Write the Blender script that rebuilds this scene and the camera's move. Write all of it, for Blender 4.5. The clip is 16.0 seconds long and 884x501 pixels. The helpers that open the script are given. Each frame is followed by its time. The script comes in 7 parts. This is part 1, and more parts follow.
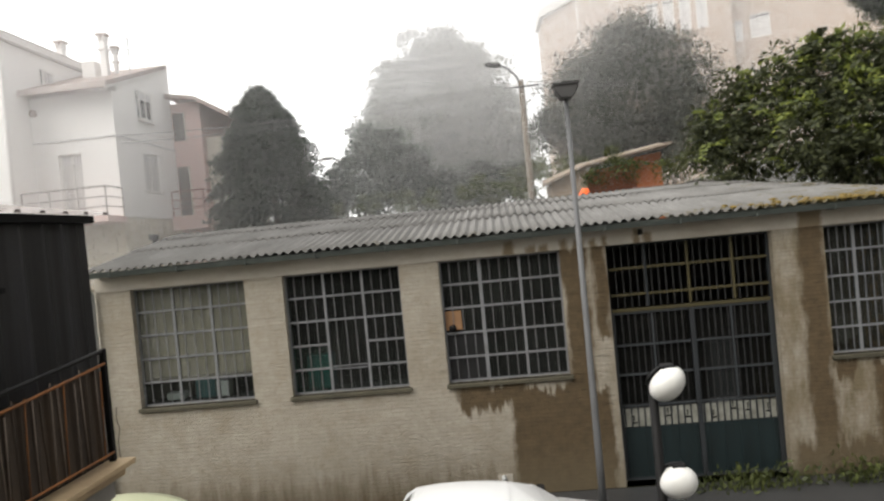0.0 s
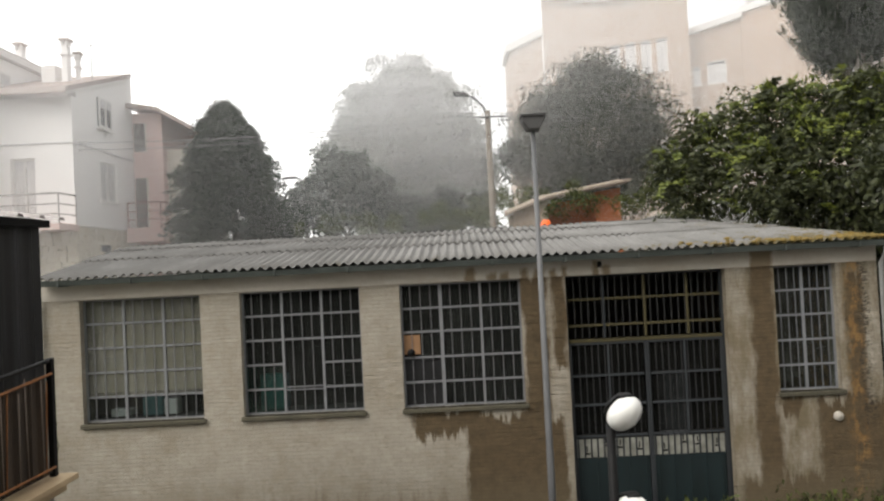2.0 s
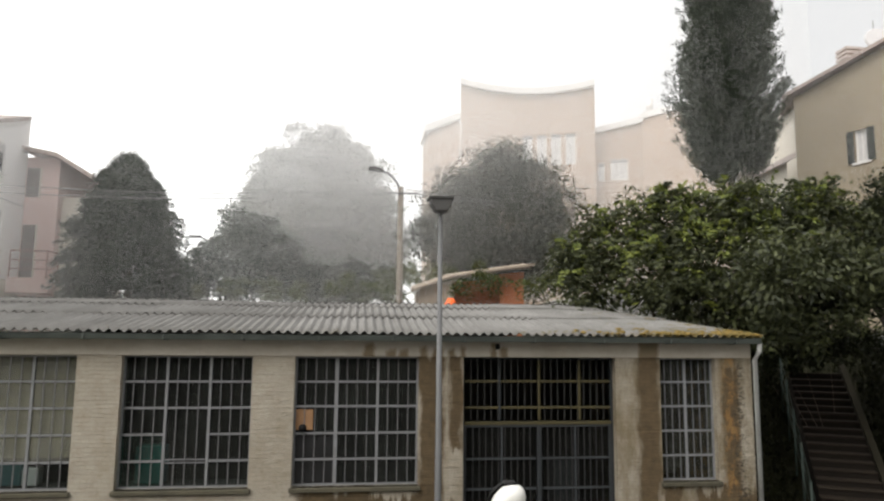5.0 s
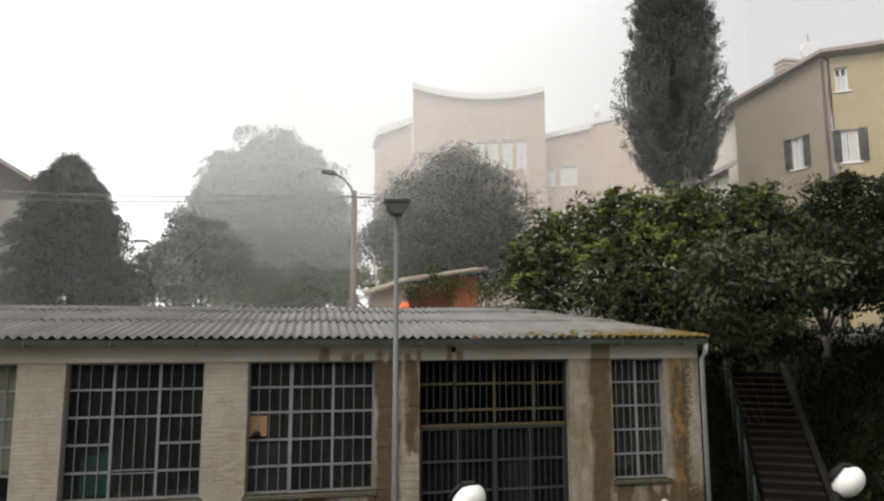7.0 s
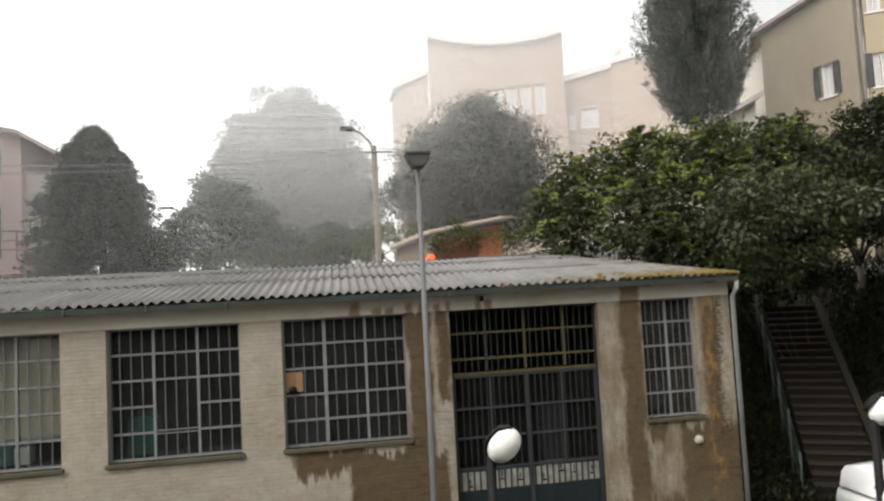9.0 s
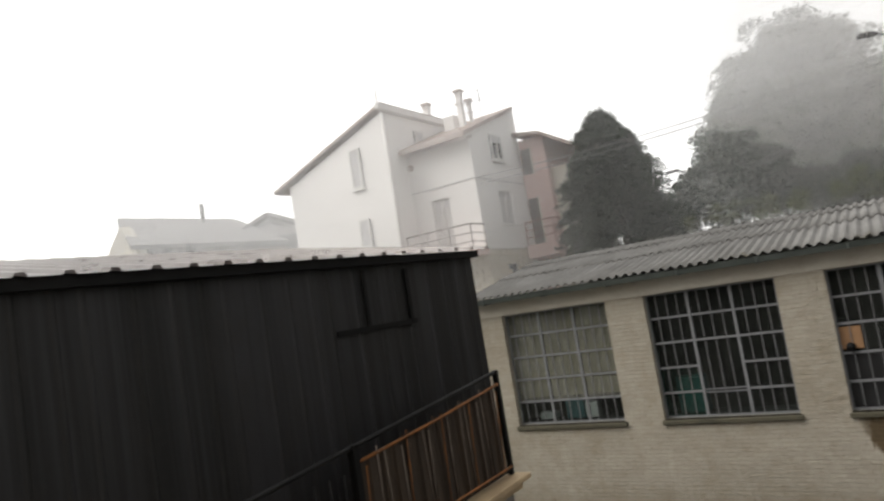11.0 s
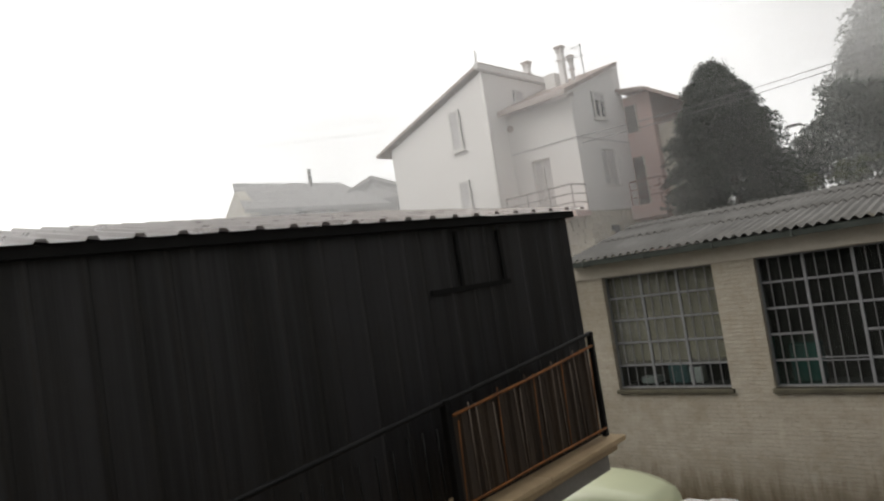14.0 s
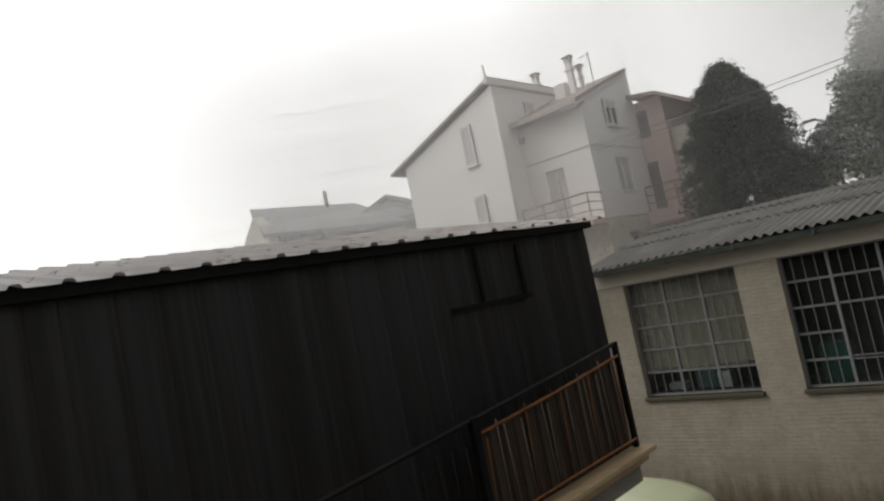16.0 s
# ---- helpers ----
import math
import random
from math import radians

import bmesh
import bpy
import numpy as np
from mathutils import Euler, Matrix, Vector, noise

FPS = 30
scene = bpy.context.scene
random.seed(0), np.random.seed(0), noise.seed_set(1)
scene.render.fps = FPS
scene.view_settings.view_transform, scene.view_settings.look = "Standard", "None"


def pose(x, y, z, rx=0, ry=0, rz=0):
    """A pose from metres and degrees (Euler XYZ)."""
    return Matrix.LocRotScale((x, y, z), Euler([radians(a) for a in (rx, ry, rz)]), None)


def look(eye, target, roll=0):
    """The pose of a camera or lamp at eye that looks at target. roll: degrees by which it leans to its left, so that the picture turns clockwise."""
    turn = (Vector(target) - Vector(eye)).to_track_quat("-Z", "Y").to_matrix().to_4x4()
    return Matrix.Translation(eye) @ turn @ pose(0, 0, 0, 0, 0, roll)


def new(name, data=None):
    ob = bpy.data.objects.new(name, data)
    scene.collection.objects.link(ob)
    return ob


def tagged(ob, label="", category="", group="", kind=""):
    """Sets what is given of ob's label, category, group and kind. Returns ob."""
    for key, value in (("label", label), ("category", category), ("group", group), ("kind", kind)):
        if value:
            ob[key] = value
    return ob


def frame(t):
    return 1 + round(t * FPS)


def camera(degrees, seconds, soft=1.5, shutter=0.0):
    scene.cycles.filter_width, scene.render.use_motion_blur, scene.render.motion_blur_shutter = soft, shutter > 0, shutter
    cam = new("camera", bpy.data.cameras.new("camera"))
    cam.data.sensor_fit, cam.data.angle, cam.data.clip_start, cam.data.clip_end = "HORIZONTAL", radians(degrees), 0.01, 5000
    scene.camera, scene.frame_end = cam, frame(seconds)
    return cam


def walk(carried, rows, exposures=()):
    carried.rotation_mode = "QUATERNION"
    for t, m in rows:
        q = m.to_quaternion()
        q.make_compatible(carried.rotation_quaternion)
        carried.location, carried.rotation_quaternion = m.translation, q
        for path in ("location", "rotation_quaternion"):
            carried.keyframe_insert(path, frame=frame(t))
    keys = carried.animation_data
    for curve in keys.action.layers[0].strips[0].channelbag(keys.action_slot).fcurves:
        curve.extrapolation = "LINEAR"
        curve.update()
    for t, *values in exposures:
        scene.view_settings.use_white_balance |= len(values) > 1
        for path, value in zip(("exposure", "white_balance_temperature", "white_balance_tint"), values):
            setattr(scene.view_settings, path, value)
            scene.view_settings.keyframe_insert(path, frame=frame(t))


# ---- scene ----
# camera: seconds, x, y, z, yaw to the left, pitch up, lean to the left
PATH = [
    (0.0, 0.101, 0.048, 5.124, 4.42, -0.82, -5.48),
    (0.5, 0.092, 0.013, 5.107, 1.50, 1.76, -4.46),
    (1.0, 0.085, 0.002, 5.104, 0.84, 2.24, -3.33),
    (1.5, 0.066, 0.021, 5.084, 0.25, 1.77, -3.24),
    (2.0, 0.022, 0.029, 5.085, 0.72, 1.18, -2.90),
    (2.5, 0.018, 0.026, 5.091, -0.16, 1.10, -2.75),
    (3.0, 0.029, 0.031, 5.088, 0.08, 1.17, -3.14),
    (3.5, 0.040, 0.026, 5.098, 0.77, 1.72, -3.66),
    (4.0, 0.086, 0.009, 5.119, -1.76, 3.14, -3.54),
    (4.5, 0.139, -0.031, 5.151, -5.05, 6.70, -0.76),
    (7.0, 0.044, -0.056, 5.123, -11.28, 7.60, -0.15),
    (7.5, 0.055, -0.047, 5.085, -6.55, 4.34, -1.70),
    (8.0, 0.050, -0.023, 5.152, -6.90, 3.11, -2.44),
    (8.5, 0.056, -0.090, 5.092, -11.25, 4.67, -1.65),
    (9.0, 0.039, -0.030, 5.105, -9.12, 3.55, -2.99),
    (9.5, -0.013, -0.023, 5.115, -7.00, 3.74, -3.72),
    (10.0, -0.188, 0.041, 5.124, 6.68, 3.86, -5.24),
    (10.2, -0.206, -0.024, 5.173, 14.34, 4.55, -7.22),
    (12.5, -0.050, 0.041, 5.115, 42.21, 2.30, -9.29),
    (13.0, -0.055, 0.026, 5.119, 41.50, 2.34, -8.90),
    (13.5, -0.058, 0.032, 5.122, 41.57, 2.26, -8.39),
    (14.0, -0.071, 0.020, 5.127, 41.77, 2.84, -8.72),
    (14.5, -0.086, -0.001, 5.142, 44.65, 3.79, -12.30),
    (15.0, -0.070, -0.012, 5.162, 45.38, 4.44, -12.38),
    (15.5, -0.064, -0.026, 5.157, 43.81, 4.20, -11.59),
    (16.0, -0.059, -0.001, 5.157, 43.07, 4.35, -11.56),
]
cam = camera(66.75, 16.0, soft=2.3, shutter=0.3)


def stand(x, y, z, yaw, pitch, lean):
    ahead = pose(0, 0, 0, 90 + pitch, 0, yaw)
    return Matrix.Translation((x, y, z)) @ ahead @ pose(0, 0, 0, 0, 0, lean)


EXPOSURES = [(0.0, 0.72), (4.5, 0.72), (7.0, 0.46), (8.5, 0.58), (9.0, 0.76), (9.5, 0.74), (10.2, 0.64), (12.3, 0.12), (14.5, 0.02), (15.5, -0.26), (16.0, -0.30)]
walk(cam, [(r[0], stand(*r[1:])) for r in PATH], EXPOSURES)

# ---------------------------------------------------------------- light
world = bpy.data.worlds.new("world")
scene.world = world
world.use_nodes = True
wn, wl = world.node_tree.nodes, world.node_tree.links
wn.clear()
sky = wn.new("ShaderNodeTexSky")
sky.sky_type, sky.sun_disc = "NISHITA", False
sky.sun_elevation, sky.sun_rotation = radians(47), radians(-139)
sky.dust_density, sky.air_density = 6.0, 1.0
sky_bg, fog_bg = wn.new("ShaderNodeBackground"), wn.new("ShaderNodeBackground")
sky_bg.inputs["Strength"].default_value = 0.10
wl.new(sky.outputs[0], sky_bg.inputs["Color"])
# low cloud and fog: a nearly even white, brightest round the hidden sun
coord = wn.new("ShaderNodeTexCoord")
dot = wn.new("ShaderNodeVectorMath")
dot.operation = "DOT_PRODUCT"
dot.inputs[1].default_value = (-0.80, 0.45, 0.40)
wl.new(coord.outputs["Generated"], dot.inputs[0])
glow = wn.new("ShaderNodeMapRange")
glow.inputs["From Min"].default_value, glow.inputs["From Max"].default_value = 0.1, 1.0
glow.inputs["To Min"].default_value, glow.inputs["To Max"].default_value = 0.58, 1.9
wl.new(dot.outputs["Value"], glow.inputs["Value"])
fog_bg.inputs["Color"].default_value = (1.0, 0.99, 0.97, 1)
wl.new(glow.outputs[0], fog_bg.inputs["Strength"])
both, wout = wn.new("ShaderNodeMixShader"), wn.new("ShaderNodeOutputWorld")
both.inputs[0].default_value = 0.88
wl.new(sky_bg.outputs[0], both.inputs[1])
wl.new(fog_bg.outputs[0], both.inputs[2])
wl.new(both.outputs[0], wout.inputs["Surface"])

sun = new("sun", bpy.data.lights.new("sun", "SUN"))
sun.data.energy, sun.data.angle, sun.data.color = 1.5, radians(40), (1.0, 0.97, 0.92)
sun.matrix_world = look((-30, -34, 48), (0, 0, 0))


# ---------------------------------------------------------------- materials
class Nodes:
    """A material's node tree with short calls."""

    def __init__(self, name):
        self.mat = bpy.data.materials.new(name)
        self.mat.use_nodes = True
        self.t = self.mat.node_tree
        self.b = self.t.nodes["Principled BSDF"]

    def node(self, kind, **values):
        n = self.t.nodes.new(kind)
        for k, v in values.items():
            n.inputs[k.replace("_", " ")].default_value = v
        return n

    def link(self, a, b):
        self.t.links.new(a, b)

    def place(self, scale=(1, 1, 1)):
        g, m = self.node("ShaderNodeNewGeometry"), self.node("ShaderNodeMapping")
        m.inputs["Scale"].default_value = scale
        self.link(g.outputs["Position"], m.inputs["Vector"])
        return m.outputs[0]

    def noise(self, at, scale, detail=4.0, rough=0.6, distort=0.0):
        n = self.node("ShaderNodeTexNoise", Scale=scale, Detail=detail, Roughness=rough, Distortion=distort)
        self.link(at, n.inputs["Vector"])
        return n.outputs["Fac"]

    def ramp(self, value, lo, hi, a=0.0, b=1.0):
        r = self.node("ShaderNodeMapRange")
        for k, v in (("From Min", lo), ("From Max", hi), ("To Min", a), ("To Max", b)):
            r.inputs[k].default_value = v
        self.link(value, r.inputs["Value"])
        return r.outputs[0]

    def mix(self, fac, a, b, blend="MIX"):
        m = self.t.nodes.new("ShaderNodeMix")
        m.data_type, m.blend_type = "RGBA", blend
        for sock, v in ((m.inputs[0], fac), (m.inputs[6], a), (m.inputs[7], b)):
            if isinstance(v, (int, float)):
                sock.default_value = v
            elif isinstance(v, tuple):
                sock.default_value = (*v[:3], 1)
            else:
                self.link(v, sock)
        return m.outputs[2]

    def math(self, op, a, b=0.0):
        m = self.t.nodes.new("ShaderNodeMath")
        m.operation = op
        for sock, v in ((m.inputs[0], a), (m.inputs[1], b)):
            if isinstance(v, (int, float)):
                sock.default_value = v
            else:
                self.link(v, sock)
        return m.outputs[0]

    def bump(self, height, strength=0.3, distance=0.02):
        n = self.node("ShaderNodeBump", Strength=strength, Distance=distance)
        self.link(height, n.inputs["Height"])
        self.link(n.outputs[0], self.b.inputs["Normal"])

    def done(self, colour, rough=0.8, metal=0.0, spec=0.4):
        if isinstance(colour, tuple):
            self.b.inputs["Base Color"].default_value = (*colour[:3], 1)
        else:
            self.link(colour, self.b.inputs["Base Color"])
        if isinstance(rough, (int, float)):
            self.b.inputs["Roughness"].default_value = rough
        else:
            self.link(rough, self.b.inputs["Roughness"])
        self.b.inputs["Metallic"].default_value = metal
        self.b.inputs["Specular IOR Level"].default_value = spec
        return self.mat


def worn(name, base, dark, grain=30.0, patch=1.5, amount=0.5, rough=0.8, bump=0.25, metal=0.0, stretch=(1, 1, 1), spec=0.4, rand=0.0):
    """A plain surface with grain, patches of wear and fine relief."""
    n = Nodes(name)
    at = n.place(stretch)
    fine, broad = n.noise(at, grain, 5), n.noise(at, patch, 5, 0.65)
    col = n.mix(n.ramp(broad, 0.38, 0.72, 0, amount), base, dark)
    col = n.mix(n.ramp(fine, 0.3, 0.8, 0, amount * 0.45), col, dark)
    if rand:
        info = n.node("ShaderNodeObjectInfo")
        col = n.mix(n.ramp(info.outputs["Random"], 0, 1, 0, rand), col, dark)
    n.bump(fine, bump)
    return n.done(col, n.ramp(broad, 0.2, 0.8, min(1, rough + 0.1), rough - 0.12), metal, spec)


def foliage(name, light, deep, gloss=0.35, thin_part=0.22):
    """Leaves: each one its own green, some yellowed, a little light through them."""
    n = Nodes(name)
    g = n.node("ShaderNodeNewGeometry")
    at = n.place()
    col = n.mix(n.ramp(g.outputs["Random Per Island"], 0, 1), deep, light)
    col = n.mix(n.ramp(n.noise(at, 0.7, 3), 0.35, 0.7), col, n.mix(0.5, col, deep))
    mat = n.done(col, 0.55, 0.0, gloss)
    thin = n.node("ShaderNodeBsdfTranslucent")
    n.link(col, thin.inputs["Color"])
    mixer = n.node("ShaderNodeMixShader", Fac=thin_part)
    n.link(n.b.outputs[0], mixer.inputs[1])
    n.link(thin.outputs[0], mixer.inputs[2])
    n.link(mixer.outputs[0], n.t.nodes["Material Output"].inputs["Surface"])
    return mat


def clear_glass(name, tint=(0.9, 0.95, 0.93), haze=0.25, rough=0.05):
    """Thin window glass with a film of dirt."""
    n = Nodes(name)
    at = n.place()
    dirt = n.ramp(n.noise(at, 2.2, 5, 0.7), 0.3, 0.75, haze * 0.4, min(1.0, haze * 1.5))
    see = n.node("ShaderNodeBsdfTransparent")
    see.inputs["Color"].default_value = (*tint, 1)
    shine = n.node("ShaderNodeBsdfGlossy", Roughness=rough)
    film = n.node("ShaderNodeBsdfDiffuse")
    film.inputs["Color"].default_value = (0.30, 0.30, 0.27, 1)
    fres = n.node("ShaderNodeFresnel", IOR=1.14)
    a, b = n.node("ShaderNodeMixShader"), n.node("ShaderNodeMixShader")
    n.link(fres.outputs[0], a.inputs[0])
    n.link(see.outputs[0], a.inputs[1])
    n.link(shine.outputs[0], a.inputs[2])
    n.link(dirt, b.inputs[0])
    n.link(a.outputs[0], b.inputs[1])
    n.link(film.outputs[0], b.inputs[2])
    n.link(b.outputs[0], n.t.nodes["Material Output"].inputs["Surface"])
    return n.mat


def painted_brick():
    """Old whitewashed brick of the workshop, with bare brown places where rain has run down."""
    n = Nodes("painted_brick")
    geo = n.node("ShaderNodeNewGeometry")
    sep = n.node("ShaderNodeSeparateXYZ")
    at = n.place()
    n.link(geo.outputs["Position"], sep.inputs[0])
    flat = n.node("ShaderNodeCombineXYZ")
    n.link(n.math("ADD", sep.outputs[0], sep.outputs[1]), flat.inputs[0])
    n.link(sep.outputs[2], flat.inputs[1])
    brick = n.node("ShaderNodeTexBrick", Scale=1.0, Mortar_Size=0.007, Mortar_Smooth=0.4, Brick_Width=0.26, Row_Height=0.078)
    warp = n.node("ShaderNodeVectorMath")
    wig = n.node("ShaderNodeCombineXYZ")
    n.link(n.math("MULTIPLY", n.math("SUBTRACT", n.noise(at, 2.2, 4), 0.5), 0.07), wig.inputs[0])
    n.link(n.math("MULTIPLY", n.math("SUBTRACT", n.noise(n.place((0.6, 1, 1.4)), 3.1, 4), 0.5), 0.085), wig.inputs[1])
    n.link(flat.outputs[0], warp.inputs[0])
    n.link(wig.outputs[0], warp.inputs[1])
    n.link(warp.outputs[0], brick.inputs["Vector"])
    brick.inputs["Color1"].default_value, brick.inputs["Color2"].default_value = (0.80, 0.80, 0.80, 1), (1, 1, 1, 1)
    brick.inputs["Mortar"].default_value = (0.62, 0.62, 0.62, 1)
    fine, mid, broad = n.noise(at, 34, 5), n.noise(at, 5.5, 6, 0.7), n.noise(at, 0.9, 5, 0.65)
    lime = n.mix(n.ramp(broad, 0.35, 0.7), (0.445, 0.408, 0.342), (0.35, 0.312, 0.25))
    lime = n.mix(n.ramp(mid, 0.45, 0.75, 0, 0.4), lime, (0.28, 0.235, 0.17))
    # patchy brown, stronger towards the right end of the wall
    right_darkening = n.math("MULTIPLY", n.ramp(sep.outputs[0], -0.5, 6.0, 0.08, 1.0), n.ramp(n.noise(n.place((1.4, 1, 0.5)), 1.5, 6, 0.7), 0.35, 0.6))
    lime = n.mix(right_darkening, lime, (0.18, 0.145, 0.088))
    lime = n.mix(0.42, lime, brick.outputs["Color"], "MULTIPLY")
    speck = n.noise(n.place((1, 1, 3.2)), 9, 7, 0.8)
    lime = n.mix(n.ramp(speck, 0.54, 0.68, 0, 0.6), lime, (0.175, 0.135, 0.088))
    lime = n.mix(n.ramp(n.noise(at, 2.3, 6, 0.7), 0.5, 0.72, 0, 0.4), lime, (0.27, 0.22, 0.15))
    bare = n.mix(n.ramp(mid, 0.3, 0.7), (0.135, 0.098, 0.054), (0.085, 0.062, 0.036))
    bare = n.mix(0.5, bare, brick.outputs["Color"], "MULTIPLY")
    # ragged edges: the plan of each bare place is pushed about by noise
    wob = n.math("MULTIPLY", n.math("SUBTRACT", n.noise(n.place((1, 1, 0.35)), 3.2, 6, 0.7), 0.5), 0.9)
    wobz = n.math("MULTIPLY", n.math("SUBTRACT", n.noise(n.place((2.6, 1, 0.3)), 2.4, 5, 0.65), 0.5), 1.5)
    px, pz = n.math("ADD", sep.outputs[0], n.math("MULTIPLY", wob, 0.55)), n.math("ADD", sep.outputs[2], wobz)
    total = None
    for x0, x1, z0, z1, w in ((0.15, 2.1, -1.0, 2.05, 0.05), (-0.9, 0.5, 1.75, 2.3, 0.06), (1.36, 1.86, 1.5, 4.85, 0.05), (1.98, 2.22, 2.9, 4.8, 0.05), (5.82, 6.30, -0.5, 5.2, 0.07),
                              (7.0, 8.5, -1.0, 2.1, 0.05), (7.66, 7.98, 1.5, 4.5, 0.06), (5.5, 7.2, -1.0, 0.6, 0.1), (-8.2, 0.2, -1.0, 0.3, 0.35), (6.3, 6.75, 1.9, 2.3, 0.05)):
        f = None
        for v, lo, hi in ((px, x0, x1), (pz, z0, z1)):
            a, b = n.ramp(v, lo - w, lo + w), n.ramp(v, hi - w, hi + w, 1, 0)
            m = n.math("MULTIPLY", a, b)
            f = m if f is None else n.math("MULTIPLY", f, m)
        total = f if total is None else n.math("MAXIMUM", total, f)
    rust = n.math("MULTIPLY", n.math("MULTIPLY", n.ramp(px, 7.55, 7.8), n.ramp(px, 8.05, 7.85)), n.ramp(n.noise(n.place((1.3, 1, 0.8)), 4.2, 5, 0.7), 0.46, 0.6))
    col = n.mix(total, lime, bare)
    col = n.mix(n.math("MULTIPLY", rust, 0.75), col, (0.30, 0.17, 0.06))
    # mortar washed out of the corner pier leaves dark pits
    pits = n.math("MULTIPLY", n.math("MULTIPLY", n.ramp(px, 7.86, 7.92), n.ramp(px, 8.2, 8.08)), n.math("MULTIPLY", n.ramp(speck, 0.47, 0.55), n.ramp(pz, 1.4, 1.9)))
    col = n.mix(n.math("MULTIPLY", pits, 0.85), col, (0.045, 0.038, 0.028))
    # splashed dirt of the lowest courses
    col = n.mix(n.math("MULTIPLY", n.ramp(n.math("ADD", sep.outputs[2], n.math("MULTIPLY", wobz, 0.4)), 1.1, 0.2), 0.45), col, (0.17, 0.14, 0.09))
    n.bump(n.math("ADD", n.math("MULTIPLY", brick.outputs["Fac"], -1.0), n.math("MULTIPLY", speck, 1.3)), 0.8, 0.025)
    return n.done(col, 0.9, 0, 0.25)


def limed_beam():
    """Limewashed lintel with brown runs of water creeping up from below."""
    n = Nodes("lime_beam")
    geo, sep = n.node("ShaderNodeNewGeometry"), n.node("ShaderNodeSeparateXYZ")
    n.link(geo.outputs["Position"], sep.inputs[0])
    at = n.place()
    fine, broad = n.noise(at, 24, 5), n.noise(at, 1.3, 5, 0.65)
    col = n.mix(n.ramp(broad, 0.38, 0.72, 0, 0.7), (0.46, 0.43, 0.375), (0.34, 0.30, 0.24))
    col = n.mix(n.ramp(fine, 0.3, 0.8, 0, 0.3), col, (0.3, 0.25, 0.18))
    px = n.math("ADD", sep.outputs[0], n.math("MULTIPLY", n.math("SUBTRACT", n.noise(at, 7, 4), 0.5), 0.16))
    pz = n.math("ADD", sep.outputs[2], n.math("MULTIPLY", n.math("SUBTRACT", n.noise(n.place((6, 1, 1)), 2.5, 4), 0.5), 0.22))
    total = None
    for x0, x1, z1 in ((0.28, 0.48, 4.98), (0.72, 0.90, 4.86), (0.98, 1.14, 4.86), (1.38, 1.52, 4.92), (1.62, 1.84, 4.9), (1.95, 2.08, 4.88), (2.18, 2.28, 4.92), (2.78, 2.90, 4.98), (2.98, 3.12, 4.92), (5.86, 6.28, 5.2)):
        f = n.math("MULTIPLY", n.math("MULTIPLY", n.ramp(px, x0 - 0.03, x0 + 0.03), n.ramp(px, x1 + 0.03, x1 - 0.03)), n.ramp(pz, z1 + 0.04, z1 - 0.04))
        total = f if total is None else n.math("MAXIMUM", total, f)
    col = n.mix(n.math("MULTIPLY", total, 0.85), col, (0.16, 0.115, 0.06))
    n.bump(fine, 0.2)
    return n.done(col, 0.9, 0, 0.3)


def corrugated_cement():
    """Weathered grey fibre cement, with moss towards the shaded end."""
    n = Nodes("fibre_cement")
    geo, sep = n.node("ShaderNodeNewGeometry"), n.node("ShaderNodeSeparateXYZ")
    n.link(geo.outputs["Position"], sep.inputs[0])
    at = n.place()
    fine, broad = n.noise(at, 26, 6, 0.7), n.noise(n.place((1, 0.3, 1)), 1.6, 5, 0.65)
    col = n.mix(n.ramp(broad, 0.3, 0.7), (0.215, 0.21, 0.20), (0.13, 0.126, 0.118))
    col = n.mix(n.ramp(fine, 0.45, 0.75, 0, 0.7), col, (0.075, 0.075, 0.07))
    where = n.math("ADD", n.ramp(sep.outputs[0], 2.0, 8.2, 0.0, 0.25), n.ramp(sep.outputs[1], 13.9, 12.8, 0.0, 0.15))
    moss = n.ramp(n.math("ADD", n.noise(at, 2.6, 6, 0.75), where), 0.72, 0.86)
    col = n.mix(moss, col, n.mix(n.ramp(fine, 0.3, 0.7), (0.15, 0.10, 0.028), (0.06, 0.062, 0.022)))
    n.bump(n.math("ADD", fine, n.math("MULTIPLY", moss, 2.0)), 0.4, 0.02)
    return n.done(col, 0.85, 0, 0.35)


def dark_cladding():
    """Black-brown sheet cladding, streaked from the eaves down."""
    n = Nodes("dark_cladding")
    streak = n.noise(n.place((1.0, 3.4, 0.07)), 1.5, 5, 0.7, 0.2)
    fine = n.noise(n.place(), 22, 6, 0.7)
    col = n.mix(n.ramp(streak, 0.42, 0.58), (0.021, 0.0205, 0.023), (0.003, 0.0028, 0.0026))
    blotch = n.noise(n.place((1.5, 1.5, 0.9)), 2.6, 7, 0.75)
    col = n.mix(n.ramp(blotch, 0.45, 0.7, 0, 0.6), col, (0.014, 0.012, 0.010))
    col = n.mix(n.ramp(fine, 0.55, 0.8, 0, 0.3), col, (0.03, 0.029, 0.029))
    n.bump(n.math("ADD", fine, streak), 0.3, 0.012)
    return n.done(col, n.ramp(streak, 0.3, 0.7, 0.42, 0.6), 0, 0.5)


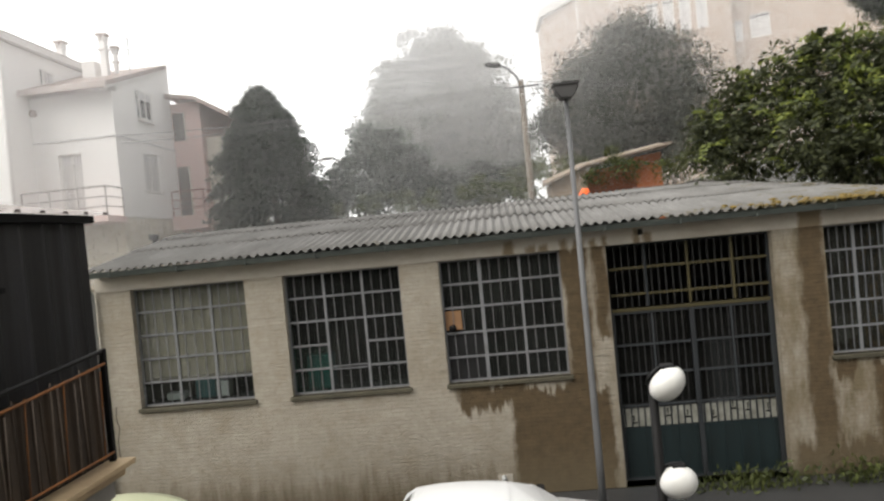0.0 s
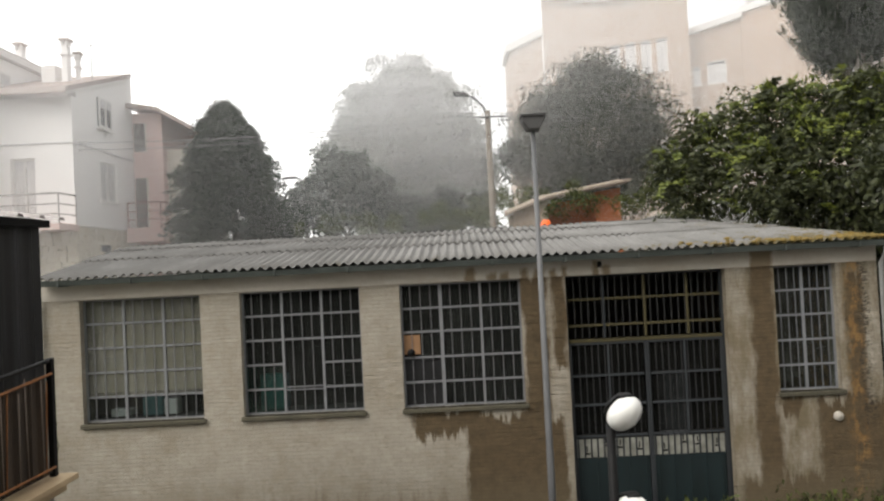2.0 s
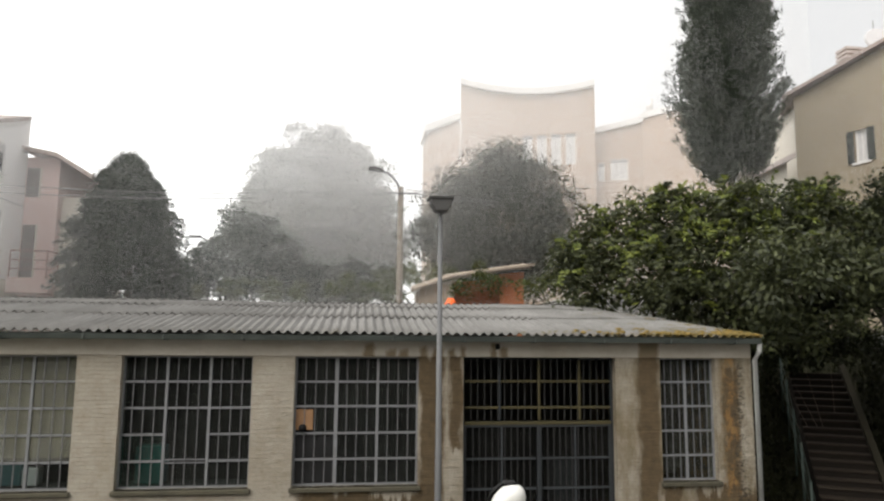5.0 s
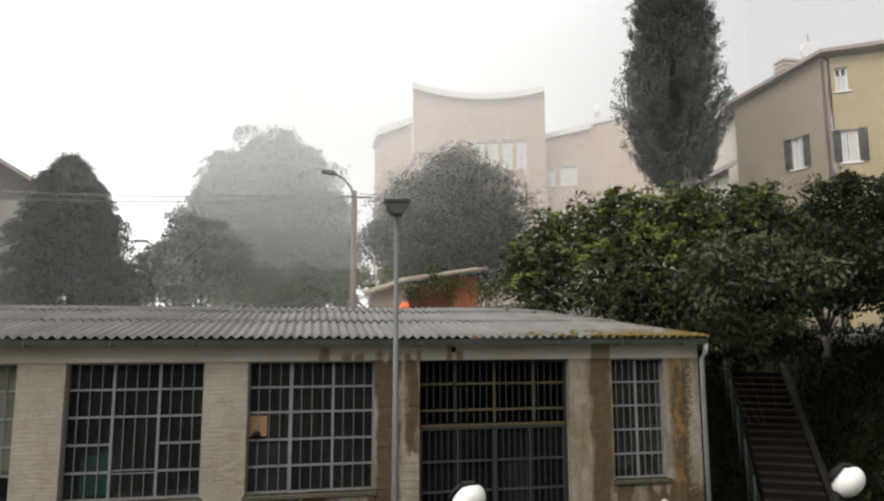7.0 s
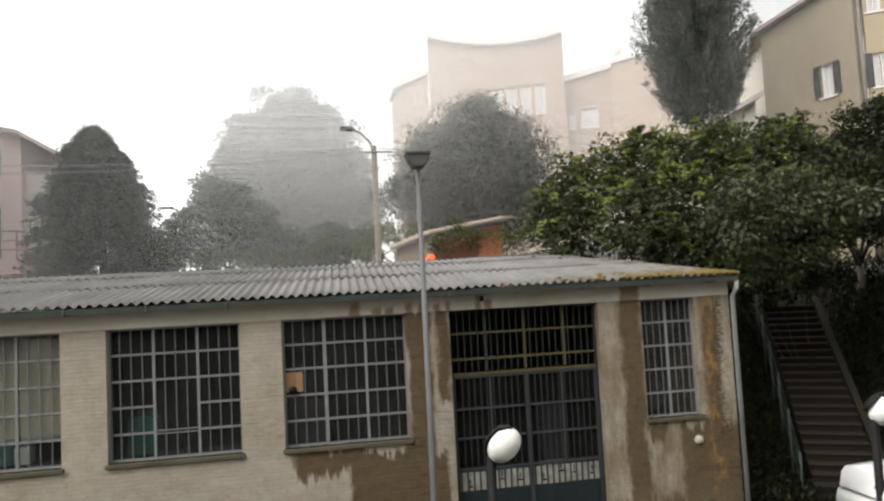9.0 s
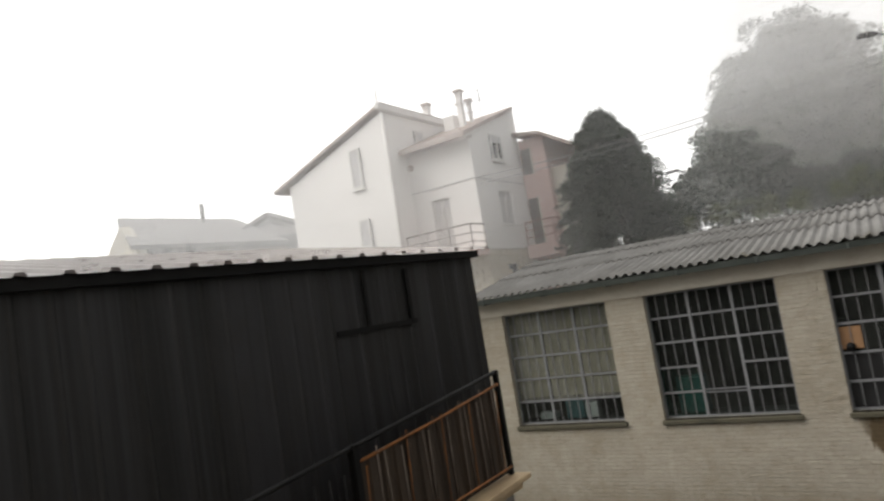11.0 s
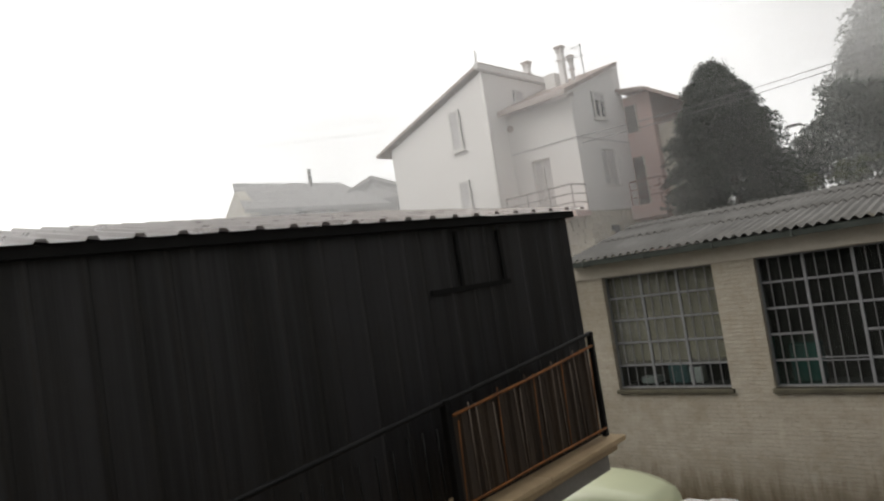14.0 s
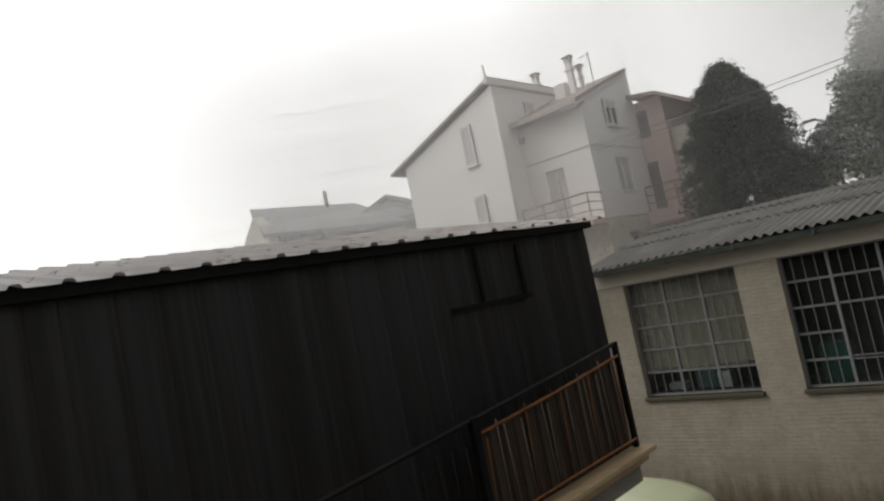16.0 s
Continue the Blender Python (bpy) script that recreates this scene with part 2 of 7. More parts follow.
M = {}
M["brick"] = painted_brick()
M["cement_roof"] = corrugated_cement()
M["cladding"] = dark_cladding()
M["beam"] = limed_beam()
M["sill"] = worn("mossy_sill", (0.095, 0.085, 0.058), (0.035, 0.033, 0.022), 20, 3, 0.8, 0.9, 0.4)
M["steel"] = worn("grey_steel", (0.205, 0.21, 0.22), (0.11, 0.107, 0.103), 40, 5, 0.6, 0.6, 0.1)
M["bar"] = worn("thin_bar_steel", (0.024, 0.024, 0.025), (0.017, 0.016, 0.015), 40, 5, 0.6, 0.6, 0.1)
M["bar_pale"] = worn("pale_bar_steel", (0.16, 0.163, 0.17), (0.08, 0.077, 0.073), 40, 5, 0.6, 0.6, 0.1)
M["mossy_bar"] = worn("mossy_bar", (0.075, 0.062, 0.024), (0.03, 0.027, 0.016), 30, 4, 0.7, 0.8, 0.2)
M["gate_blue"] = worn("blue_grey_gate", (0.020, 0.024, 0.027), (0.014, 0.015, 0.016), 30, 3, 0.6, 0.6, 0.15)
M["gate_rail"] = worn("worn_blue_gate_rail", (0.034, 0.039, 0.043), (0.02, 0.02, 0.021), 30, 3, 0.7, 0.65, 0.2)
M["gate_panel"] = worn("teal_gate_panel", (0.009, 0.019, 0.021), (0.006, 0.009, 0.009), 20, 2, 0.7, 0.55, 0.15, stretch=(3, 3, 0.5))
M["gate_white"] = worn("peeling_white", (0.32, 0.32, 0.28), (0.10, 0.095, 0.075), 12, 4, 0.8, 0.8, 0.3)
M["glass"] = clear_glass("dirty_glass", (0.65, 0.7, 0.7), 0.035)
M["glass_dark"] = clear_glass("dark_glass", (0.5, 0.52, 0.52), 0.018)
M["glass_hazy"] = clear_glass("hazy_glass", (0.75, 0.76, 0.7), 0.26, 0.2)
M["glass_green"] = clear_glass("greenish_glass", (0.35, 0.6, 0.54), 0.06, 0.1)
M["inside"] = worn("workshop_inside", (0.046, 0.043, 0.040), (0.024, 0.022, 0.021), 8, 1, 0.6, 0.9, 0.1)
M["blind"] = worn("pale_blind", (0.29, 0.27, 0.20), (0.18, 0.17, 0.12), 14, 1.2, 0.6, 0.9, 0.1, stretch=(1, 1, 7))
M["card"] = worn("brown_cardboard", (0.30, 0.17, 0.085), (0.16, 0.09, 0.05), 18, 3, 0.6, 0.9, 0.1)
M["black_sheet"] = worn("black_sheet", (0.012, 0.012, 0.013), (0.006, 0.006, 0.006), 14, 2, 0.6, 0.5, 0.3)
M["gutter"] = worn("green_grey_gutter", (0.085, 0.098, 0.088), (0.04, 0.045, 0.04), 20, 2, 0.7, 0.6, 0.2)
M["pipe"] = worn("pale_downpipe", (0.42, 0.43, 0.42), (0.20, 0.19, 0.17), 20, 2, 0.6, 0.55, 0.1)
M["galvanised"] = worn("galvanised_post", (0.13, 0.132, 0.135), (0.085, 0.085, 0.085), 30, 2.5, 0.5, 0.6, 0.08, 0.1)
M["pole"] = worn("concrete_pole", (0.19, 0.165, 0.135), (0.12, 0.105, 0.09), 26, 2, 0.5, 0.9, 0.2)
M["black_metal"] = worn("black_metal", (0.004, 0.004, 0.0042), (0.008, 0.007, 0.006), 30, 3, 0.5, 0.6, 0.08, spec=0.2)
M["globe"] = worn("opal_globe", (0.80, 0.80, 0.77), (0.62, 0.60, 0.55), 14, 5, 0.35, 0.35, 0.03, spec=0.5)
M["rust"] = worn("rusted_sheet", (0.062, 0.043, 0.028), (0.024, 0.018, 0.014), 16, 2.2, 0.8, 0.85, 0.35, stretch=(1, 3, 0.5))
M["rust_edge"] = worn("rusted_rail", (0.30, 0.12, 0.035), (0.07, 0.035, 0.02), 22, 4, 0.75, 0.9, 0.35)
M["rust_pale"] = worn("pale_worn_rib", (0.22, 0.18, 0.15), (0.08, 0.05, 0.034), 20, 2, 0.7, 0.85, 0.3, stretch=(1, 1, 0.4))
M["cap"] = worn("travertine_cap", (0.50, 0.375, 0.225), (0.29, 0.20, 0.115), 18, 2, 0.6, 0.7, 0.2)
M["concrete"] = worn("grey_concrete", (0.27, 0.25, 0.225), (0.15, 0.135, 0.115), 20, 1.4, 0.6, 0.9, 0.3)
M["asphalt"] = worn("wet_asphalt", (0.05, 0.05, 0.05), (0.03, 0.03, 0.03), 60, 0.7, 0.6, 0.5, 0.3)
# grass kept nearly black: the shade under the trees is in its colour
M["grass"] = worn("shaded_rough_grass", (0.017, 0.018, 0.008), (0.009, 0.008, 0.006), 9, 0.5, 0.8, 0.95, 0.9, spec=0.1)
M["render_white"] = worn("white_render", (0.88, 0.865, 0.85), (0.80, 0.78, 0.765), 26, 0.5, 0.35, 0.9, 0.1)
M["render_pink"] = worn("pink_render", (0.72, 0.54, 0.50), (0.64, 0.47, 0.43), 26, 0.6, 0.4, 0.9, 0.1)
M["render_ochre"] = worn("ochre_render", (0.42, 0.35, 0.22), (0.28, 0.225, 0.14), 22, 0.55, 0.6, 0.9, 0.15, stretch=(1, 1, 0.5))
# shaded copy of the ochre render, for the side wall and chimney
M["render_shade"] = worn("shaded_ochre_render", (0.29, 0.245, 0.178), (0.185, 0.152, 0.108), 22, 0.5, 0.6, 0.9, 0.15, stretch=(1, 1, 0.5))
M["render_pale"] = worn("cream_render", (0.66, 0.62, 0.54), (0.5, 0.46, 0.39), 22, 0.6, 0.4, 0.9, 0.1)
M["salmon"] = worn("salmon_brick", (0.43, 0.32, 0.235), (0.35, 0.26, 0.19), 24, 0.25, 0.5, 0.9, 0.15)
M["white_stone"] = worn("white_cornice", (0.78, 0.76, 0.74), (0.64, 0.62, 0.6), 20, 0.7, 0.35, 0.85, 0.1)
M["tile"] = worn("brown_roof_tile", (0.36, 0.29, 0.26), (0.25, 0.20, 0.18), 14, 1.2, 0.6, 0.85, 0.4)
M["roof_edge"] = worn("brown_fascia", (0.54, 0.47, 0.44), (0.40, 0.34, 0.31), 14, 1.5, 0.5, 0.8, 0.2)
M["stone_a"] = worn("pale_rubble", (0.74, 0.69, 0.58), (0.50, 0.44, 0.34), 14, 2.5, 0.5, 0.9, 0.4, rand=0.45)
M["mortar"] = worn("stone_mortar", (0.66, 0.62, 0.54), (0.52, 0.48, 0.41), 20, 2, 0.5, 0.95, 0.3)
M["shutter"] = worn("dark_green_shutter", (0.022, 0.028, 0.024), (0.012, 0.014, 0.013), 20, 3, 0.5, 0.6, 0.15)
M["roller"] = worn("grey_roller_blind", (0.60, 0.59, 0.595), (0.48, 0.47, 0.475), 20, 3, 0.5, 0.7, 0.1)
M["pane"] = worn("dark_window_pane", (0.055, 0.06, 0.065), (0.03, 0.03, 0.035), 3, 0.8, 0.6, 0.12, 0.0, spec=0.6)
M["curtain"] = worn("white_curtain", (0.62, 0.61, 0.60), (0.46, 0.45, 0.44), 10, 3, 0.5, 0.9, 0.2, stretch=(6, 6, 0.4))
M["white_frame"] = worn("white_frame", (0.74, 0.73, 0.71), (0.6, 0.58, 0.55), 20, 3, 0.3, 0.5, 0.05)
M["orange"] = worn("orange_plastic", (0.80, 0.13, 0.02), (0.6, 0.09, 0.015), 20, 3, 0.4, 0.45, 0.1)
M["terracotta"] = worn("terracotta_block", (0.47, 0.17, 0.075), (0.33, 0.12, 0.06), 20, 1.5, 0.5, 0.9, 0.3)
M["plank"] = worn("weathered_plank", (0.33, 0.27, 0.21), (0.18, 0.15, 0.12), 16, 2, 0.6, 0.9, 0.3)
# near-black because the shade of the overhanging trees is put into the colour
M["step"] = worn("shaded_stone_step", (0.018, 0.015, 0.012), (0.010, 0.008, 0.007), 16, 1.5, 0.7, 0.9, 0.4, spec=0.1)
M["bark"] = worn("grey_bark", (0.15, 0.12, 0.095), (0.07, 0.055, 0.045), 14, 3, 0.7, 0.95, 0.6, stretch=(1, 1, 0.3))
M["cable"] = worn("grey_cable", (0.30, 0.30, 0.30), (0.2, 0.2, 0.2), 10, 2, 0.3, 0.7, 0.0)
M["leaf_fig"] = foliage("fig_leaves", (0.10, 0.112, 0.042), (0.022, 0.028, 0.013), 0.4)
M["leaf_elder"] = foliage("elder_leaves", (0.045, 0.052, 0.018), (0.014, 0.018, 0.009), 0.25)
M["leaf_robinia"] = foliage("robinia_leaves", (0.20, 0.17, 0.045), (0.09, 0.09, 0.03), 0.3)
M["leaf_lime"] = foliage("young_leaves", (0.24, 0.27, 0.045), (0.09, 0.12, 0.03), 0.4)
M["leaf_spruce"] = foliage("spruce_needles", (0.062, 0.078, 0.052), (0.028, 0.038, 0.027), 0.5, 0.3)
M["leaf_cypress"] = foliage("cypress_sprays", (0.046, 0.060, 0.032), (0.018, 0.025, 0.016))
M["leaf_big"] = foliage("walnut_leaves", (0.10, 0.12, 0.06), (0.055, 0.068, 0.035), 0.6, 0.5)
M["leaf_oak"] = foliage("holm_oak_leaves", (0.066, 0.072, 0.045), (0.032, 0.037, 0.025), 0.5, 0.35)
M["leaf_scrub"] = foliage("scrub_leaves", (0.13, 0.15, 0.04), (0.04, 0.05, 0.02), 0.3)
M["bark_pale"] = worn("pale_dead_wood", (0.36, 0.33, 0.29), (0.2, 0.18, 0.15), 14, 3, 0.6, 0.95, 0.4)
# bank leaves darkened in colour for the tree shade over the bank
M["leaf_bank"] = foliage("shaded_bank_weed_leaves", (0.028, 0.030, 0.011), (0.010, 0.011, 0.006), 0.15)
M["car_white"] = worn("white_car_paint", (0.80, 0.80, 0.79), (0.74, 0.74, 0.73), 5, 1, 0.2, 0.22, 0.0, spec=0.6)
M["car_green"] = worn("pale_green_car_paint", (0.55, 0.575, 0.39), (0.50, 0.52, 0.35), 5, 1, 0.2, 0.25, 0.0, spec=0.6)
M["car_glass"] = worn("car_window", (0.02, 0.022, 0.024), (0.012, 0.013, 0.014), 3, 1, 0.4, 0.08, 0.0, spec=0.6)
M["tyre"] = worn("tyre_rubber", (0.022, 0.022, 0.022), (0.015, 0.015, 0.015), 20, 3, 0.4, 0.85, 0.2)
M["lamp_lens"] = worn("car_lamp", (0.55, 0.55, 0.55), (0.4, 0.4, 0.4), 10, 2, 0.3, 0.15, 0.0, spec=0.6)


# ---------------------------------------------------------------- building blocks
def bm_box(bm, x0, y0, z0, x1, y1, z1):
    v = [bm.verts.new((x, y, z)) for z in (z0, z1) for x, y in ((x0, y0), (x1, y0), (x1, y1), (x0, y1))]
    for f in ((3, 2, 1, 0), (4, 5, 6, 7), (0, 1, 5, 4), (1, 2, 6, 5), (2, 3, 7, 6), (3, 0, 4, 7)):
        bm.faces.new([v[i] for i in f])
    return v


def bm_prism(bm, outline, a, b):
    """The outline (points of 3) swept by the vectors a to b."""
    lo = [bm.verts.new(Vector(p) + Vector(a)) for p in outline]
    hi = [bm.verts.new(Vector(p) + Vector(b)) for p in outline]
    k = len(lo)
    bm.faces.new(lo[::-1])
    bm.faces.new(hi)
    for i in range(k):
        bm.faces.new((lo[i], lo[(i + 1) % k], hi[(i + 1) % k], hi[i]))
    return lo + hi


def bm_tube(bm, points, radii, sides=10, caps=True):
    """A tapering tube along points."""
    pts, rings = [Vector(p) for p in points], []
    if isinstance(radii, (int, float)):
        radii = [radii] * len(pts)
    for i, p in enumerate(pts):
        way = (pts[min(i + 1, len(pts) - 1)] - pts[max(i - 1, 0)]).normalized()
        side = way.cross(Vector((0.31, 0.17, 0.93)) if abs(way.z) < 0.9 else Vector((1, 0, 0))).normalized()
        other = way.cross(side)
        rings.append([bm.verts.new(p + radii[i] * (math.cos(a) * side + math.sin(a) * other)) for a in (2 * math.pi * k / sides for k in range(sides))])
    for r, s in zip(rings, rings[1:]):
        for k in range(sides):
            bm.faces.new((r[k], r[(k + 1) % sides], s[(k + 1) % sides], s[k]))
    if caps:
        bm.faces.new(rings[0][::-1])
        bm.faces.new(rings[-1])


def soften(bm, width=0.01, segments=1):
    bmesh.ops.bevel(bm, geom=list(bm.edges), offset=width, segments=segments, affect="EDGES", clamp_overlap=True)


def link_mesh(name, bm, material, smooth=False):
    me = bpy.data.meshes.new(name)
    bmesh.ops.recalc_face_normals(bm, faces=bm.faces)
    bm.to_mesh(me)
    bm.free()
    me.materials.append(material)
    if smooth:
        me.polygons.foreach_set("use_smooth", [True] * len(me.polygons))
    return new(name, me)


def part(name, bm, material, parent=None, label="", smooth=False):
    ob = link_mesh(name, bm, material, smooth)
    ob.parent = parent
    if label:
        tagged(ob, label)
    return ob


def box(name, a, b, material, parent=None, label="", bevel=0.0):
    bm = bmesh.new()
    bm_box(bm, *a, *b)
    if bevel:
        soften(bm, bevel)
    return part(name, bm, material, parent, label)


def tube(name, points, radii, material, parent=None, label="", sides=10):
    bm = bmesh.new()
    bm_tube(bm, points, radii, sides)
    return part(name, bm, material, parent, label, True)


def thing(name, at, label, category, group="", kind=""):
    ob = new(name)
    ob.location = at
    ob.empty_display_size = 0.2
    bpy.context.view_layer.update()
    return tagged(ob, label, category, group, kind)


def hang(parent):
    """Children built in world places keep them under a moved or turned parent."""
    bpy.context.view_layer.update()
    inv = parent.matrix_world.inverted()
    for c in parent.children:
        c.matrix_parent_inverse = inv


def wall_sheet(bm, cuts, u0, u1, z0, z1, put, depth):
    """A wall of the given depth with holes (u0, u1, z0, z1); put(u, d, z) gives a place."""
    us = sorted({u0, u1, *(c[0] for c in cuts), *(c[1] for c in cuts)})
    zs = sorted({z0, z1, *(c[2] for c in cuts), *(c[3] for c in cuts)})
    solid = {(i, j) for i in range(len(us) - 1) for j in range(len(zs) - 1)
             if not any(c[0] < (us[i] + us[i + 1]) / 2 < c[1] and c[2] < (zs[j] + zs[j + 1]) / 2 < c[3] for c in cuts)}
    cache = {}

    def v(i, j, d):
        if (i, j, d) not in cache:
            cache[i, j, d] = bm.verts.new(put(us[i], depth * d, zs[j]))
        return cache[i, j, d]

    for i, j in solid:
        bm.faces.new((v(i, j, 0), v(i + 1, j, 0), v(i + 1, j + 1, 0), v(i, j + 1, 0)))
        bm.faces.new((v(i, j + 1, 1), v(i + 1, j + 1, 1), v(i + 1, j, 1), v(i, j, 1)))
        for di, dj, e in ((-1, 0, ((i, j), (i, j + 1))), (1, 0, ((i + 1, j + 1), (i + 1, j))), (0, -1, ((i + 1, j), (i, j))), (0, 1, ((i, j + 1), (i + 1, j + 1)))):
            if (i + di, j + dj) not in solid:
                (a, b), (c, d) = e
                bm.faces.new((v(a, b, 0), v(c, d, 0), v(c, d, 1), v(a, b, 1)))


# ---------------------------------------------------------------- ground
def smooth01(v, a, b):
    k = min(1.0, max(0.0, (v - a) / (b - a)))
    return k * k * (3 - 2 * k)


def ground_height(x, y):
    """Flat yard in front, a bank beside the steps, a hillside rising behind the workshop."""
    back = 4.0 * smooth01(y, 23.5, 27.0) + min(3.0, 0.05 * max(0.0, y - 27))
    u, v = (x - 9.97) * 0.4695 + (y - 13.8) * 0.8829, (x - 9.97) * 0.8829 - (y - 13.8) * 0.4695
    bank = 5.0 * smooth01(v, 1.9, 5.4) * smooth01(u, -5, -1)
    hill = 0.22 * max(0.0, x - 6) * smooth01(y, 24, 34)
    h = max(back, bank) + min(hill, 9.0)
    ahead = ((10.3 - u) * 6.6 + (1.79 - v) * 5.15) / 8.37      # metres before the road's edge
    h = max(h, 4.95 * (1 - smooth01(ahead, -0.5, 6.0)) * smooth01(v, 1.8, 2.6) * (1 - smooth01(v, 9, 14)))
    if y > 12.5 and x > 8.5:
        h = max(h, 4.7 * smooth01(y, 17.2, 21.5))
    return h * (1 - 0.6 * smooth01(math.hypot(x, y), 90, 400))


def build_ground():
    xs = [-900, -500, -260, -160, -110, -80, -60] + [-45 + 1.5 * i for i in range(61)] + [60, 80, 110, 160, 260, 500, 900]
    ys = [-900, -400, -150, -60, -25, -10, 0, 4] + [6 + 1.0 * i for i in range(45)] + [54, 60, 70, 85, 110, 150, 230, 400, 900]
    bm = bmesh.new()
    grid = [[bm.verts.new((x, y, ground_height(x, y) + (0.0 if (y < 23 and x < 9) else 0.12 * noise.noise((x * 0.7, y * 0.7, 0))))) for x in xs] for y in ys]
    for j in range(len(ys) - 1):
        for i in range(len(xs) - 1):
            bm.faces.new((grid[j][i], grid[j][i + 1], grid[j + 1][i + 1], grid[j + 1][i]))
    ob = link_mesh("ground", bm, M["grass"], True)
    tagged(ob, "rough grassy hillside rising behind the workshop", "ground", kind="structure")


build_ground()
yard = box("yard_pavement", (-16, -3, -0.2), (9.2, 13.2, 0.012), M["asphalt"])
tagged(yard, "wet dark asphalt yard in front of the workshop", "yard", kind="structure")

# ---------------------------------------------------------------- workshop
FY = 13.26                       # the face of the workshop's front wall
OPENINGS = [(-7.39, -4.99, 2.28, 4.72), (-4.20, -1.82, 2.28, 4.72), (-1.03, 1.36, 2.28, 4.72), (2.24, 5.37, 0.0, 4.72), (6.32, 7.52, 2.26, 4.72)]
SLOPE, EAVE_Y, EAVE_Z, RIDGE_Y = 0.157, 12.88, 5.185, 18.1
workshop = thing("workshop", (0, FY, 0), "low whitewashed brick workshop with barred windows and a corrugated roof", "workshop", kind="structure")


def build_workshop_walls():
    bm = bmesh.new()
    wall_sheet(bm, OPENINGS, -8.13, 8.32, -0.1, 5.05, lambda u, d, z: (u, FY + d, z), 0.38)
    part("wall_front", bm, M["brick"], workshop, "whitewashed brick with bare brown rain stains")
    for name, a, b in (("wall_left", (-8.13, 13.64), (-8.35, 23.0)), ("wall_right", (8.32, 13.64), (5.9, 23.0))):
        d = 0.3 if a[0] < 0 else -0.3
        bm = bmesh.new()
        bm_prism(bm, [(a[0], a[1], -0.1), (b[0], b[1], -0.1), (b[0] + d, b[1], -0.1), (a[0] + d, a[1], -0.1)], (0, 0, 0), (0, 0, 5.1))
        part(name, bm, M["brick"], workshop)
    box("wall_back", (-8.35, 23.0, -0.1), (5.9, 23.3, 5.0), M["brick"], workshop)
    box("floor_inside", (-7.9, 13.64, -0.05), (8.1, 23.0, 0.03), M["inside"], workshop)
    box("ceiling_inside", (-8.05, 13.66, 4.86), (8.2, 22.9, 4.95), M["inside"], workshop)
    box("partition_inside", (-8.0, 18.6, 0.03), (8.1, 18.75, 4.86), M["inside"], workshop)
    # concrete lintel beam over the openings, a little proud of the bricks
    box("lintel_beam", (-8.128, FY - 0.022, 4.73), (8.318, FY + 0.1, 5.065), M["beam"], workshop, "smooth limewashed lintel beam", 0.008)
    hang(workshop)


build_workshop_walls()


def roof_height(y):
    return EAVE_Z + SLOPE * (y - EAVE_Y) if y < RIDGE_Y else EAVE_Z + SLOPE * (2 * RIDGE_Y - EAVE_Y - y)


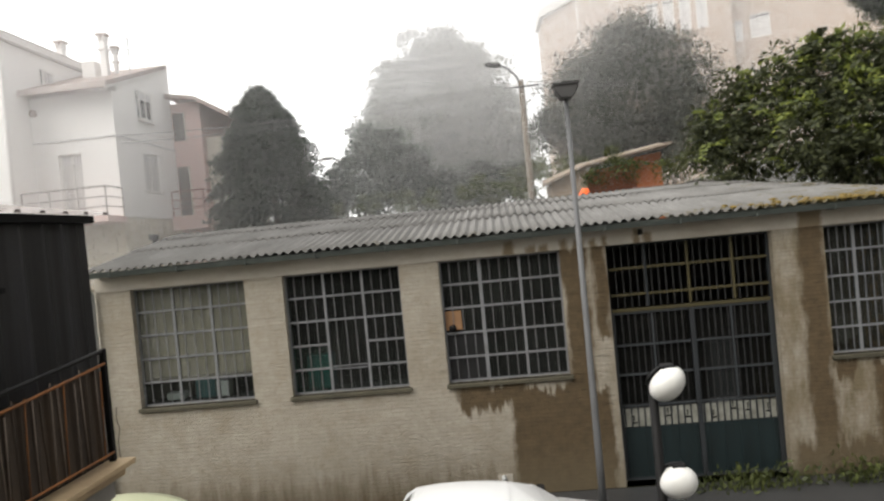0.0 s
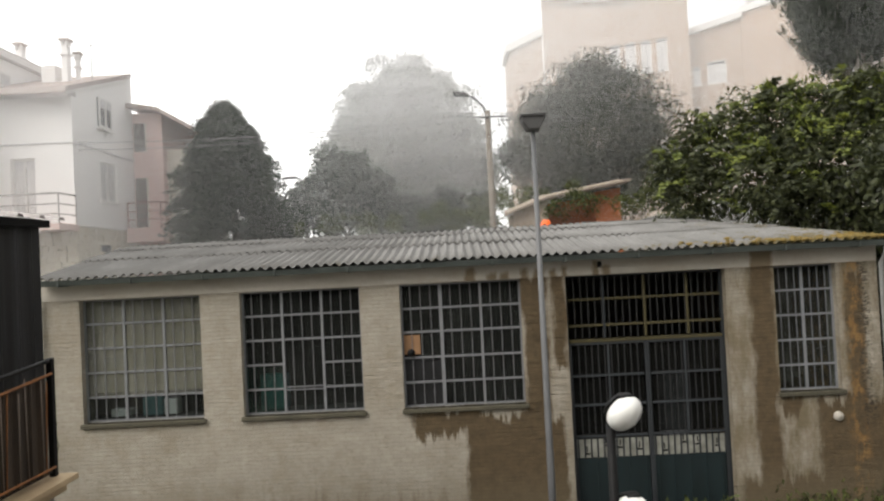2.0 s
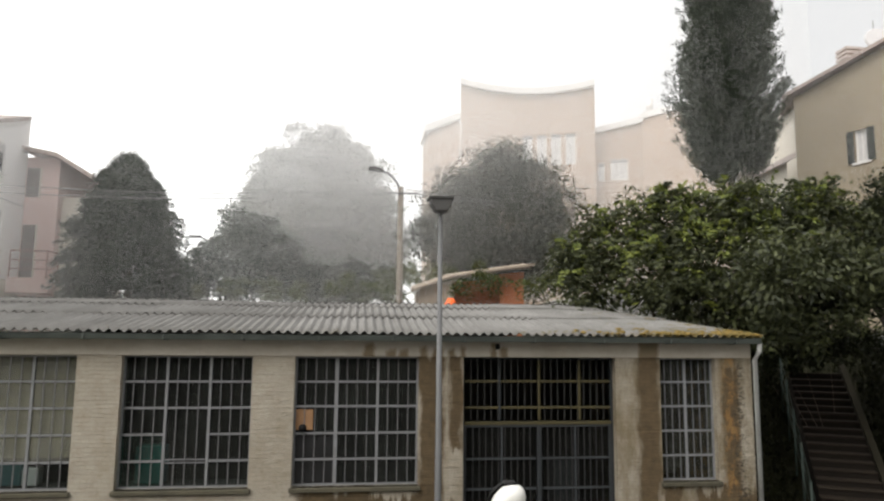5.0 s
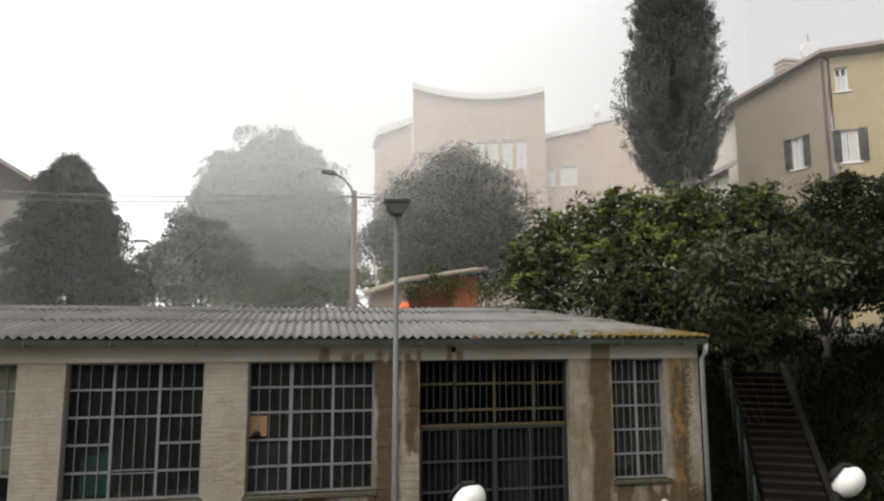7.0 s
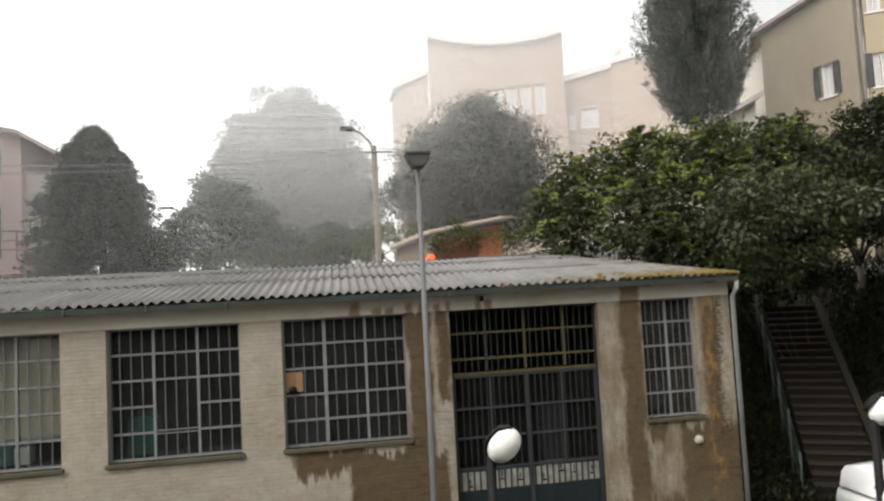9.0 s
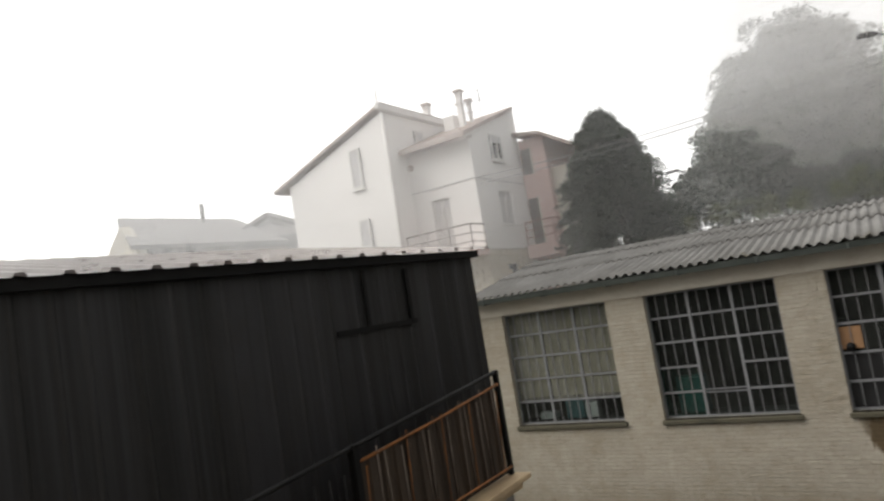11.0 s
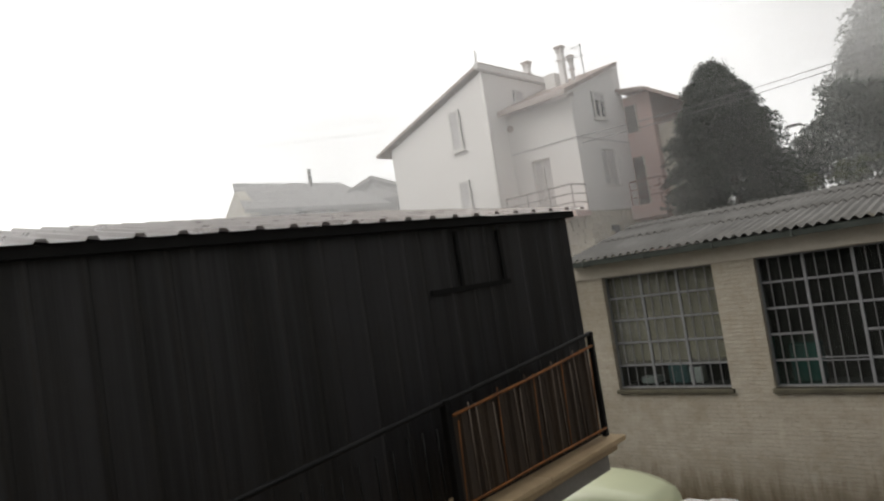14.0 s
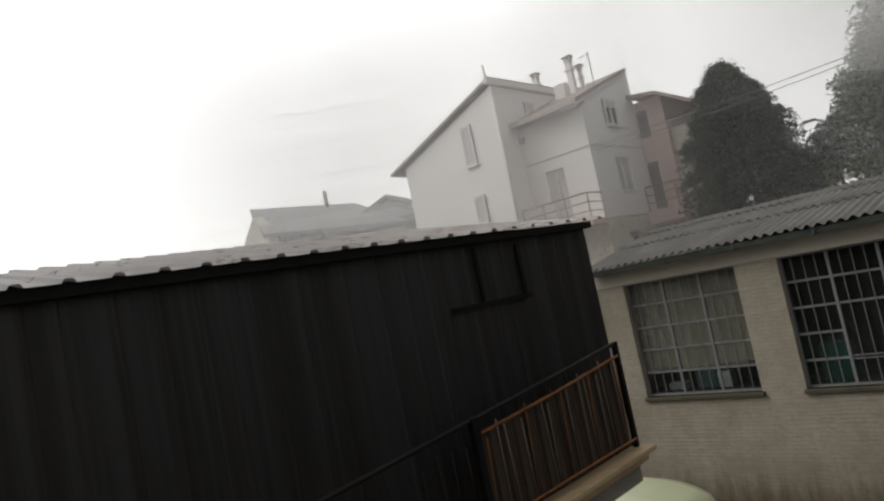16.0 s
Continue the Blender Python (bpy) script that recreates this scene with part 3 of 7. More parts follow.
def build_roof():
    """Wavy sheets in lapped rows, narrowing towards the back with the slanting side walls."""
    pitch, amp, steps = 0.177, 0.031, 8
    rows = [(EAVE_Y, 15.25), (15.05, 17.0), (16.85, 18.2), (18.0, 23.6)]
    lean = lambda x, y: x - (0.50 if x > 0 else 0.10) * (y - EAVE_Y) * smooth01(abs(x), 3.5, 8.3)
    for k, (y0, y1) in enumerate(rows):
        count = int((8.42 + 8.05) / pitch * steps)
        bm = bmesh.new()
        lines = []
        for i in range(count + 1):
            x = -8.05 + i * pitch / steps
            wave = amp * math.cos(2 * math.pi * i / steps)
            sheet = int(i / steps / 5)
            lift = 0.012 * ((sheet * 37 + k * 11) % 5) / 5
            line = []
            for y in (y0, (y0 + y1) / 2, y1):
                base = roof_height(y) + (0.028 if y == y0 and k in (1, 2) else 0.0) + 0.006 * (k == 3)
                sag = 0.02 * noise.noise((x * 0.5, y * 0.4, 3))
                far = y0 if y < RIDGE_Y else RIDGE_Y
                line.append((lean(x, min(y, RIDGE_Y)), y - (0.02 * ((sheet * 13 + k) % 3) if y == y0 else 0), base + wave + lift + sag))
            lines.append(line)
        top = [[bm.verts.new(p) for p in line] for line in lines]
        low = [[bm.verts.new((p[0], p[1], p[2] - 0.012)) for p in line] for line in lines]
        for a, b, c, d in zip(top, top[1:], low, low[1:]):
            for j in range(2):
                bm.faces.new((a[j], b[j], b[j + 1], a[j + 1]))
                bm.faces.new((c[j + 1], d[j + 1], d[j], c[j]))
            bm.faces.new((a[0], c[0], d[0], b[0]))
        part("roof_sheet_row", bm, M["cement_roof"], workshop, "weathered corrugated fibre-cement sheets with moss" if k == 0 else "", True)
    bm = bmesh.new()
    outline = [(0, 12.93, 5.03), (0, 13.04, 5.03), (0, 13.08, 5.13), (0, 13.05, 5.14), (0, 13.02, 5.06), (0, 12.95, 5.06), (0, 12.92, 5.14), (0, 12.89, 5.13)]
    bm_prism(bm, outline, (-8.05, 0, 0), (8.36, 0, 0))
    part("gutter", bm, M["gutter"], workshop, "green-grey metal gutter")
    for i in range(12):
        x = -7.6 + i * 1.4
        box("gutter_bracket", (x, 12.885, 5.015), (x + 0.03, 13.22, 5.135), M["gutter"], workshop)
    box("eaves_board", (-8.05, 13.085, 5.07), (8.36, 13.235, 5.15), M["gutter"], workshop)
    for x, name in ((8.36, "pale downpipe at the corner"), (-8.16, "")):
        tube("downpipe", [(x, 12.98, 5.04), (x, 13.0, 4.88), (x, 13.17, 4.7), (x, 13.17, 0.0)], 0.05, M["pipe"], workshop, name)
    bm = bmesh.new()
    for i in range(230):
        x = 8.3 - abs(random.gauss(0, 1.5))
        y = EAVE_Y + abs(random.gauss(0, 0.28))
        if x < 3.5:
            continue
        bmesh.ops.create_icosphere(bm, subdivisions=1, radius=random.uniform(0.02, 0.06), matrix=Matrix.Translation((x + (0.10 if random.random() < 0.2 else 0) - 0.3 * (y - EAVE_Y), y, roof_height(y) + 0.02)) @ Matrix.Diagonal((1.5, 1.3, 0.6, 1)))
    tagged(part("moss", bm, M["moss"], workshop, "clumps of ochre moss on the roof edge", True), kind="stuff")
    hang(workshop)


M["moss"] = worn("ochre_moss", (0.21, 0.135, 0.03), (0.06, 0.055, 0.015), 20, 4, 0.8, 0.95, 0.6)
build_roof()


def bars_between(parent, name, x0, x1, z0, z1, y, count, material, r=0.008):
    for i in range(count):
        x = x0 + (x1 - x0) * (i + 1) / (count + 1)
        box(name, (x - r, y - r, z0), (x + r, y + r, z1), material, parent)


def build_window(index, cols, glass, category="window"):
    x0, x1, z0, z1 = OPENINGS[index]
    label = {0: "steel-framed workshop window with hazy panes and pale blinds", 1: "steel-framed workshop window with one tall centre pane", 2: "steel-framed workshop window with broken panes and cardboard",
             4: "narrow steel-framed workshop window with thin bars"}[index]
    win = thing(f"window_{index + 1}", ((x0 + x1) / 2, FY + 0.2, z0), label, "window", kind="structure")
    y = FY + 0.17
    rows = 5
    dx, dz = (x1 - x0) / cols, (z1 - z0) / rows
    # outer frame
    for a, b in (((x0, z0), (x0 + 0.035, z1)), ((x1 - 0.035, z0), (x1, z1)), ((x0 + 0.035, z1 - 0.035), (x1 - 0.035, z1)), ((x0 + 0.035, z0), (x1 - 0.035, z0 + 0.035))):
        box("window_frame", (a[0], y - 0.03, a[1]), (b[0], y + 0.03, b[1]), M["steel"], win)
    for i in range(1, cols):
        x = x0 + i * dx
        wide = 0.034 if (index == 2 and i == 1) else 0.024
        box("mullion", (x - wide, y - 0.028, z0 + 0.035), (x + wide, y + 0.028, z1 - 0.035), M["steel"], win)
    for j in range(1, rows):
        z = z0 + j * dz
        for i in range(cols):
            if index == 1 and i == 1 and j in (1, 2):
                continue
            if index == 2 and i == 0 and j == 3:
                z += 0.02
            box("glazing_bar", (x0 + i * dx + 0.026, y - 0.022, z - 0.02), (x0 + (i + 1) * dx - 0.026, y + 0.018, z + 0.02), M["steel"], win)
    for i in range(cols):
        for k in range(3):
            x = x0 + (i + (k + 1) / 4) * dx
            box("security_bar", (x - 0.0075, y - 0.045, z0 + 0.036), (x + 0.0075, y - 0.030, z1 - 0.036), M["bar_pale"], win)
    for i in range(cols):
        for j in range(rows):
            if index == 1 and i == 1 and j in (1, 2) or index == 2 and i == 0 and j in (0, 1):
                continue
            kind = glass
            if index == 1 and i == 0 and j < 2:
                kind = "glass_green"
            if index == 0 and j == 0:
                kind = "glass"
            pane = box("pane", (x0 + i * dx + 0.02, y + 0.004, z0 + j * dz + 0.018), (x0 + (i + 1) * dx - 0.02, y + 0.009, z0 + (j + 1) * dz - 0.018), M[kind], win)
            pane.visible_shadow = False
    if index == 1:
        tall = box("pane", (x0 + dx + 0.03, y + 0.004, z0 + dz + 0.03), (x0 + 2 * dx - 0.03, y + 0.009, z0 + 3 * dz - 0.022), M["glass"], win, "tall single pane")
        tall.visible_shadow = False
        for z in (z0 + dz - 0.03, z0 + dz + 0.03):
            box("crossbar", (x0 + dx + 0.03, y - 0.02, z - 0.012), (x0 + 2 * dx - 0.03, y + 0.01, z + 0.008), M["steel"], win)
    bm = bmesh.new()
    bm_box(bm, x0 - 0.04, FY - 0.07, z0 - 0.085, x1 + 0.05, FY + 0.13, z0)
    soften(bm, 0.012)
    part("window_sill", bm, M["sill"], win, "dark mossy concrete sill")
    if index == 2:
        box("cardboard_patch", (x0 + 0.03, y - 0.024, z0 + 2.14 * dz), (x0 + 0.36, y - 0.012, z0 + 2.92 * dz), M["card"], win, "torn brown cardboard patch")
        tube("stove_pipe", [(x0 + 0.17, y - 0.1, z0 + 2.22 * dz), (x0 + 0.17, y + 0.2, z0 + 2.22 * dz)], 0.075, M["black_metal"], win, "black stove pipe stub")
        bm = bmesh.new()
        edge = [(x0 + 0.04, y + 0.03, z0 + 0.03)] + [(x0 + 0.04, y + 0.03, z0 + 1.85 * dz)]
        edge += [(x0 + 0.04 + (dx - 0.06) * k / 9, y + 0.03, z0 + (1.9 + 0.12 * math.sin(k * 2.3)) * dz) for k in range(1, 10)] + [(x0 + dx - 0.02, y + 0.03, z0 + 0.03)]
        bm_prism(bm, edge, (0, 0, 0), (0, 0.01, 0))
        part("plastic_sheet", bm, M["black_sheet"], win, "torn black plastic sheet")
    hang(win)
    return win


build_window(0, 3, "glass_hazy")
build_window(1, 3, "glass")
build_window(2, 3, "glass")
build_window(4, 2, "glass")


def build_interior():
    blind = thing("window_blind", (-6.2, FY + 0.42, 2.9), "pale beige slatted blind behind hazy panes", "blind")
    for k in range(26):
        z = 2.82 + k * 0.073
        box("slat", (-7.36, FY + 0.395, z), (-5.02, FY + 0.41, z + 0.066), M["blind"], blind)
    hang(blind)
    for x0, x1, z1, mat, name, label in ((-6.45, -6.02, 2.70, "box_teal", "crate", "teal plastic crate on the sill shelf"), (-6.0, -5.72, 2.62, "white_frame", "carton", "white carton on the sill shelf"), (-7.1, -6.7, 2.45, "white_frame", "carton", "low white carton on the sill shelf"),
                                         (-4.0, -3.45, 3.0, "box_teal", "cloth_bundle", "blue-green covered bundle behind the panes")):
        ob = box(name, (x0, FY + 0.50, 2.295), (x1, FY + 0.75, z1), M[mat], bevel=0.02)
        tagged(ob, label, name.split("_")[0])
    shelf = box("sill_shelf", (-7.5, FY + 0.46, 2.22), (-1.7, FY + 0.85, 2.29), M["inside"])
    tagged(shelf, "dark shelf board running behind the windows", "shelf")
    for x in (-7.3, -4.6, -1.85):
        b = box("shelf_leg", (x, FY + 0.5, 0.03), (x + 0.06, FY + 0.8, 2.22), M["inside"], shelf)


M["box_teal"] = worn("teal_plastic", (0.09, 0.19, 0.20), (0.05, 0.11, 0.12), 12, 3, 0.5, 0.6, 0.1)
build_interior()


def build_locker():
    cab = thing("metal_locker", (4.7, FY + 1.5, 0.03), "dull grey metal locker standing behind the gate", "locker")
    box("body", (4.50, FY + 1.45, 0.03), (4.98, FY + 1.95, 2.45), M["steel"], cab, bevel=0.01)
    for x in (4.505, 4.745):
        box("door", (x, FY + 1.432, 0.12), (x + 0.228, FY + 1.447, 2.4), M["steel"], cab, bevel=0.004)
    hang(cab)


build_locker()


def build_gate():
    x0, x1, z0, z1 = OPENINGS[3]
    gate = thing("gate_1", ((x0 + x1) / 2, FY + 0.2, 0), "tall barred steel workshop gate, teal panels below and mossy bars above", "gate", kind="structure")
    y, w = FY + 0.22, x1 - x0
    for a, b in (((x0, 0.03), (x0 + 0.05, z1)), ((x1 - 0.05, 0.03), (x1, z1)), ((x0 + 0.05, z1 - 0.05), (x1 - 0.05, z1))):
        box("gate_frame", (a[0], y - 0.04, a[1]), (b[0], y + 0.04, b[1]), M["gate_blue"], gate)
    box("transom", (x0 + 0.05, y - 0.045, 3.385), (x1 - 0.05, y + 0.04, 3.445), M["mossy_bar"], gate, "mossy steel transom")
    mids = [x0 + w * k for k in (0.245, 0.505, 0.775)]
    for z, r in ((4.24, 0.022), (3.72, 0.022)):
        box("upper_rail", (x0 + 0.05, y - 0.03, z - r), (x1 - 0.05, y + 0.02, z + r), M["mossy_bar"], gate)
    for k, x in enumerate(mids):
        box("upper_post", (x - 0.022, y - 0.033, 3.47), (x + 0.022, y + 0.022, z1 - 0.05), M["mossy_bar"] if k else M["gate_blue"], gate)
    bars_between(gate, "upper_bar", x0 + 0.05, x1 - 0.05, 3.47, z1 - 0.05, y, 21, M["bar"], 0.009)
    xm = mids[1]
    for side, (a, b) in enumerate(((x0 + 0.055, xm - 0.005), (xm + 0.005, x1 - 0.055))):
        leaf = part("gate_leaf", stile_frame(a, b, y), M["gate_rail"], gate, "barred gate leaf with a solid foot panel")
        for z in (2.72, 2.14, 1.52):
            box("rail", (a + 0.05, y - 0.025, z - 0.02), (b - 0.05, y + 0.02, z + 0.02), M["gate_rail"], leaf)
        bars_between(leaf, "bar", a + 0.05, b - 0.05, 1.54, 3.33, y, 10, M["bar"], 0.009)
        x = (a * 0.5 + b * 0.5)
        box("middle_stile", (x - 0.02, y - 0.028, 1.54), (x + 0.02, y + 0.022, 3.33), M["gate_rail"], leaf)
        n = 11
        for i in range(n):
            xa = a + 0.06 + (b - a - 0.12) * i / n
            box("slat", (xa, y - 0.02, 1.08), (xa + 0.028, y + 0.0, 1.50), M["gate_blue"], leaf)
        box("white_backing", (a + 0.05, y + 0.005, 1.10), (b - 0.05, y + 0.02, 1.46), M["gate_white"], leaf, "peeling white backing plate")
        for k in range(4):
            xs, zs = a + 0.2 + 0.33 * k + 0.05 * (k % 2), 1.16 + 0.05 * ((k * 3) % 4)
            box("scrawl", (xs, y + 0.001, zs), (xs + 0.10, y + 0.0045, zs + 0.035), M["black_metal"], leaf)
            box("scrawl", (xs + 0.03, y + 0.001, zs + 0.06), (xs + 0.055, y + 0.0045, zs + 0.17), M["black_metal"], leaf)
        bm = bmesh.new()
        bm_box(bm, a + 0.05, y - 0.012, 0.08, b - 0.05, y + 0.012, 1.09)
        part("foot_panel", bm, M["gate_panel"], leaf, "dark teal sheet-steel panel")
        for k in range(5):
            xr = a + 0.12 + (b - a - 0.24) * k / 4
            box("panel_rib", (xr - 0.012, y - 0.022, 0.1), (xr + 0.012, y - 0.011, 1.07), M["gate_panel"], leaf)
    for i in range(2):
        xg = x0 + 0.1 + i * (w / 2)
        pane = box("pane", (xg, y + 0.03, 1.56), (xg + w / 2 - 0.15, y + 0.035, 3.34), M["glass_dark"], gate)
        pane.visible_shadow = False
    hang(gate)


def stile_frame(a, b, y):
    bm = bmesh.new()
    for p, q in (((a, 0.05), (a + 0.035, 3.375)), ((b - 0.035, 0.05), (b, 3.375)), ((a + 0.035, 3.335), (b - 0.035, 3.375)), ((a + 0.035, 0.05), (b - 0.035, 0.1))):
        bm_box(bm, p[0], y - 0.03, p[1], q[0], y + 0.03, q[1])
    return bm


build_gate()
stub = thing("wall_spout", (-0.12, FY, 0.35), "short pale pipe stub with a rusty ring in the wall", "pipe stub")
tube("pipe", [(-0.12, FY + 0.05, 0.36), (-0.12, FY - 0.12, 0.34)], 0.05, M["pipe"], stub)
box("plate", (-0.24, FY - 0.012, 0.26), (0.05, FY + 0.01, 0.42), M["beam"], stub)
hang(stub)
bulk = thing("bulkhead_lamp", (2.92, FY - 0.05, 4.93), "small black bulkhead lamp under the gutter", "lamp")
bm_lamp = bmesh.new()
bmesh.ops.create_uvsphere(bm_lamp, u_segments=14, v_segments=10, radius=0.045, matrix=Matrix.Translation((2.92, FY - 0.06, 4.93)) @ Matrix.Diagonal((1, 0.9, 1.2, 1)))
part("body", bm_lamp, M["black_metal"], bulk, "", True)
box("back_plate", (2.88, FY - 0.034, 4.88), (2.96, FY - 0.024, 4.99), M["black_metal"], bulk)
hang(bulk)
cable_crack = [(-7.93, 2.35), (-7.96, 2.1), (-7.9, 1.9), (-7.97, 1.62), (-7.95, 1.3), (-8.02, 1.0)]
bm_crack = bmesh.new()
for (xa, za), (xb, zb) in zip(cable_crack, cable_crack[1:]):
    bm_prism(bm_crack, [(xa - 0.01, FY - 0.003, za), (xa + 0.01, FY - 0.003, za), (xb + 0.01, FY - 0.003, zb), (xb - 0.01, FY - 0.003, zb)], (0, 0, 0), (0, 0.01, 0))
part("crack", bm_crack, M["sill"], workshop, "dark crack in the whitewash")
hang(workshop)
vent = thing("vent_cover", (7.40, FY, 1.75), "small round white vent cover on the brick wall", "vent")
tube("disc", [(7.40, FY - 0.05, 1.75), (7.40, FY + 0.02, 1.75)], [0.085, 0.095], M["beam"], vent, sides=20)
hang(vent)


# ---------------------------------------------------------------- dark shed, terrace and railing
def build_terrace():
    terrace = thing("terrace_wall", (-3.9, 6.5, 0), "concrete terrace edge with a worn travertine cap", "terrace", kind="structure")
    box("body", (-30, -6, -0.1), (-5.3, 6.0, 3.04), M["concrete"], terrace)
    box("slab", (-5.3, -6, 2.9), (-3.86, 6.40, 3.10), M["concrete"], terrace)
    box("body_course", (-4.4, -6.001, 3.11), (-3.75, 6.44, 3.20), M["cap"], terrace, bevel=0.01)
    n = 7
    for i in range(n):
        y1 = 6.50 - i * 1.45
        box("cap_stone", (-4.06, y1 - 1.445, 3.204), (-3.67, y1, 3.26), M["cap"], terrace, "worn travertine cap stone", 0.006)
    hang(terrace)


build_terrace()


def build_railing():
    rail = thing("railing", (-3.85, 6.4, 3.26), "black iron railing with a rusted corrugated screen wired on", "railing")
    x = -3.85
    top = lambda y: 4.03 + 0.075 * (y - 2.0)
    for y, name in ((6.40, "end_post"), (4.0, "post"), (1.4, "post"), (-1.2, "post")):
        r = 0.028 if name == "end_post" else 0.034
        box(name, (x - r, y - r, 3.26), (x + r, y + r, top(y) + 0.02), M["black_metal"], rail, bevel=0.004)
    tube("handrail", [(x, -3, top(-3)), (x, 6.43, top(6.43))], 0.022, M["black_metal"], rail)
    for k in range(42):
        y = -2.9 + k * 0.165
        if y < 3.95:
            tube("baluster", [(x, y, 3.30), (x, y, top(y) - 0.13 - 0.02 * ((k * 7) % 3))], 0.011, M["black_metal"], rail, sides=6)
    box("bottom_rail", (x - 0.012, -3, 3.30), (x + 0.012, 6.38, 3.325), M["black_metal"], rail)
    # rusted screen of ribbed sheet between the last two posts
    bm = bmesh.new()
    y, up, pts = 4.06, False, []
    while y < 6.25:
        pts += [(x + (0.03 if up else 0.0), y), (x + (0.03 if up else 0.0), y + 0.07)]
        y += 0.085
        up = not up
    zt = lambda v: top(v) - 0.12
    lo = [bm.verts.new((p[0], p[1], 3.32)) for p in pts]
    hi = [bm.verts.new((p[0], p[1], zt(p[1]) + 0.015 * ((i * 5) % 3 - 1))) for i, p in enumerate(pts)]
    lo2 = [bm.verts.new(v.co - Vector((0.005, 0, 0))) for v in lo]
    hi2 = [bm.verts.new(v.co - Vector((0.005, 0, 0))) for v in hi]
    for i in range(len(pts) - 1):
        bm.faces.new((lo[i], lo[i + 1], hi[i + 1], hi[i]))
        bm.faces.new((lo2[i + 1], lo2[i], hi2[i], hi2[i + 1]))
        bm.faces.new((hi[i], hi[i + 1], hi2[i + 1], hi2[i]))
    part("rusted_screen", bm, M["rust"], rail, "rust-brown ribbed metal screen")
    for k in range(21):
        y = 4.09 + k * 0.108 + 0.02 * ((k * 5) % 3)
        tilt = 0.035 * ((k * 7) % 5 - 2) / 2
        tube("screen_rib", [(x + 0.036, y + tilt, 3.33), (x + 0.04, y, zt(y) - 0.02 + 0.035 * ((k * 3) % 4 - 1))], [0.005, 0.007], M["rust_edge" if k % 5 == 0 else "rust_pale" if k % 3 else "rust"], rail, sides=5)
    bm = bmesh.new()
    bm_tube(bm, [(x + 0.035, 4.04, zt(4.04)), (x + 0.04, 5.1, zt(5.1) - 0.012), (x + 0.035, 6.36, zt(6.36))], 0.014, 6)
    part("screen_rail", bm, M["rust_edge"], rail, "rusted top strip", True)
    bm = bmesh.new()
    bm_tube(bm, [(x + 0.045, 4.04, 3.345), (x + 0.05, 5.1, 3.36), (x + 0.045, 6.36, 3.36)], 0.012, 6)
    part("screen_rail", bm, M["rust_edge"], rail, "rusted foot strip", True)
    hang(rail)


build_railing()


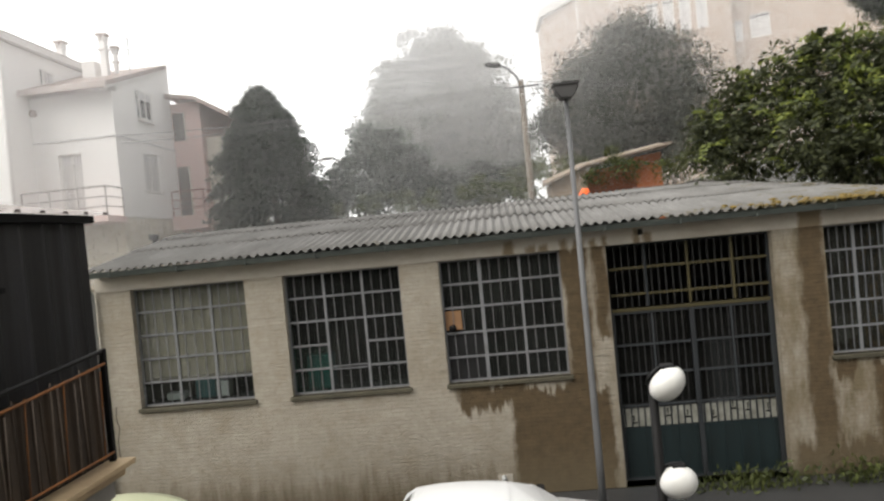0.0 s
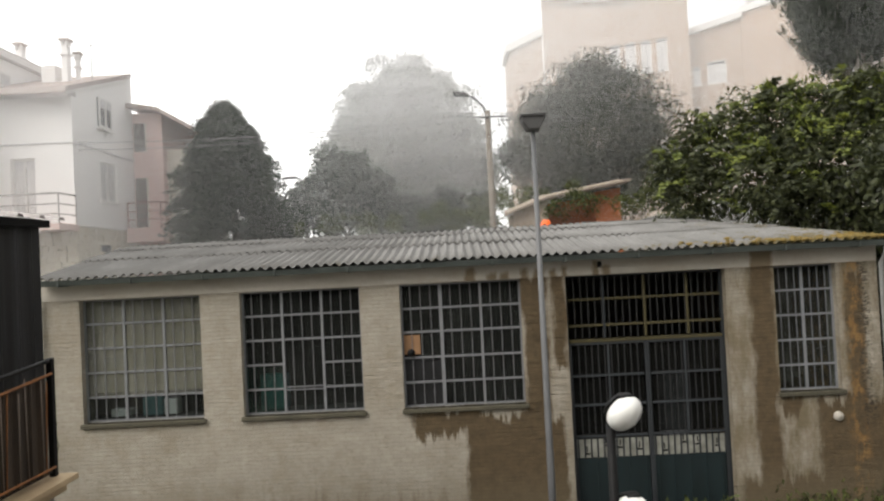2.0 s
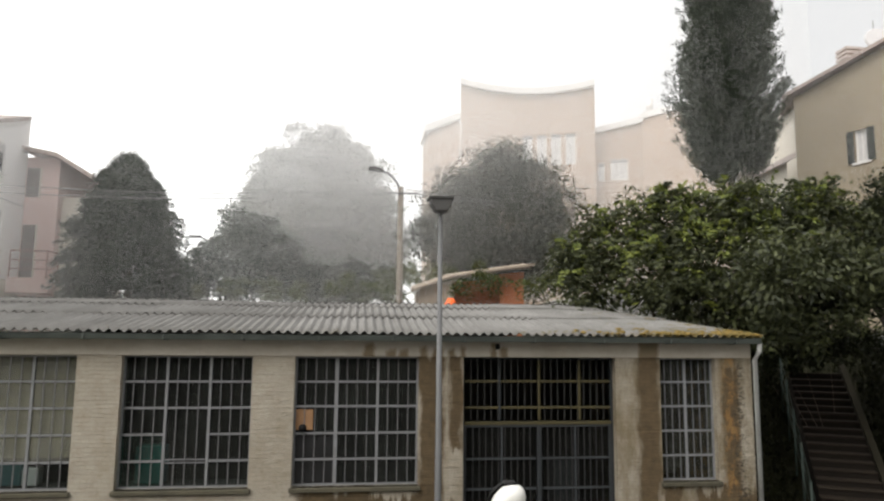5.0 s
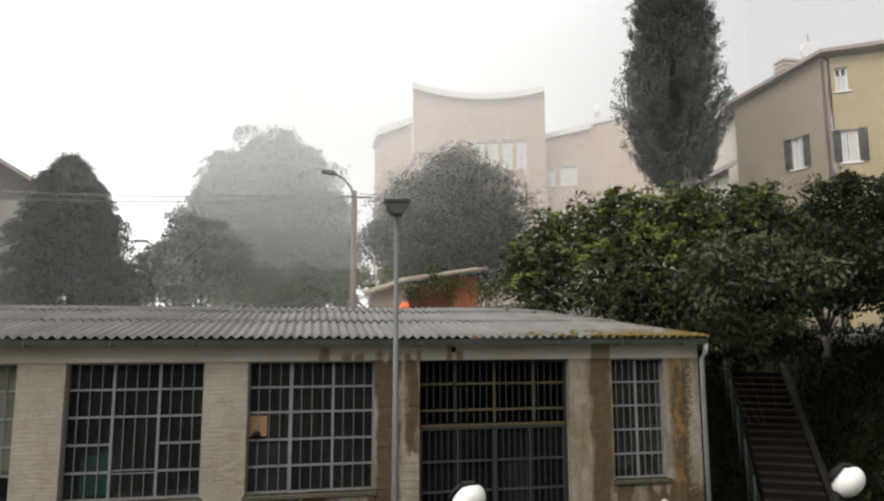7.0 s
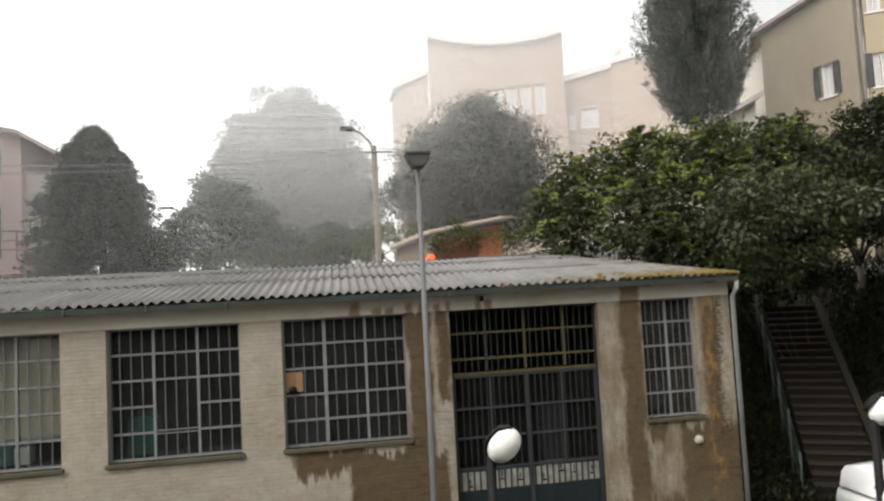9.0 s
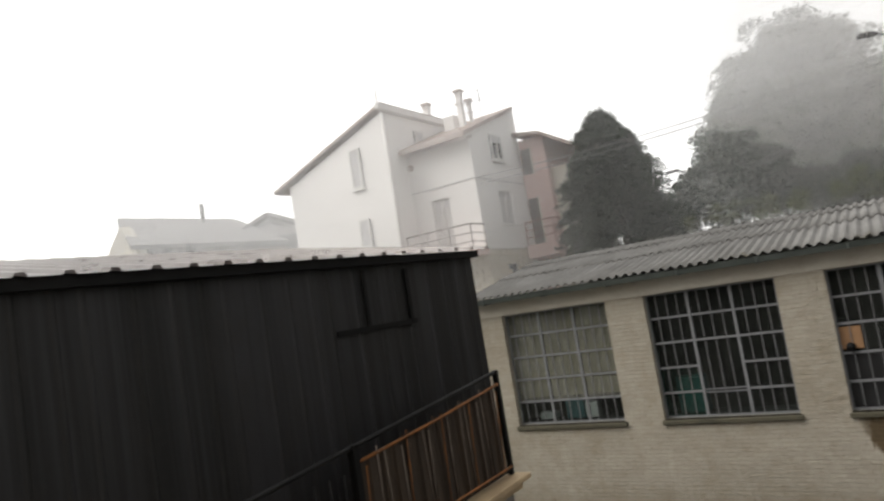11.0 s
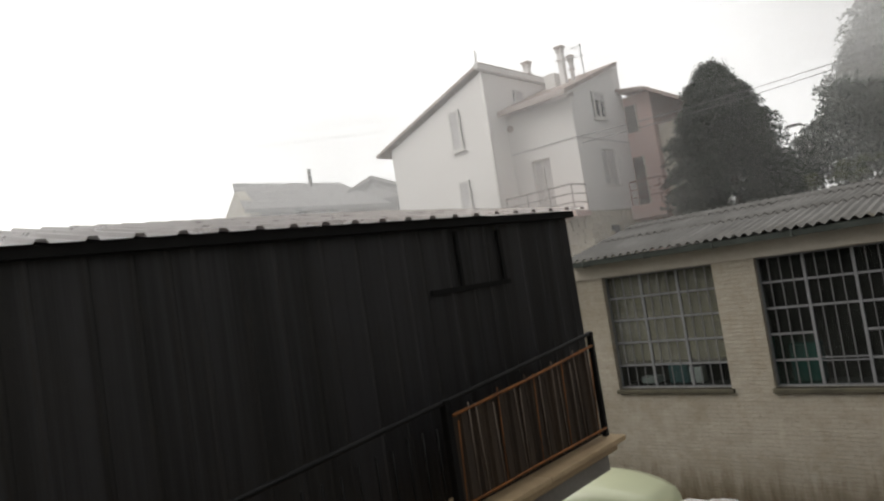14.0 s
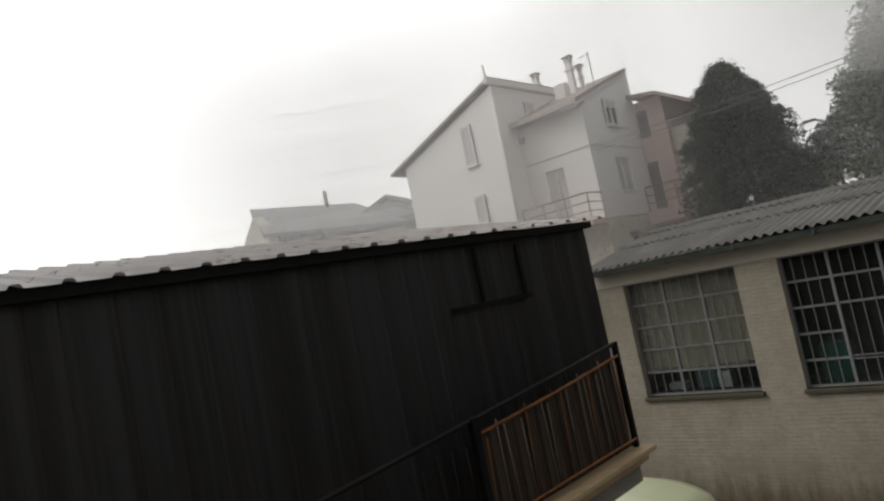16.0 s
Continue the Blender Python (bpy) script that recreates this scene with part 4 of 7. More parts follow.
def build_shed():
    shed = thing("dark_shed", (-7, 4, 3.1), "black sheet-clad shed with a ribbed pale metal roof", "shed")
    a, b = Vector((-5.18, -3.0, 0)), Vector((-4.14, 6.78, 0))
    way = (b - a).normalized()
    out = Vector((way.y, -way.x, 0))
    length = (b - a).length

    def at(u, d, z):
        p = a + way * u + out * d
        return (p.x, p.y, z)

    # ribbed cladding of the long side
    bm = bmesh.new()
    line, u, k = [], 0.0, 0
    while u < length:
        w = 0.19 + 0.05 * ((k * 7) % 4)
        line += [(u, 0.0), (u + w - 0.05, 0.0), (u + w - 0.034, 0.007), (u + w - 0.016, 0.007)]
        u += w
        k += 1
    line = [p for p in line if p[0] < length - 0.02] + [(length, 0.0)]
    lo = [bm.verts.new(at(u, d, 3.0)) for u, d in line]
    hi = [bm.verts.new(at(u, d, 5.70)) for u, d in line]
    for i in range(len(line) - 1):
        bm.faces.new((lo[i], lo[i + 1], hi[i + 1], hi[i]))
    part("side_cladding", bm, M["cladding"], shed, "black streaked sheet cladding")
    bm = bmesh.new()
    bm_prism(bm, [at(0, -0.01, 3.0), at(length, -0.01, 3.0), at(length, -4.0, 3.0), at(0, -4.0, 3.0)], (0, 0, 0), (0, 0, 2.65))
    part("body", bm, M["cladding"], shed)
    # a blocked hatch with its frame strips
    for name, p, q in (("hatch_strip", (8.62, 5.05), (8.67, 5.60)), ("hatch_strip", (8.02, 5.08), (8.06, 5.62)), ("hatch_sill", (7.62, 5.03), (8.72, 5.08))):
        bm = bmesh.new()
        bm_prism(bm, [at(p[0], 0.02, p[1]), at(q[0], 0.02, p[1]), at(q[0], 0.02, q[1]), at(p[0], 0.02, q[1])], (0, 0, 0), tuple(out * 0.012))
        part(name, bm, M["black_metal"], shed)
    bm = bmesh.new()
    bm_prism(bm, [at(-0.1, 0.10, 5.66), at(length + 0.03, 0.10, 5.66), at(length + 0.03, 0.10, 5.735), at(-0.1, 0.10, 5.735)], (0, 0, 0), tuple(out * -0.12))
    part("eaves_flashing", bm, M["black_metal"], shed, "dark metal eaves flashing")
    # roof sheet with trapezoid ribs running up the slope
    rise = 0.175
    bm = bmesh.new()
    line, u = [], -0.1
    while u < length + 0.02:
        line += [(u, 0.0), (u + 0.19, 0.0), (u + 0.21, 0.03), (u + 0.26, 0.03), (u + 0.28, 0.0)]
        u += 0.29
    ends = [(0.14, 5.74), (-3.9, 5.74 + 4.0 * rise)]
    rows = [[bm.verts.new(at(u, d, z + h)) for u, h in line] for d, z in ends]
    for i in range(len(line) - 1):
        bm.faces.new((rows[0][i], rows[0][i + 1], rows[1][i + 1], rows[1][i]))
    bmesh.ops.solidify(bm, geom=list(bm.faces), thickness=0.006)
    part("roof_sheet", bm, M["shed_roof"], shed, "wet grey ribbed metal roof sheet")
    bm = bmesh.new()
    bm_prism(bm, [at(length, -0.02, 5.6), at(length, -3.85, 5.6), at(length, -3.85, 5.70 + 3.9 * rise), at(length, -0.02, 5.70)], (0, 0, 0), tuple(way * 0.02))
    part("gable_end", bm, M["cladding"], shed)
    bm = bmesh.new()
    bm_prism(bm, [at(-0.1, -3.86, 3.0), at(length, -3.86, 3.0), at(length, -3.86, 5.70 + 3.95 * rise), at(-0.1, -3.86, 5.70 + 3.95 * rise)], (0, 0, 0), tuple(out * -0.06))
    part("back_wall", bm, M["cladding"], shed)
    hang(shed)


M["shed_roof"] = worn("wet_metal_roof", (0.42, 0.40, 0.39), (0.22, 0.18, 0.16), 16, 1.5, 0.6, 0.32, 0.1, 0.35)
build_shed()


# ---------------------------------------------------------------- lamps and poles in the yard
def build_post_lamp(x, y, name="street_lamp"):
    lamp = thing(name, (x, y, 0), "tall grey galvanised street lamp with a flat floodlight head", "street lamp")
    tube("post", [(x, y, 0), (x, y, 1.2), (x, y, 7.40)], [0.068, 0.064, 0.038], M["galvanised"], lamp, sides=14)
    box("base_collar", (x - 0.14, y - 0.14, 0.0), (x + 0.14, y + 0.14, 0.04), M["galvanised"], lamp)
    bm = bmesh.new()
    outline = [(-0.10, 0, 7.38), (0.10, 0, 7.38), (0.19, 0, 7.52), (0.21, 0, 7.62), (-0.21, 0, 7.62), (-0.19, 0, 7.52)]
    bm_prism(bm, [(x + p[0], y, p[2]) for p in outline], (0, -0.22, 0), (0, 0.12, 0))
    soften(bm, 0.015)
    part("head", bm, M["lamp_dark"], lamp, "dark grey floodlight housing")
    box("head_lip", (x - 0.23, y - 0.25, 7.612), (x + 0.23, y + 0.14, 7.645), M["lamp_dark"], lamp)
    hang(lamp)


M["lamp_dark"] = worn("dark_lamp_housing", (0.07, 0.068, 0.065), (0.04, 0.04, 0.04), 20, 3, 0.5, 0.6, 0.1)
build_post_lamp(1.6, 12.0)


def half_shell(bm, at, r, axis, squash):
    """The rear cap of a globe lamp: a shell a little larger than the globe, cut by a plane."""
    sphere = bmesh.new()
    bmesh.ops.create_uvsphere(sphere, u_segments=24, v_segments=16, radius=r)
    bmesh.ops.bisect_plane(sphere, geom=[*sphere.verts, *sphere.edges, *sphere.faces], plane_co=(0, 0, 0.72 * r), plane_no=(0, 0, -1), clear_outer=True)
    turn = Vector((0, 0, 1)).rotation_difference(Vector(axis)).to_matrix().to_4x4()
    me = bpy.data.meshes.new("tmp")
    sphere.transform(Matrix.Translation(at) @ turn @ Matrix.Diagonal((1, 1, squash, 1)))
    sphere.to_mesh(me)
    sphere.free()
    bm.from_mesh(me)
    bpy.data.meshes.remove(me)


def build_globe_lamp(x, y):
    lamp = thing("globe_lamp", (x, y, 0), "black garden lamp post with two white opal globes", "garden lamp", "globe lamps in the yard")
    px = x - 0.10
    tube("post", [(px, y, 0), (px, y, 0.9), (px, y, 3.42)], [0.055, 0.05, 0.045], M["black_metal"], lamp, sides=14)
    tube("base", [(px, y, 0), (px, y, 0.05), (px, y, 0.25)], [0.13, 0.12, 0.06], M["black_metal"], lamp, sides=14)
    for k, (dx, z, axis, size) in enumerate(((0.04, 3.52, (-0.55, 0.42, 0.62), 0.195), (0.06, 2.55, (-0.08, 0.5, 0.85), 0.185))):
        bm = bmesh.new()
        turn = Vector((0, 0, 1)).rotation_difference(Vector(axis)).to_matrix().to_4x4()
        bmesh.ops.create_uvsphere(bm, u_segments=28, v_segments=18, radius=size, matrix=Matrix.Translation((x + dx, y - 0.02, z)) @ turn @ Matrix.Diagonal((1, 1, 0.74 if k == 0 else 0.86, 1)))
        globe = part("globe", bm, M["globe"], lamp, "white opal globe", True)
        bm = bmesh.new()
        half_shell(bm, (x + dx - 0.02 * (k == 0), y + 0.02, z + 0.012), size * 1.04, axis, 0.76 if k == 0 else 0.88)
        bmesh.ops.solidify(bm, geom=list(bm.faces), thickness=0.006)
        part("cap", bm, M["black_metal"], lamp, "black half-shell cap", True)
        tube("arm", [(px, y, z - 0.12), (px + 0.02, y, z + 0.02), (x + dx - 0.05, y + 0.02, z + size * 0.7)], 0.018, M["black_metal"], lamp, sides=8)
        bm = bmesh.new()
        bm_box(bm, x + dx - 0.05, y - 0.08, z + size * 0.80, x + dx + 0.08, y + 0.06, z + size * 0.98)
        soften(bm, 0.012)
        part("cap_housing", bm, M["black_metal"], lamp)
    hang(lamp)


build_globe_lamp(1.62, 6.75)
build_globe_lamp(6.06, 6.80)


# ---------------------------------------------------------------- houses
def recessed_window(house, x0, x1, z0, z1, put, kind="roller", depth=0.16, name="window"):
    """A window in a wall; put(u, d, z): u along the wall, d into it."""

    def slab(nm, u0, u1, a, b, d0, d1, mat, parent, label=""):
        bm = bmesh.new()
        c = [put(u, d, z) for z in (a, b) for u, d in ((u0, d0), (u1, d0), (u1, d1), (u0, d1))]
        v = [bm.verts.new(p) for p in c]
        for f in ((3, 2, 1, 0), (4, 5, 6, 7), (0, 1, 5, 4), (1, 2, 6, 5), (2, 3, 7, 6), (3, 0, 4, 7)):
            bm.faces.new([v[i] for i in f])
        return part(nm, bm, M[mat], parent, label)

    w = slab(name, x0, x1, z0, z1, depth, depth + 0.04, "pane", house)
    f = 0.07
    for a in ((x0, x0 + f, z0, z1), (x1 - f, x1, z0, z1), (x0 + f, x1 - f, z1 - f, z1), (x0 + f, x1 - f, z0, z0 + f), ((x0 + x1) / 2 - 0.03, (x0 + x1) / 2 + 0.03, z0 + f, z1 - f))[:4 if kind == "closed" else 5]:
        slab("frame", *a, depth - 0.05, depth - 0.002, "white_frame", w)
    slab("sill", x0 - 0.1, x1 + 0.1, z0 - 0.07, z0, -0.06, depth, "white_stone", w)
    if kind in ("roller", "box"):
        slab("roller_box", x0 + f, x1 - f, z1 - 0.34, z1 - f, depth - 0.045, depth - 0.01, "roller", w)
    if kind == "closed":
        slab("roller_blind", x0 + f, x1 - f, z0 + f, z1 - f, depth - 0.03, depth - 0.004, "roller", w, "closed grey roller blind")
    if kind in ("curtain", "roller"):
        for u in (x0 + f, (x0 + x1) / 2 + 0.05):
            slab("curtain", u, u + (x1 - x0) / 2 - f - 0.05, z0 + f, z1 - 0.34, depth - 0.03, depth - 0.003, "curtain", w)
    if kind == "shutters":
        for u, s in ((x0, -1), (x1, 1)):
            half = (x1 - x0) * 0.5
            a, b = sorted((u, u + s * half))
            sh = slab("shutter", a, b, z0, z1, -0.06, -0.02, "shutter", w, "dark green louvred shutter")
        for k, u in enumerate((x0 + f, (x0 + x1) / 2 + 0.05)):
            slab("curtain", u, u + (x1 - x0) * 0.3, z0 + f, z1 - f, depth - 0.03, depth - 0.003, "curtain", w)
    return w


def sheet_block(house, name, outline, mat, label="", thick=None):
    bm = bmesh.new()
    bm_prism(bm, outline, (0, 0, 0), thick)
    return part(name, bm, M[mat], house, label)


def balcony_rail(house, points, z, mat="balcony_metal"):
    """Two-bar railing with uprights on a balcony edge."""
    rail = tube("balcony_rail", [(*p, z + 0.95) for p in points], 0.03, M[mat], house, sides=6)
    for h in (0.62, 0.3):
        tube("bar", [(*p, z + h) for p in points], 0.02, M[mat], rail, sides=6)
    for p, q in zip(points, points[1:]):
        n = max(1, round(math.dist(p, q) / 1.0))
        for i in range(n + 1):
            x, y = p[0] + (q[0] - p[0]) * i / n, p[1] + (q[1] - p[1]) * i / n
            tube("upright", [(x, y, z), (x, y, z + 0.95)], 0.022, M[mat], rail, sides=6)


M["balcony_metal"] = worn("grey_balcony_rail", (0.34, 0.32, 0.31), (0.24, 0.2, 0.18), 10, 3, 0.4, 0.6, 0.05)
M["brown_leaf"] = worn("dark_brown_shutter", (0.09, 0.062, 0.05), (0.05, 0.036, 0.03), 18, 3, 0.5, 0.7, 0.15, stretch=(1, 1, 6))
M["balcony_pink"] = worn("red_balcony_rail", (0.34, 0.17, 0.14), (0.24, 0.12, 0.10), 10, 3, 0.4, 0.6, 0.05)


def chimney(house, x, y, z0, z1, r=0.22, mat="render_white"):
    ch = box("chimney", (x - r, y - r, z0), (x + r, y + r, z1), M[mat], house, bevel=0.02)
    box("chimney_collar", (x - r - 0.05, y - r - 0.05, z1 - 0.32), (x + r + 0.05, y + r + 0.05, z1 - 0.26), M["white_stone"], ch)
    for dx, dy in ((-1, -1), (1, -1), (1, 1), (-1, 1)):
        box("chimney_leg", (x + dx * r * 0.75 - 0.04, y + dy * r * 0.75 - 0.04, z1), (x + dx * r * 0.75 + 0.04, y + dy * r * 0.75 + 0.04, z1 + 0.2), M["white_stone"], ch)
    box("chimney_cap", (x - r - 0.07, y - r - 0.07, z1 + 0.2), (x + r + 0.07, y + r + 0.07, z1 + 0.28), M["roof_edge"], ch, bevel=0.01)


def build_white_house():
    h = thing("white_house", (-14, 22, 4), "three-storey white rendered house with sloping brown roofs and a stone base", "house")
    # front block: face towards the yard at y 21.85, side face at x -12.2
    front = lambda u, d, z: (u, 21.85 + d, z)
    side = lambda u, d, z: (-12.2 - d, u, z)
    base = 6.98
    cuts = [(-14.3, -13.48, 7.02, 9.25)]
    bm = bmesh.new()
    wall_sheet(bm, cuts, -16.2, -12.2, base, 11.25, front, 0.3)
    part("wall_front", bm, M["render_white"], h, "white rendered front wall")
    bm = bmesh.new()
    wall_sheet(bm, [(23.55, 24.7, 7.95, 9.35)], 22.15, 26.1, base, 11.2, side, 0.3)
    part("wall_side", bm, M["render_white"], h)
    sheet_block(h, "wall_side_gable", [(-12.2, 22.15, 11.2), (-12.2, 26.1, 11.2), (-12.2, 26.1, 12.98), (-12.2, 22.15, 11.5)], "render_white", "", (-0.3, 0, 0))
    recessed_window(h, -14.3, -13.48, 7.02, 9.25, front, "roller", name="balcony_door")
    recessed_window(h, 23.55, 24.7, 7.95, 9.35, side, "roller", 0.10)
    recessed_window(h, 23.45, 24.35, 10.55, 11.6, lambda u, d, z: (-12.15 - d, u, z), "box", 0.0)
    sheet_block(h, "roof_front", [(-16.2, 21.35, 11.28), (-16.2, 25.9, 12.96), (-16.2, 25.9, 13.12), (-16.2, 21.35, 11.44)], "tile", "brown tiled mono-pitch roof", (4.12, 0, 0))
    sheet_block(h, "fascia", [(-16.2, 21.28, 11.24), (-16.2, 21.35, 11.24), (-16.2, 21.35, 11.44), (-16.2, 21.28, 11.44)], "roof_edge", "brown fascia", (4.14, 0, 0))
    sheet_block(h, "verge_soffit", [(-12.199, 21.4, 11.2), (-12.199, 25.85, 12.85), (-12.199, 25.85, 12.95), (-12.199, 21.4, 11.29)], "white_stone", "", (0.1, 0, 0))
    # tall block with the gable face
    tall = lambda u, d, z: (u, 20.6 + d, z)
    bm = bmesh.new()
    bm_prism(bm, [(-20.5, 20.6, 3), (-15.13, 20.6, 3), (-15.13, 20.6, 12.95), (-20.5, 20.6, 11.15)], (0, 0, 0), (0, 6.5, 0))
    part("tall_block", bm, M["render_white"], h, "tall white gabled block")
    sheet_block(h, "roof_tall", [(-21.3, 20.45, 11.03), (-15.0, 20.45, 13.15), (-15.0, 20.45, 13.27), (-21.3, 20.45, 11.15)], "tile", "", (0, 6.8, 0))
    sheet_block(h, "barge_board", [(-21.3, 20.4, 11.05), (-15.0, 20.4, 13.17), (-15.0, 20.4, 13.27), (-21.3, 20.4, 11.15)], "roof_edge", "", (0, 0.05, 0))
    sheet_block(h, "side_fascia", [(-15.13, 20.25, 12.98), (-14.95, 20.25, 12.98), (-14.95, 20.25, 13.2), (-15.13, 20.25, 13.2)], "white_stone", "", (0, 6.9, 0))
    face = lambda u, d, z: (u, 20.56 + d, z)
    recessed_window(h, -16.98, -16.45, 10.25, 11.85, face, "closed", 0.0)
    recessed_window(h, -16.98, -16.45, 7.9, 9.0, face, "closed", 0.0)
    flank = lambda u, d, z: (-15.09 - d, u, z)
    recessed_window(h, 22.6, 23.2, 11.95, 12.45, flank, "closed", 0.0)
    tube("downpipe", [(-15.05, 20.5, 12.9), (-15.05, 20.5, 5)], 0.06, M["white_stone"], h, sides=8)
    tube("roof_finial", [(-15.1, 20.4, 13.2), (-15.1, 20.4, 13.75)], 0.04, M["white_stone"], h, sides=8)
    # balcony and stone base
    sheet_block(h, "balcony_slab", [(-16.2, 20.75, 6.78), (-12.1, 20.75, 6.78), (-12.1, 21.85, 6.78), (-16.2, 21.85, 6.78)], "render_pink", "pale pink balcony slab", (0, 0, 0.2))
    balcony_rail(h, [(-15.0, 20.82), (-12.15, 20.82), (-12.15, 21.8)], 6.98)
    box("base_core", (-16.0, 21.95, 2.5), (-12.3, 26.0, 6.98), M["mortar"], h)
    rng = random.Random(5)
    for face_id, (u0, u1) in enumerate(((-14.6, -12.2), (21.85, 26.1))):
        z = 4.6
        while z < 6.72:
            rise = rng.uniform(0.13, 0.21)
            u = u0
            while u < u1 - 0.05:
                w = min(rng.uniform(0.16, 0.4), u1 - u)
                hole = face_id == 1 and 23.4 < u + w / 2 < 24.2 and 5.85 < z + 0.1 < 6.45
                if not hole:
                    d = rng.uniform(0.0, 0.05)
                    a, b = ((u + 0.012, 21.86 - d, z), (u + w - 0.012, 21.97, z + rise - 0.02)) if face_id == 0 else ((-12.31, u + 0.012, z), (-12.2 + d, u + w - 0.012, z + rise - 0.02))
                    bm = bmesh.new()
                    v = bm_box(bm, *a, *b)
                    for q in v:
                        q.co += Vector((rng.uniform(-0.012, 0.012), rng.uniform(-0.012, 0.012), rng.uniform(-0.012, 0.012)))
                    part("stone", bm, M["stone_a"], h)
                u += w
            z += rise
    box("base_window", (-12.33, 23.45, 5.9), (-12.24, 24.15, 6.42), M["pane"], h)
    # pink wing behind with its own balcony
    box("wing_pink", (-13.5, 26.12, 3.0), (-11.05, 31, 11.6), M["render_pink"], h, "pink rendered wing")
    box("wing_pale", (-11.05, 26.5, 3.0), (-10.2, 31, 10.2), M["render_pale"], h)
    wing = lambda u, d, z: (u, 26.08 + d, z)
    for nm, z0, z1 in (("balcony_door", 7.05, 9.05), ("window", 10.1, 11.2)):
        leaf = box(nm, (-12.17, 26.10, z0), (-11.72, 26.16, z1), M["brown_leaf"], h, "dark brown closed shutter")
        box("frame", (-11.72, 26.085, z0 - 0.04), (-11.66, 26.16, z1 + 0.04), M["render_pale"], leaf)
    for name, a, b in (("string_course", (-16.2, 21.815, 9.70), (-12.165, 21.855, 9.735)), ("string_course", (-12.205, 21.83, 9.70), (-12.165, 26.1, 9.735))):
        box(name, a, b, M["roller"], h, "thin grey string course")
    tube("wall_vent", [(-15.0, 21.78, 10.75), (-15.0, 21.9, 10.75)], 0.13, M["roof_edge"], h, "small round brown wall vent", 12)
    sheet_block(h, "roof_wing", [(-12.2, 25.6, 11.75), (-11.0, 25.6, 11.55), (-9.7, 25.6, 10.75), (-9.7, 25.6, 10.9), (-11.0, 25.6, 11.7), (-12.2, 25.6, 11.92)], "tile", "", (0, 5.5, 0))
    sheet_block(h, "balcony_slab", [(-12.15, 25.2, 6.5), (-10.75, 25.2, 6.5), (-10.75, 26.1, 6.5), (-12.15, 26.1, 6.5)], "render_pink", "", (0, 0, 0.55))
    balcony_rail(h, [(-12.1, 25.25), (-10.85, 25.25), (-10.85, 26.1)], 7.05, "balcony_pink")
    # chimneys and aerial
    chimney(h, -13.3, 23.6, 12.0, 13.5, 0.12)
    chimney(h, -13.05, 23.9, 12.0, 13.1, 0.07)
    chimney(h, -15.5, 24.5, 13.0, 13.75, 0.13)
    box("roof_hatch", (-14.15, 23.5, 12.0), (-13.65, 24.0, 12.85), M["white_stone"], h, bevel=0.02)
    aerial = tube("aerial", [(-12.55, 23.9, 12.3), (-12.55, 23.9, 13.7)], 0.02, M["cable"], h, sides=6)
    for z in (13.2, 13.6):
        tube("aerial_rod", [(-13.0, 23.9, z + 0.03), (-12.45, 23.9, z)], 0.014, M["cable"], aerial, sides=5)
    hang(h)


build_white_house()


def polar(az, dist, z=0.0):
    return (math.sin(radians(az)) * dist, math.cos(radians(az)) * dist, z)


